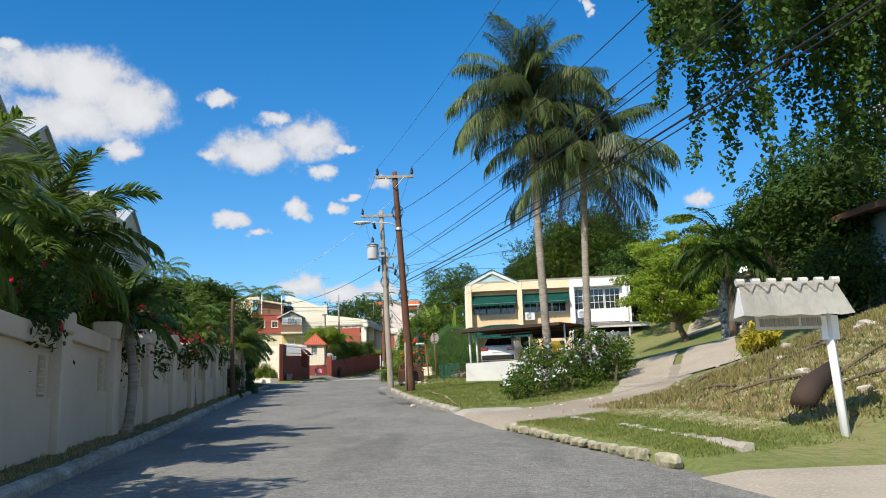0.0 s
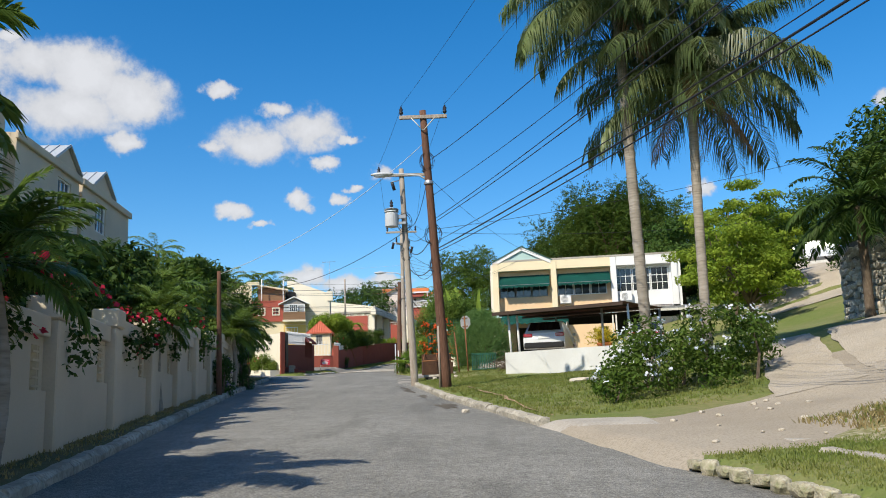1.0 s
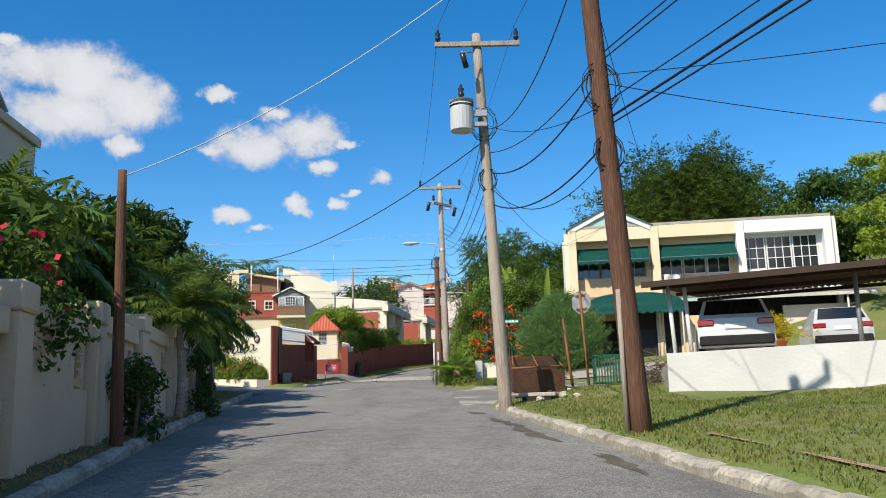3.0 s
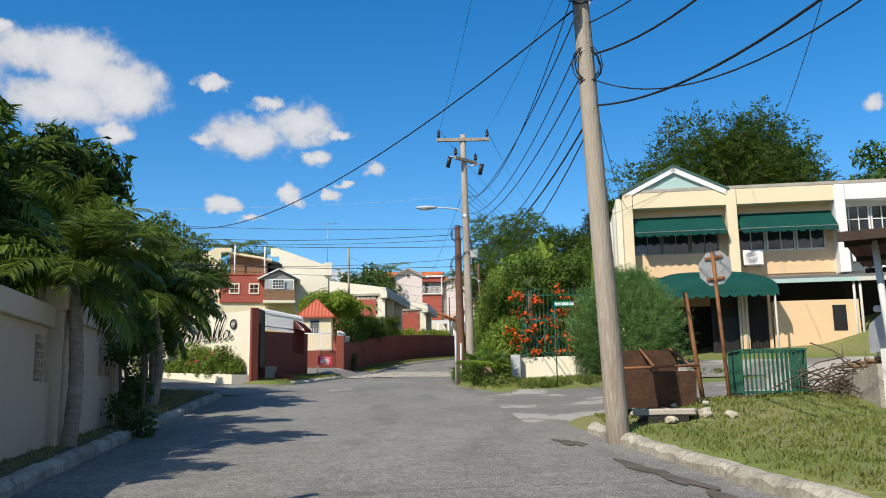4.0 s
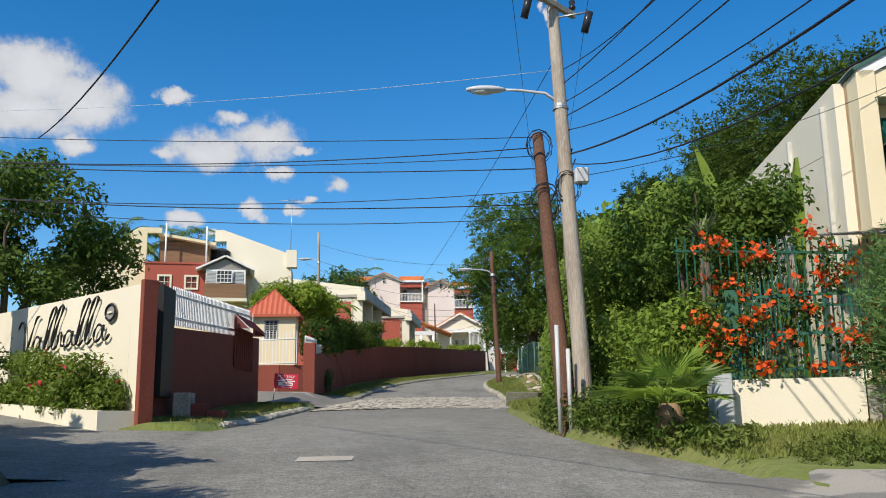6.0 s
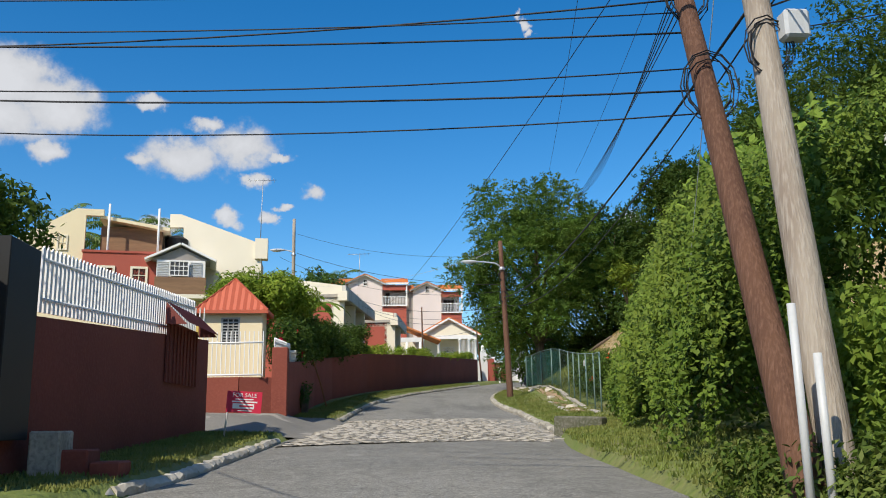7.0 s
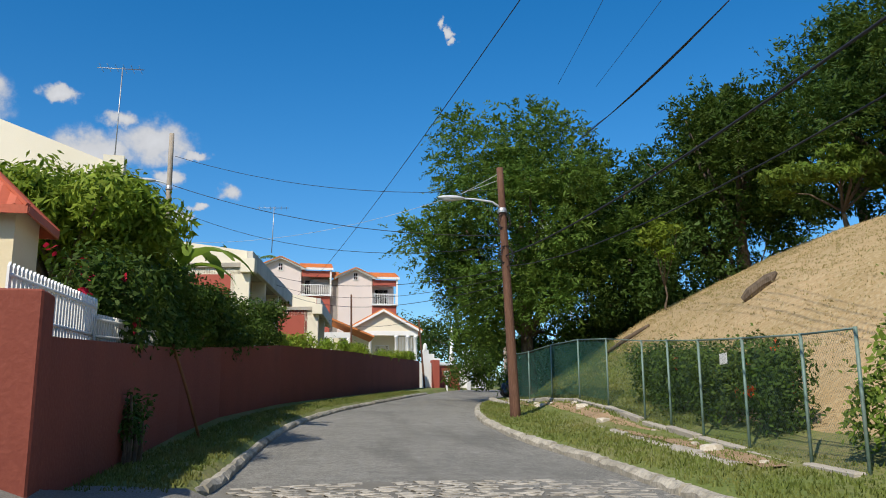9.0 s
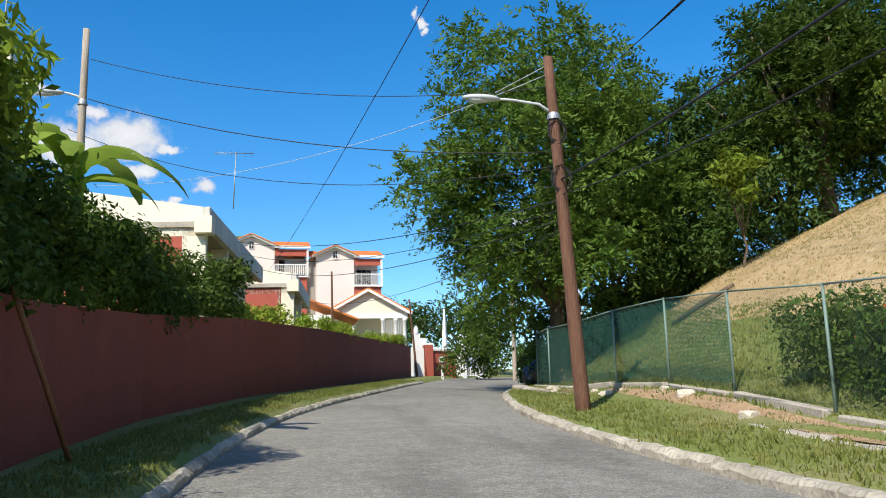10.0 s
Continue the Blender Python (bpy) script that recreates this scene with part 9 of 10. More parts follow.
def stone_wall():
    """Rubble retaining wall beside the drive."""
    t = thing("wall_rubble", "tall rubble stone retaining wall beside the drive", "wall", kind="structure")
    a, b = Vector((11.5, 35.4, 0)), Vector((11.75, 32.5, 0))
    d = b - a
    part("core", boxed(0, d.length, -0.3, 0.3, 3.2, 6.45, m=pose(a.x, a.y, 0, 0, 0, math.degrees(math.atan2(d.y, d.x)))), M_MORTAR, t)
    ms = [stone_mesh("stone", 60 + k, 0.2, 0.1, 0.15, M_STONE) for k in range(6)]
    rng = random.Random(3)
    z = 3.7
    while z < 6.45:
        s = 0.0
        while s < d.length - 0.2:
            w = rng.uniform(0.16, 0.42)
            p = a + d.normalized() * (s + w / 2)
            ob = new("stone", ms[rng.randrange(6)])
            ob.parent = t
            ob.matrix_world = pose(p.x - 0.31, p.y, z + rng.uniform(-0.07, 0.07), rng.uniform(-12, 12), rng.uniform(-28, 28), math.degrees(math.atan2(d.y, d.x))) @ Matrix.Diagonal((w / 0.4, 1, rng.uniform(0.6, 1.05), 1))
            s += w
        z += 0.23
    part("end_face", boxed(-0.06, 0.0, -0.32, 0.32, 3.2, 6.47, m=pose(a.x, a.y, 0, 0, 0, math.degrees(math.atan2(d.y, d.x)))), M_CONCRETE, t, "smooth grey rendered end")
    h = thing("hill_house", "shaded blue-grey house with a dark eave above the bank", "house", pose(14.6, 27.6, land(14.6, 27.6), 0, 0, 10))
    part("wall", boxed(0, 6, 0, 3, -1.5, 3.2), M_BLUEWALL, h)
    part("roof", boxed(-0.5, 7, -0.6, 3.4, 3.2, 3.4, m=pose(0, 0, 0, 0, -10, 0)), M_GALV_RUST, h)
    window(h, 0.6, 1.6, 1.0, 2.4, -0.03, 2, 2, M_WHITE, M_PANE)


M_BLUEWALL = material("blue-grey render", (0.2, 0.32, 0.4), None, scale=1, fine=16, rough=0.85, bump=0.2, amount=0.4)
stone_wall()
rng0 = random.Random(14)
spots = []
for i in range(44):
    yy = rng0.uniform(26.0, 33.5)
    xx = 11.3 + 0.16 * (yy - 26) + rng0.uniform(0.0, 2.2)
    spots.append((xx, yy, land(xx, yy) + rng0.uniform(0.1, 1.9), rng0.uniform(0.5, 0.8)))
shrub(335, "shade_hedge", "dark shaded shrubbery on the bank beside the stone wall", "hedge", spots, L_DARK, 14000, 0.16, 0.42, 0.2, 1.0)
g = thing("entrance_tower", "tall cream rendered pillar with a capped finial", "pillar", pose(-18.0, 67.6, 0, 0, 0, 30))
part("shaft", box(bmesh.new(), -0.4, 0.4, -0.4, 0.4, 3.8, 9.6, bevel=0.03), M_SIGNWALL, g)
part("cap", box(box(bmesh.new(), -0.48, 0.48, -0.48, 0.48, 9.6, 9.8, bevel=0.03), -0.3, 0.3, -0.3, 0.3, 9.8, 10.05, bevel=0.05), M_SIGNWALL, g)
part("finial", box(bmesh.new(), -0.12, 0.12, -0.12, 0.12, 10.05, 10.55, bevel=0.05), M_LAMPGREY, g)

# ---- corner of the town houses ----


M_MOSSY = material("mossy concrete", (0.12, 0.115, 0.085), (0.07, 0.08, 0.04), scale=4, fine=20, rough=0.95, bump=0.8, amount=0.9, third=(0.2, 0.19, 0.16))
M_RUSTDARK = material("dark rusted mesh plate", (0.075, 0.042, 0.028), (0.14, 0.07, 0.04), scale=4, fine=26, rough=0.9, bump=0.5, amount=0.8)


def stop_sign():
    t = thing("stop_sign", "back of a grey octagonal sign on a rusty post", "sign", pose(-0.48, 46.55, land(-0.48, 46.55), 0, -3, -42))
    tube("post", [(0, 0, -0.3), (0, 0, 2.45)], 0.032, M_RUST, t, 6)
    bm = bmesh.new()
    v = [bm.verts.new((0.31 * math.cos(math.pi / 8 + i * math.pi / 4), 0.04, 2.18 + 0.31 * math.sin(math.pi / 8 + i * math.pi / 4))) for i in range(8)]
    bm.faces.new(v)
    bmesh.ops.solidify(bm, geom=bm.faces[:], thickness=0.006)
    part("plate", bm, M_LAMPGREY, t, "bare grey metal sign back")
    for z in (2.0, 2.36):
        part("strap", boxed(-0.16, 0.16, 0.0, 0.03, z - 0.02, z + 0.02), M_RUST, t)
    q = thing("rusty_post", "leaning rusty steel post", "post", pose(-0.86, 46.75, land(-0.86, 46.75), 0, -6, 0))
    tube("post", [(0, 0, -0.3), (0, 0, 1.8)], 0.04, M_RUST, q, 6)
    b = thing("iron_bin", "green iron bar refuse bin on the verge", "bin", pose(0.24, 46.75, land(0.24, 46.75), 0, 0, -4) @ Matrix.Scale(0.86, 4))
    n = 0
    for y0 in (-0.45, 0.45):
        for i in range(15):
            x = -0.6 + 1.2 * i / 14
            part("bar", boxed(x - 0.012, x + 0.012, y0 - 0.012, y0 + 0.012, 0.02, 0.85), M_GREENPAINT, b)
    for x0 in (-0.6, 0.6):
        for i in range(1, 9):
            y = -0.45 + 0.9 * i / 9
            part("bar", boxed(x0 - 0.012, x0 + 0.012, y - 0.012, y + 0.012, 0.02, 0.85), M_GREENPAINT, b)
    for z in (0.06, 0.85):
        r = bmesh.new()
        box(r, -0.63, 0.63, -0.48, -0.42, z - 0.02, z + 0.02)
        box(r, -0.63, 0.63, 0.42, 0.48, z - 0.02, z + 0.02)
        box(r, -0.63, -0.57, -0.42, 0.42, z - 0.02, z + 0.02)
        box(r, 0.57, 0.63, -0.42, 0.42, z - 0.02, z + 0.02)
        part("rim", r, M_GREENPAINT, b)
    s = thing("scrap_frame", "rusty steel skip frame with sheet sides", "scrap", pose(-1.82, 46.4, land(-1.6, 46.4), 0, 0, 6))
    part("sheet", boxed(-0.65, 0.65, -0.3, -0.28, 0.05, 0.62, m=pose(0, 0, 0, 8, 0, 0)), M_RUSTDARK, s)
    part("sheet", boxed(-0.65, 0.65, 0.4, 0.42, 0.05, 0.95), M_RUSTDARK, s)
    part("sheet", boxed(-0.66, -0.64, -0.3, 0.4, 0.05, 0.7), M_RUSTDARK, s)
    for x in (-0.65, 0.0, 0.65):
        tube("stay", [(x, -0.36, 0.6), (x * 0.8, 0.4, 0.98)], 0.02, M_RUST, s, 6)
    tube("stay", [(-0.7, -0.38, 0.62), (0.7, -0.38, 0.66)], 0.022, M_RUST, s, 6)
    rng = np.random.default_rng(21)
    h = thing("brush_pile", "heap of dry cut brush and palm stalks", "brush pile")
    vs, fs = [], []
    for i in range(190):
        c = np.array([1.55, 46.0, 3.45]) + rng.normal(size=3) * np.array([0.45, 0.3, 0.16])
        d = rng.normal(size=3) * np.array([1, 0.7, 0.4])
        d /= np.linalg.norm(d)
        v2, f2 = tube_mesh([c - d * 0.35, c + d * 0.05 + np.array([0, 0, 0.06]), c + d * 0.4], [0.012, 0.01, 0.004], 4, False)
        o = len(vs)
        vs += v2
        fs += [tuple(k + o for k in f) for f in f2]
    st = raw("brushwood", vs, fs, M_BARK, h)
    tagged(st, kind="stuff")
    for k in range(5):
        tube("palm_stalk", [(1.2 + 0.1 * k, 46.2 - 0.1 * k, 3.75 + 0.03 * k), (1.7 + 0.12 * k, 45.8, 3.75), (2.2 + 0.1 * k, 45.3, 3.3)], [0.03, 0.035, 0.05], L_DEAD, h, 6)


stop_sign()


def corner_fence():
    """Green iron fence on a cream plinth, with orange trumpet creeper."""
    t = thing("iron_fence", "green iron bar fence on a cream plinth", "fence")
    a, b = Vector((-2.42, 60.4, 4.25)), Vector((0.5, 59.1, 4.35))
    d = b - a
    turn = math.degrees(math.atan2(d.y, d.x))
    m = pose(a.x, a.y, a.z, 0, 0, turn)
    part("plinth", boxed(-0.1, 1.68, -0.1, 0.1, -0.5, 0.42, m=m), M_SIGNWALL, t)
    part("plinth", boxed(1.7, d.length, -0.1, 0.1, -0.5, 0.3, m=m), M_KERB, t)
    part("gate_post", box(bmesh.new(), -0.06, 0.12, -0.09, 0.09, 0.42, 1.72, m=m), M_GREENPAINT, t)
    n = 26
    for i in range(n):
        x = 0.2 + (d.length - 0.25) * i / (n - 1)
        hh = 1.75 + 0.1 * math.sin(i * 0.4)
        part("bar", boxed(x - 0.012, x + 0.012, -0.012, 0.012, 0.4, hh, m=m), M_GREENPAINT, t)
    for z in (0.55, 1.05, 1.6):
        part("rail", boxed(0.1, d.length, -0.02, 0.02, z - 0.02, z + 0.02, m=m), M_GREENPAINT, t)
    u = thing("iron_fence", "tall dark iron bars behind the creeper", "fence")
    m2 = pose(-1.6, 62.2, 4.4, 0, 0, 4)
    for i in range(30):
        part("bar", boxed(-1.0 + i * 0.15, -0.98 + i * 0.15, -0.01, 0.01, 0, 2.75, m=m2), M_GREENPAINT, u)
    for z in (1.6, 2.5):
        part("rail", boxed(-1.05, 3.5, -0.015, 0.015, z - 0.02, z + 0.02, m=m2), M_GREENPAINT, u)
    s = thing("name_sign", "green street name plate on a post", "sign", pose(-1.6, 57.0, 4.68, 0, 0, -4) @ Matrix.Scale(0.64, 4))
    tube("post", [(-0.42, 0.03, -1.6), (-0.42, 0.03, 2.25)], 0.03, M_GREENPAINT, s, 6)
    part("plate", box(bmesh.new(), -0.45, 0.45, -0.015, 0.015, 1.98, 2.2, bevel=0.004), M_SIGNGREEN, s)
    x = -0.4
    for k, w in enumerate((0.07, 0.03, 0.06, 0.06, 0.08, 0.03, 0.06, 0.09, 0.08, 0.08)):
        part("text_bar", boxed(x, x + w, -0.023, -0.015, 2.03, 2.15), M_WHITE, s)
        x += w + (0.012 if k not in (3, 7) else 0.05)
    rng = random.Random(31)
    spots = []
    for i in range(44):
        f = rng.uniform(-0.35, 2.2)
        p = m @ Vector((f - 0.1, rng.uniform(-0.15, 0.2), 0))
        spots.append((p.x, p.y, 4.7 + rng.uniform(0.0, 2.0), rng.uniform(0.15, 0.3)))
    shrub(31, "trumpet_creeper", "creeper with clusters of orange trumpet flowers on the fence", "creeper", spots, L_MID, 2600, 0.09, 0.5, 0.3, 1.0, L_ORANGE, 240, 0.09, stems=False)
    w = thing("water_meter", "small pale concrete meter post in the weeds", "post", pose(-2.75, 60.15, 4.2))
    part("post", box(bmesh.new(), -0.15, 0.15, -0.12, 0.12, -0.2, 0.55, bevel=0.02), M_LAMPGREY, w)


M_SIGNGREEN = material("green sign enamel", (0.02, 0.3, 0.18), None, scale=2, fine=20, rough=0.4, bump=0.0, amount=0.15)
corner_fence()

# ---- chain-link fence, slope and bend ----
FENCE = [(-1.52, 80.6), (-1.35, 82.0), (-0.85, 86.0), (-0.45, 89.5), (-0.1, 92.6), (0.1, 95.4), (0.15, 98.2), (0.2, 101.0), (0.35, 103.6), (0.9, 106.5)]


def chain_fence():
    t = thing("chain_fence", "grey-green chain-link fence on slim galvanised posts", "fence")
    fine = []
    for a, b in zip(FENCE[:-1], FENCE[1:]):
        fine += [Vector((*a, 0)).lerp(Vector((*b, 0)), f) for f in (0.0, 0.5)] if (Vector(a) - Vector(b)).length > 3.2 else [Vector((*a, 0))]
    fine.append(Vector((*FENCE[-1], 0)))
    for p in fine:
        z = land(p.x, p.y)
        tube("post", [(p.x, p.y, z - 0.2), (p.x, p.y, z + 1.72)], 0.024, M_FENCEPOST, t, 8)
    for a, b in zip(fine[:-1], fine[1:]):
        za, zb = land(a.x, a.y), land(b.x, b.y)
        tube("top_rail", [(a.x, a.y, za + 1.7), (b.x, b.y, zb + 1.7)], 0.015, M_FENCEPOST, t, 6)
        d = b - a
        n = Vector((d.y, -d.x, 0)).normalized() * 0.0
        vs, fs = [], []
        ln, h, st, w = d.length, 1.64, 0.06, 0.0028

        def at(s, zz):
            f = s / ln
            return (a.x + d.x * f, a.y + d.y * f, (za + (zb - za) * f) + 0.05 + zz)

        k = -int(h / st)
        while k * st < ln:
            for sgn in (1, -1):
                s0 = k * st if sgn > 0 else k * st + h
                s1 = s0 + sgn * h
                z0, z1 = 0.0, h
                lo, hi = max(min(s0, s1), 0), min(max(s0, s1), ln)
                if hi - lo < 0.02:
                    continue
                if sgn > 0:
                    q0, q1 = (lo, lo - s0), (hi, hi - s0)
                else:
                    q0, q1 = (hi, s0 - hi), (lo, s0 - lo)
                o = len(vs)
                for (s, zz), e in ((q0, w), (q0, -w), (q1, -w), (q1, w)):
                    vs.append(at(min(max(s + e, 0), ln), zz))
                fs.append((o, o + 1, o + 2, o + 3))
            k += 1
        raw("mesh_panel", vs, fs, M_MESHWIRE, t)
        if a.y > 92:
            # green shade netting tied behind the wire
            vs, fs, net, cord = [], [], 0.024, 0.006
            for i in range(int(1.5 / net)):
                o, zz = len(vs), 0.1 + i * net
                vs += [at(0, zz), at(ln, zz), at(ln, zz + cord), at(0, zz + cord)]
                fs.append((o, o + 1, o + 2, o + 3))
            for i in range(int(ln / net)):
                o, u = len(vs), i * net
                vs += [at(u, 0.1), at(u + cord, 0.1), at(u + cord, 1.6), at(u, 1.6)]
                fs.append((o, o + 1, o + 2, o + 3))
            raw("shade_net", [(v[0] + 0.02, v[1], v[2]) for v in vs], fs, M_NET, t, "green shade netting")
    f = thing("fence_footing", "cracked low concrete footing under the fence", "footing", kind="structure")
    for a, b in zip(fine[:-1], fine[1:]):
        za, zb = land(a.x, a.y), land(b.x, b.y)
        d = Vector((b.x - a.x, b.y - a.y, zb - za))
        m = Matrix.Translation((a.x - 0.12, a.y, za)) @ d.to_track_quat("X", "Z").to_matrix().to_4x4()
        part("footing_length", box(bmesh.new(), 0.02, d.length - 0.03 - random.uniform(0, 0.3), -0.1, 0.06, -0.3, 0.03 + random.uniform(-0.02, 0.04), m=m, bevel=0.02), M_CONCRETE, f)
    p = thing("fence_notice", "small white notice plate on the fence", "sign", pose(-0.95, 85.0, land(-0.95, 85.0) + 1.38, 0, 0, 83))
    part("plate", boxed(-0.16, 0.16, -0.045, -0.035, -0.1, 0.08), M_WHITE, p)


M_FENCEPOST = material("grey-green fence pipe", (0.16, 0.25, 0.22), (0.2, 0.23, 0.2), scale=3, fine=20, rough=0.6, metal=0.2, bump=0.1, amount=0.6)
M_NET = material("green shade net", (0.02, 0.13, 0.1), None, scale=3, fine=20, rough=0.7, bump=0.0, amount=0.3)
M_MESHWIRE = material("green-grey fence wire", (0.1, 0.17, 0.14), None, scale=3, fine=20, rough=0.5, metal=0.3, bump=0.0, amount=0.3)
chain_fence()
kb = part("drain_block", box(bmesh.new(), -0.62, 0.62, -0.14, 0.14, -0.3, 0.26, bevel=0.035), M_MOSSY)
kb.matrix_world = pose(-3.38, 75.4, land(-3.38, 75.4), 0, 2, -45)
tagged(kb, "mossy dark concrete block on the verge", "concrete block")
dr = thing("storm_drain", "broken concrete drain mouth with a cracked slab", "drain", pose(-0.85, 77.6, land(-0.85, 77.6), 0, 0, 15))
part("slab", box(bmesh.new(), -0.6, 0.6, -0.3, 0.4, 0.08, 0.18, bevel=0.02), M_CONCRETE, dr)
# solid near-black block in place of an unlit hollow
part("mouth", boxed(-0.5, 0.5, -0.22, 0.35, -0.2, 0.075), M_DARKROOM, dr)
lg = tube("log", [(3.55, 92.2, land(3.55, 92.2) + 0.08), (3.7, 92.05, land(3.7, 92.05) + 0.12), (3.9, 91.85, land(3.9, 91.85) + 0.15), (4.05, 91.75, land(4.05, 91.75) + 0.12), (4.25, 91.7, land(4.25, 91.7) + 0.2)], [0.1, 0.17, 0.15, 0.17, 0.05], M_BARK, None, 9, smooth=False)
tagged(lg, "weathered fallen trunk lying on the dry slope", "log", "fallen trunks")
lg = tube("log", [(3.1, 101.2, land(3.1, 101.2) + 0.1), (3.6, 100.4, land(3.6, 100.4) + 0.16), (4.1, 99.6, land(4.1, 99.6) + 0.1)], [0.05, 0.09, 0.05], M_BARK, None, 10)
tagged(lg, "weathered fallen branch lying on the dry slope", "log", "fallen trunks")
rng0 = random.Random(14)
for k in range(16):
    yy = rng0.uniform(82.0, 104.0)
    xx = float(np.interp(yy, [p[1] for p in FENCE], [p[0] for p in FENCE])) - rng0.uniform(0.2, 0.6)
    ob = new("boulder", BOULDER[k % 5])
    ob.matrix_world = pose(xx, yy, land(xx, yy) + 0.03, rng0.uniform(-15, 15), 0, rng0.uniform(0, 360)) @ Matrix.Scale(rng0.uniform(0.12, 0.4) if k % 6 else 0.6, 4)
    tagged(ob, "pale broken stone at the fence foot", "stone", "stones by the fence")
for k in range(7):
    ob = new("boulder", BOULDER[k % 5])
    xx, yy = 0.2 + rng0.uniform(-0.6, 0.4), 99.5 + rng0.uniform(-2.5, 2.5)
    ob.matrix_world = pose(xx - 0.5, yy, land(xx - 0.5, yy) + 0.05, 0, 0, rng0.uniform(0, 360)) @ Matrix.Scale(rng0.uniform(0.2, 0.5), 4)
    tagged(ob, "pale broken stone at the fence foot", "stone", "stones by the fence")


def bend_things():
    b = thing("refuse_bag", "black plastic refuse bag knotted at the top", "bag")
    bm = bmesh.new()
    bmesh.ops.create_icosphere(bm, subdivisions=4, radius=1.0)
    x, y = 1.7, 108.9
    z = land(x, y)
    for v in bm.verts:
        k = 1 + 0.22 * noise.noise(v.co * 2.2) + 0.06 * noise.noise(v.co * 7)
        v.co = Vector((v.co.x * 0.55 * k, v.co.y * 0.5 * k, max(v.co.z * 0.5 * k, -0.33)))
    bmesh.ops.translate(bm, vec=(x, y, z + 0.33), verts=bm.verts)
    part("sack", bm, M_BAG, b, smooth=True)
    tube("knot", [(x, y, z + 0.75), (x + 0.05, y, z + 0.95)], [0.05, 0.11], M_BAG, b, 8)
    w = thing("wall_end", "white and brick red gate walls with stepped coping", "wall", pose(1.3, 134.2, 8.75, 0, 0, 12), kind="structure")
    part("white_wall", boxed(-0.1, 0.95, 0, 0.25, -0.5, 1.9), M_WHITE, w)
    part("red_pier", box(bmesh.new(), 0.97, 1.5, -0.25, 0.3, -0.5, 2.1, bevel=0.02), M_REDHOUSE, w)
    part("red_wall", boxed(1.5, 3.9, 0.5, 0.75, -0.5, 1.8, m=pose(0, 0, 0, 0, 0, 12)), M_REDHOUSE, w)
    part("coping", box(bmesh.new(), 1.4, 4.0, 0.4, 0.85, 1.8, 1.98, m=pose(0, 0, 0, 0, 0, 12), bevel=0.03), M_WHITE, w)
    for k in range(4):
        part("step", boxed(0.9 + 0.45 * k, 1.35 + 0.45 * k, 1.6, 1.9, 0.5, 3.0 - 0.3 * k), M_WHITE, w)
    part("urn", tube_bm(1.1, 1.7, 3.0, 3.5, 0.16, 12), M_WHITE, w)
    g = thing("gate", "white iron gate with a solid post", "gate", pose(6.4, 139.5, 9.0, 0, 0, 20))
    part("gate_post", box(bmesh.new(), -0.75, -0.35, -0.2, 0.2, -0.3, 2.8, bevel=0.03), M_WHITE, g)
    part("cap", box(bmesh.new(), -0.82, -0.28, -0.27, 0.27, 2.8, 2.95, bevel=0.03), M_WHITE, g)
    for i in range(9):
        part("bar", boxed(-0.3 + i * 0.15, -0.26 + i * 0.15, -0.02, 0.02, 0.1, 1.7 + 0.09 * i - 0.005 * i * i), M_WHITE, g)
    for z in (0.15, 0.9, 1.6):
        part("rail", boxed(-0.35, 1.0, -0.03, 0.03, z - 0.03, z + 0.03), M_WHITE, g)
    part("gate_post", box(bmesh.new(), 0.65, 1.05, -0.2, 0.2, -0.3, 1.4, bevel=0.03), M_WHITE, g)
    part("side_wall", boxed(-2.6, -0.75, 0.0, 0.25, -0.4, 1.9), M_WHITE, g)
    s = thing("white_spire", "slender white obelisk behind the gate", "obelisk", pose(5.2, 142.2, 9.6))
    tube("shaft", [(0, 0, 0), (0, 0, 0.6), (0, 0, 4.6)], [0.35, 0.28, 0.06], M_WHITE, s, 4)
    l = thing("globe_lamp", "white globe lamp on a slim post", "lamp", pose(7.7, 141.0, 9.3))
    tube("post", [(0, 0, 0), (0, 0, 2.6)], 0.04, M_WHITE, l, 8)
    bm = bmesh.new()
    bmesh.ops.create_uvsphere(bm, u_segments=12, v_segments=8, radius=0.2)
    bmesh.ops.translate(bm, vec=(0, 0, 2.75), verts=bm.verts)
    part("globe", bm, M_WHITE, l, smooth=True)
    m = thing("letter_box", "white letter box on a post", "letter box", pose(3.0, 132.5, land(3.0, 132.5)))
    part("post", boxed(-0.06, 0.06, -0.06, 0.06, -0.2, 0.9), M_WHITE, m)
    part("body", box(bmesh.new(), -0.16, 0.16, -0.2, 0.2, 0.9, 1.25, bevel=0.03), M_WHITE, m)
    # television masts
    for k, (x, y, z0, z1) in enumerate(((-13.6, 99.0, 13.8, 17.2), (-8.9, 110.0, 13.5, 15.6))):
        a = thing("antenna", "thin rooftop television antenna", "antenna", None, "antennas")
        tube("mast", [(x, y, z0), (x + 0.05, y, z1)], 0.02, M_STEEL, a, 6)
        tube("boom", [(x - 0.7, y - 0.1, z1 - 0.1), (x + 0.7, y + 0.1, z1)], 0.014, M_STEEL, a, 5)
        for i in range(6):
            xx = x - 0.6 + 0.24 * i
            tube("element", [(xx, y - 0.35, z1 - 0.05), (xx, y + 0.35, z1 - 0.05)], 0.008, M_STEEL, a, 4)
    # rusty rail leaning on the long red wall
    r = tube("iron_bar", [(-9.7, 89.0, 5.6), (-9.9, 88.6, 6.4), (-10.2, 88.3, 7.35)], 0.03, M_RUST, None, 6)
    tagged(r, "rusty iron bar leaning on the red wall", "bar")


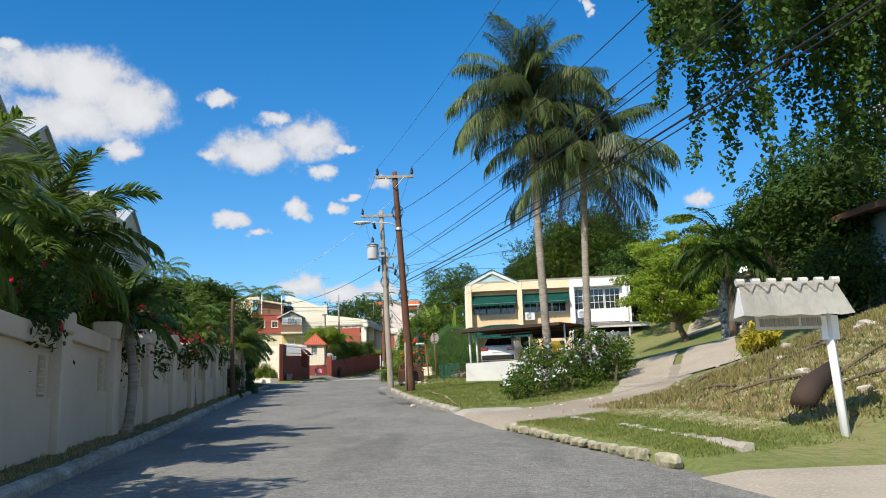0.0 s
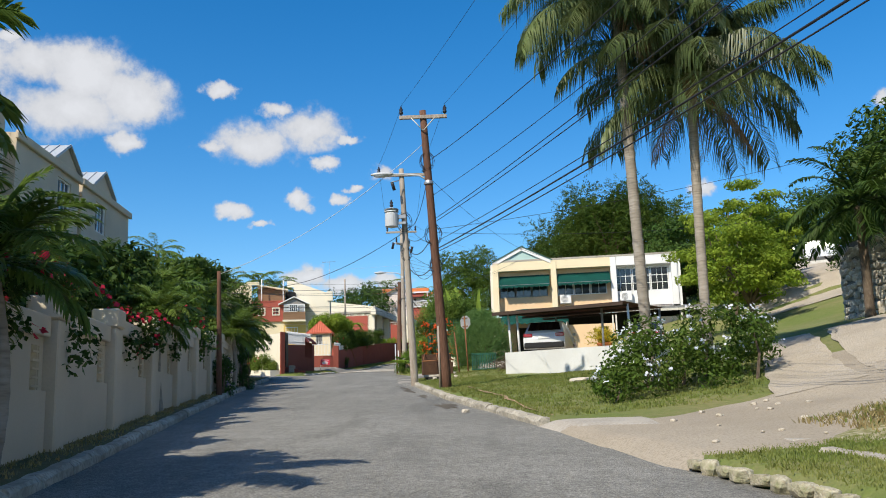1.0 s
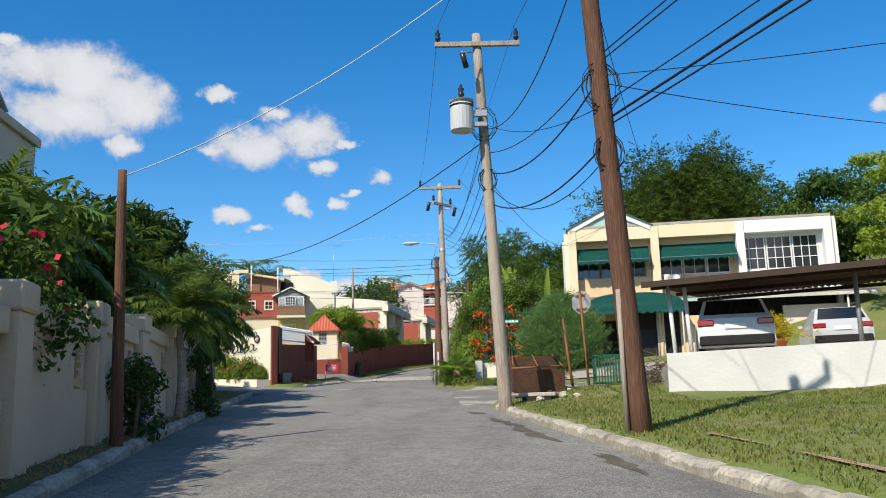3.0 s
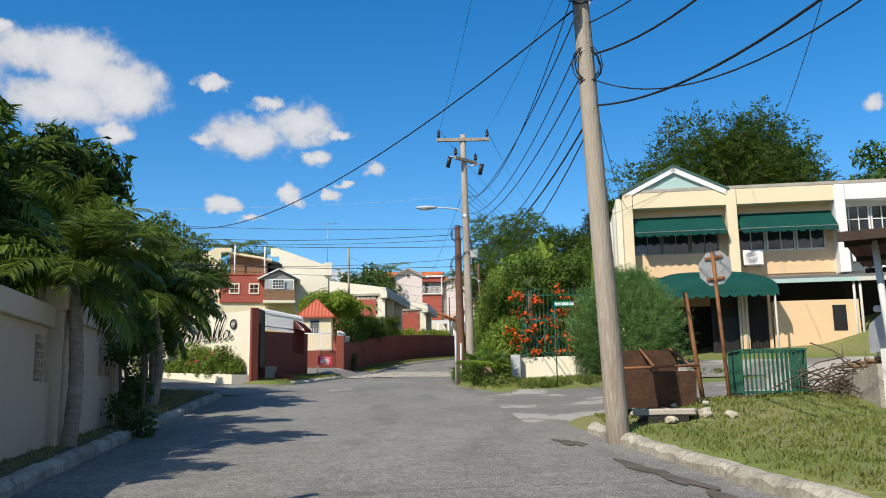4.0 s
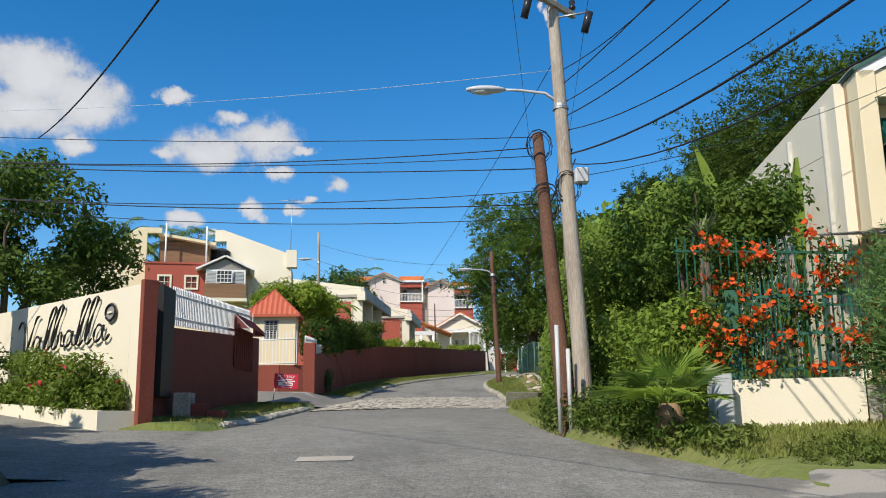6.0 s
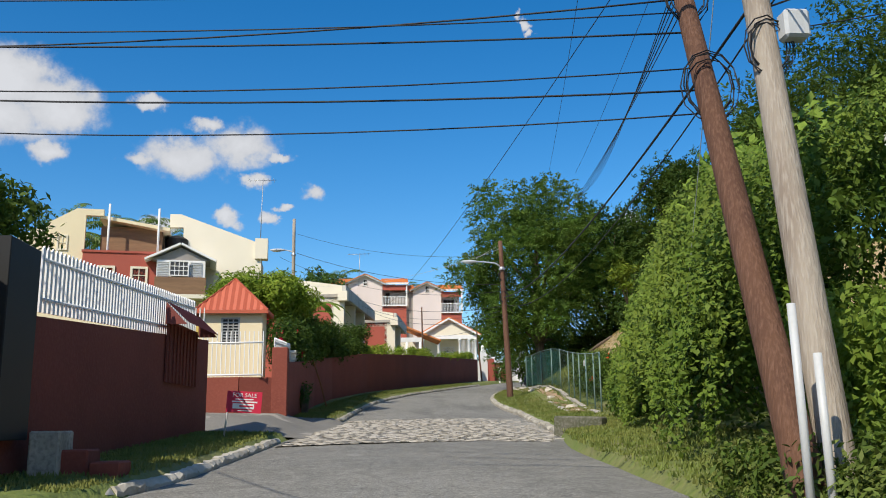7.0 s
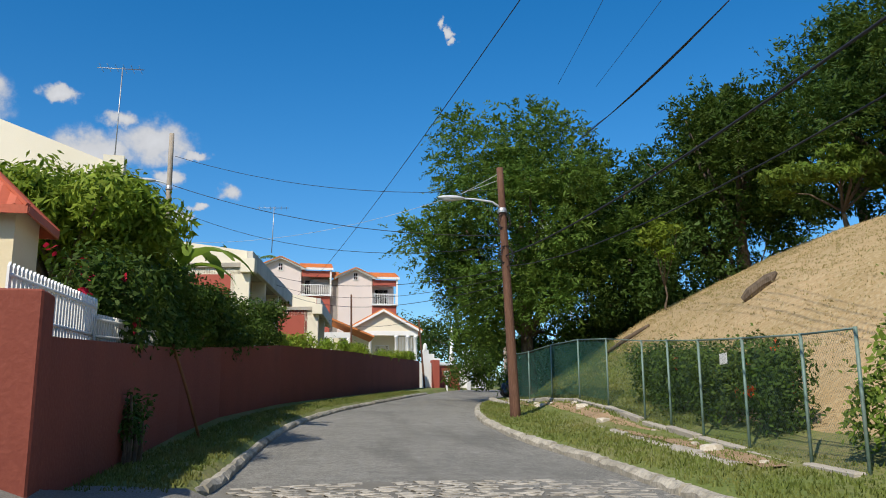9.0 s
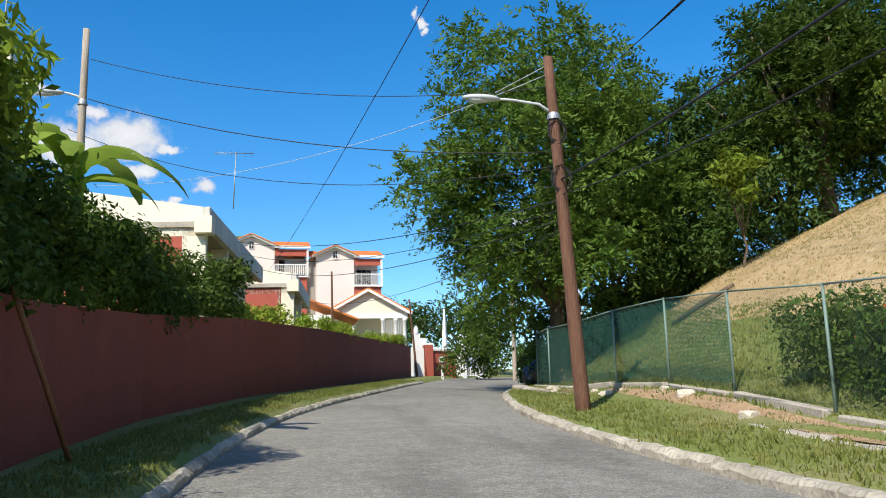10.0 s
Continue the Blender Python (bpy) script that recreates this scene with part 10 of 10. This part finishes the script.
M_BAG = glassy("black bin plastic", (0.012, 0.013, 0.018), 0.35)
bend_things()


def far_mountain():
    """A ridge far beyond the end of the road, its haze painted as blue."""
    vs, fs = [], []
    n = 80
    for i in range(n + 1):
        a = radians(-5 + 60 * i / n)
        r = 3200
        h = 12 + 300 * max(0, math.sin((i / n) * math.pi)) * (0.75 + 0.35 * noise.noise((i * 0.13, 2, 0)) + 0.1 * noise.noise((i * 0.6, 5, 0)))
        for k, (f, rr) in enumerate(((0, 1.0), (0.6, 1.12), (1.0, 1.3))):
            vs.append((r * rr * math.sin(a), r * rr * math.cos(a), -20 + h * f))
    for i in range(n):
        for k in range(2):
            q = i * 3 + k
            fs.append((q, q + 3, q + 4, q + 1))
    tagged(raw("backdrop", vs, fs, M_RIDGE, smooth=True), "distant wooded mountain ridge, coloured blue for haze", "mountain", kind="structure")


# blue base colour paints the haze of distance over the woods
M_RIDGE = material("ridge with blue haze in its colour", (0.16, 0.24, 0.34), None, scale=0.004, fine=0.03, rough=1.0, bump=0.0, amount=0.4)
far_mountain()

# ---- understorey and grass ----
rng0 = random.Random(50)
for k, (x, y, r, n) in enumerate([(5.5, 112.5, 2.2, 10), (8.5, 108.5, 2.4, 12), (9.5, 116.0, 2.6, 12), (13.0, 112.0, 3.0, 12), (4.0, 128.0, 1.4, 8), (10.5, 128.0, 2.4, 10), (15.0, 124.0, 3.0, 10), (7.6, 103.2, 1.6, 9), (11.5, 101.0, 2.2, 10), (9.8, 134.5, 1.8, 9), (4.6, 109.5, 1.7, 10), (5.6, 106.0, 1.7, 10), (7.2, 112.0, 2.0, 10), (3.6, 111.5, 1.2, 8)]):
    spots = []
    for i in range(n):
        a, f = rng0.uniform(0, 6.28), rng0.uniform(0, 1) ** 0.5
        px, py = x + r * f * math.cos(a), y + r * f * math.sin(a)
        spots.append((px, py, land(px, py) + rng0.uniform(0.4, 2.6), rng0.uniform(0.6, 1.0)))
    shrub(500 + k, "undergrowth", "dense dark undergrowth below the hillside trees", "undergrowth", spots, L_DARK if k % 2 else L_MID, 4200, 0.22, 0.4, 0.2, 1.0, stems=False)


def grass(seed, label, mat, count, y0, y1, lat0, lat1, side, h=0.09, w=0.02, skip=None):
    """Loose blades over a stretch of verge: side -1 is left of the road, 1 right of it."""
    rng = np.random.default_rng(seed)
    vs = []
    for i in range(count):
        y = rng.uniform(y0, y1)
        lat = rng.uniform(lat0, lat1)
        x = (left_x(y) - lat) if side < 0 else (right_x(y) + lat)
        if skip and skip(x, y):
            continue
        z = land(x, y)
        for b in range(5):
            a = rng.uniform(0, 6.28)
            ox, oy = rng.normal(0, 0.05, 2)
            hh, ww = h * rng.uniform(0.5, 1.4), w * rng.uniform(0.7, 1.4)
            dx, dy = math.cos(a), math.sin(a)
            tx, ty = rng.normal(0, 0.4 * hh, 2)
            bx, by = x + ox, y + oy
            vs += [(bx - dx * ww, by - dy * ww, z - 0.01), (bx + dx * ww, by + dy * ww, z - 0.01), (bx + tx + dx * ww * 0.2, by + ty + dy * ww * 0.2, z + hh), (bx + tx - dx * ww * 0.2, by + ty - dy * ww * 0.2, z + hh)]
    ob = quads_object("grass", np.array(vs), mat)
    return tagged(ob, label, "grass", kind="stuff")


def off_drive(x, y):
    return (17.0 < y < 24.2 and x > right_x(y) + 0.1) or (24 < y < 34 and abs(x - (6.5 + 0.45 * (y - 25))) < 1.7) or (x > 1.0 and 41.5 < y < 60)


grass(301, "thin shaded grass on the verge by the cream wall", M_DRYGRASS, 3000, 6, 57, 0.2, 1.0, -1, 0.035, 0.012)
grass(302, "mown green lawn grass before the town houses", M_GRASS, 15000, 22.5, 47.0, 0.2, 9.0, 1, 0.04, 0.014, off_drive)
grass(303, "rough verge grass by the stone edging", M_GRASS, 5200, 10.8, 17.6, 0.2, 2.3, 1, 0.026, 0.008)
grass(304, "dry tufted grass on the stony bank", M_DRYGRASS, 5200, 11.2, 19.5, 2.2, 8.5, 1, 0.07, 0.013)
grass(305, "green tufts on the stony bank", M_GRASS, 1300, 11.2, 19.5, 2.4, 8.5, 1, 0.07, 0.014)
grass(306, "grass strip at the side road corner", M_GRASS, 2600, 57.6, 61.0, 0.1, 4.5, 1, 0.06, 0.014)
grass(307, "green verge grass before the chain-link fence", M_GRASS, 5200, 75.5, 110, 0.2, 2.3, 1, 0.05, 0.014)
grass(313, "rank grass at the foot of the creeper", M_GRASS, 3000, 63.0, 77.5, 0.1, 2.2, 1, 0.055, 0.014)
grass(308, "green grass behind the chain-link fence", M_GRASS, 7000, 87, 107, 2.4, 5.4, 1, 0.05, 0.014)
grass(309, "dry straw grass on the hillside", M_DRYGRASS, 7500, 80, 108, 4.6, 12.5, 1, 0.03, 0.012)
grass(310, "green verge grass at the foot of the red wall", M_GRASS, 4600, 81.0, 122, 0.2, 1.4, -1, 0.045, 0.014)
grass(311, "green corner grass beside the estate wall", M_GRASS, 2200, 65.2, 75.3, 0.2, 1.9, -1, 0.045, 0.014)
grass(312, "corner grass at the side street", M_DRYGRASS, 1500, 50, 57.4, 0.9, 4.0, -1, 0.04, 0.012)


# ---- cobbled strip across the road ----
def cobbles():
    rows = []
    for y in np.linspace(73.6, 82.9, 22):
        rows.append([(x, y + 0.08 * (x + 7), surface(x, y) + 0.012) for x in np.linspace(left_x(y) + 0.1, right_x(y) - 0.1, 14)])
    base = sheet("cobble_bed", rows, M_MORTAR, "strip of pale worn cobbles set across the road", "paving")
    rng = random.Random(77)
    kinds = [stone_mesh("cobble", 80 + k, 0.5, 0.5, 0.5, M_COBBLE) for k in range(8)]
    vs, fs = [], []
    y, made = 73.7, 0
    spots = []
    while y < 82.8:
        d = rng.uniform(0.16, 0.24)
        x = left_x(y) + 0.15 + rng.uniform(0, 0.2)
        while x < right_x(y) - 0.2:
            w = rng.uniform(0.2, 0.48)
            if rng.random() < 0.9:
                spots.append((x + w / 2, y + rng.uniform(-0.03, 0.03), w * 0.9, d * 0.84, rng.uniform(-9, 9)))
            x += w + 0.02
        y += d
    for x, y, w, d, turn in spots:
        z = surface(x, y) + 0.012
        m = pose(x, y + 0.08 * (x + 7), z, rng.uniform(-3, 3), rng.uniform(-3, 3), turn) @ Matrix.Diagonal((w, d, rng.uniform(0.02, 0.04), 1))
        if y < 78 and made < 300:
            ob = new("cobble", kinds[made % 8])
            ob.parent = base
            ob.matrix_world = m
            made += 1
        else:
            me = kinds[len(vs) % 8]
            o = len(vs)
            vs += [tuple(m @ v.co) for v in me.vertices]
            fs += [tuple(i + o for i in p.vertices) for p in me.polygons]
    rest = raw("cobble_rest", vs, fs, M_COBBLE, base)
    tagged(rest, kind="stuff")


cobbles()
# pale worn patch and iron cover in the road
rows = [[(x, y, surface(x, y) + 0.01) for x in np.linspace(-8.55, -7.85, 5)] for y in np.linspace(58.9, 59.4, 5)]
sheet("road_patch", rows, M_CONCRETE, "pale worn concrete patch in the road", "road patch")

# mud washed along the gutter, a gutter line in the lawn, rubble by the second pole
M_MUD = material("damp road mud", (0.1, 0.085, 0.062), (0.16, 0.14, 0.11), scale=2.5, fine=30, rough=0.85, bump=0.4, amount=0.8)


def stain(x, y, a, b, turn, seed):
    """A ragged flat patch on the road."""
    rng = random.Random(seed)
    vs, n = [], 28
    c, s = math.cos(math.radians(turn)), math.sin(math.radians(turn))
    for i in range(n):
        w = 2 * math.pi * i / n
        r = 1 + 0.35 * math.sin(2 * w + seed) + 0.25 * math.sin(5 * w + 2 * seed) + rng.uniform(-0.12, 0.12)
        u, v = a * r * math.cos(w), b * r * math.sin(w)
        px, py = x + c * u - s * v, y + s * u + c * v
        vs.append((px, py, surface(px, py) + 0.006))
    vs.append((x, y, surface(x, y) + 0.006))
    ob = raw("road_stain", vs, [(i, (i + 1) % n, n) for i in range(n)], M_MUD)
    tagged(ob, "dark damp mud stain in the gutter", "stain", kind="structure")


for k, (y, lat, a, b) in enumerate(((41.3, 0.55, 0.9, 0.16), (38.6, 0.6, 1.1, 0.2), (34.5, 0.5, 0.8, 0.14), (29.5, 0.55, 1.2, 0.2), (44.5, 0.7, 0.6, 0.12))):
    stain(right_x(y) - lat, y, a, b, 98, k + 1)


# broken strip of earth and a low concrete edge before the fence
drape("dirt_strip", "bare brown earth strip along the fence foot", "earth", [(x - 0.5, y) for x, y in FENCE[1:]], 0.42, M_DIRT, 0.03)
kerb_path([(x - 0.9, y) for x, y in FENCE[1:]][::-1], "cracked pale concrete edge in the verge", M_CONCRETE, 1.5, 0.2, 0.27, 0.03)
# gutter line and a flat stone in the lawn, a round stone on the kerb
drape("lawn_gutter", "narrow bare earth gutter line across the lawn", "gutter", [(-0.75, 35.5), (-0.45, 32.8), (0.0, 29.2), (0.25, 26.0), (0.55, 24.2)], 0.09, M_DIRT, 0.03, 2)
for x, y, sc, label in ((2.5, 32.5, 1.5, "flat pale stone sunk in the lawn"), (-1.0, 27.0, 0.28, "small round white stone on the kerb")):
    ob = new("boulder", BOULDER[1])
    ob.matrix_world = pose(x, y, land(x, y) + (0.0 if sc > 1 else 0.06), 0, 0, 20) @ Matrix.Diagonal((sc, sc, sc * (0.35 if sc > 1 else 1.2), 1))
    tagged(ob, label, "stone")
# rubble round the drain beside the second pole
rng0 = random.Random(61)
for k in range(16):
    x, y = -1.8 + rng0.uniform(-0.8, 0.9), 45.3 + rng0.uniform(-0.8, 1.2)
    ob = new("boulder", BOULDER[k % 5])
    ob.matrix_world = pose(x, y, land(x, y) + 0.05, rng0.uniform(-20, 20), rng0.uniform(-20, 20), rng0.uniform(0, 360)) @ Matrix.Scale(rng0.uniform(0.15, 0.4), 4)
    tagged(ob, "broken stone beside the pole", "stone", "rubble by the pole")
dr = thing("drain_mouth", "dark drain opening under a concrete slab", "drain", pose(-2.0, 44.9, land(-2.0, 44.9), 0, 0, -20))
part("slab", box(bmesh.new(), -0.45, 0.45, 0.05, 0.5, 0.1, 0.2, bevel=0.02), M_CONCRETE, dr)
# near-black filling paints the darkness under the slab
part("mouth", boxed(-0.35, 0.35, 0.0, 0.4, -0.2, 0.095), M_DARKROOM, dr)
# low concrete edge and dead sticks on the near bank
kerb_path([(2.3, 16.8), (2.75, 14.6), (3.1, 13.0), (3.45, 11.3), (3.62, 10.3)], "low broken concrete edge at the foot of the bank", M_CONCRETE, 1.0, 0.16, 0.24)
for k, (x, y, ln, az) in enumerate(((5.6, 15.2, 1.7, 50), (5.7, 13.6, 0.8, 40), (6.2, 13.0, 0.6, 70), (6.6, 15.8, 1.2, 20), (5.3, 12.6, 0.7, 120))):
    c, sn = math.cos(math.radians(az)), math.sin(math.radians(az))
    pts = [(x + c * ln * f, y + sn * ln * f, land(x + c * ln * f, y + sn * ln * f) + 0.03 + 0.04 * math.sin(f * 5)) for f in (0, 0.35, 0.7, 1.0)]
    tagged(tube("branch", pts, [0.025, 0.02, 0.015, 0.006], M_BARK, None, 6), "dead grey branch lying on the bank", "branch", "dead branches")
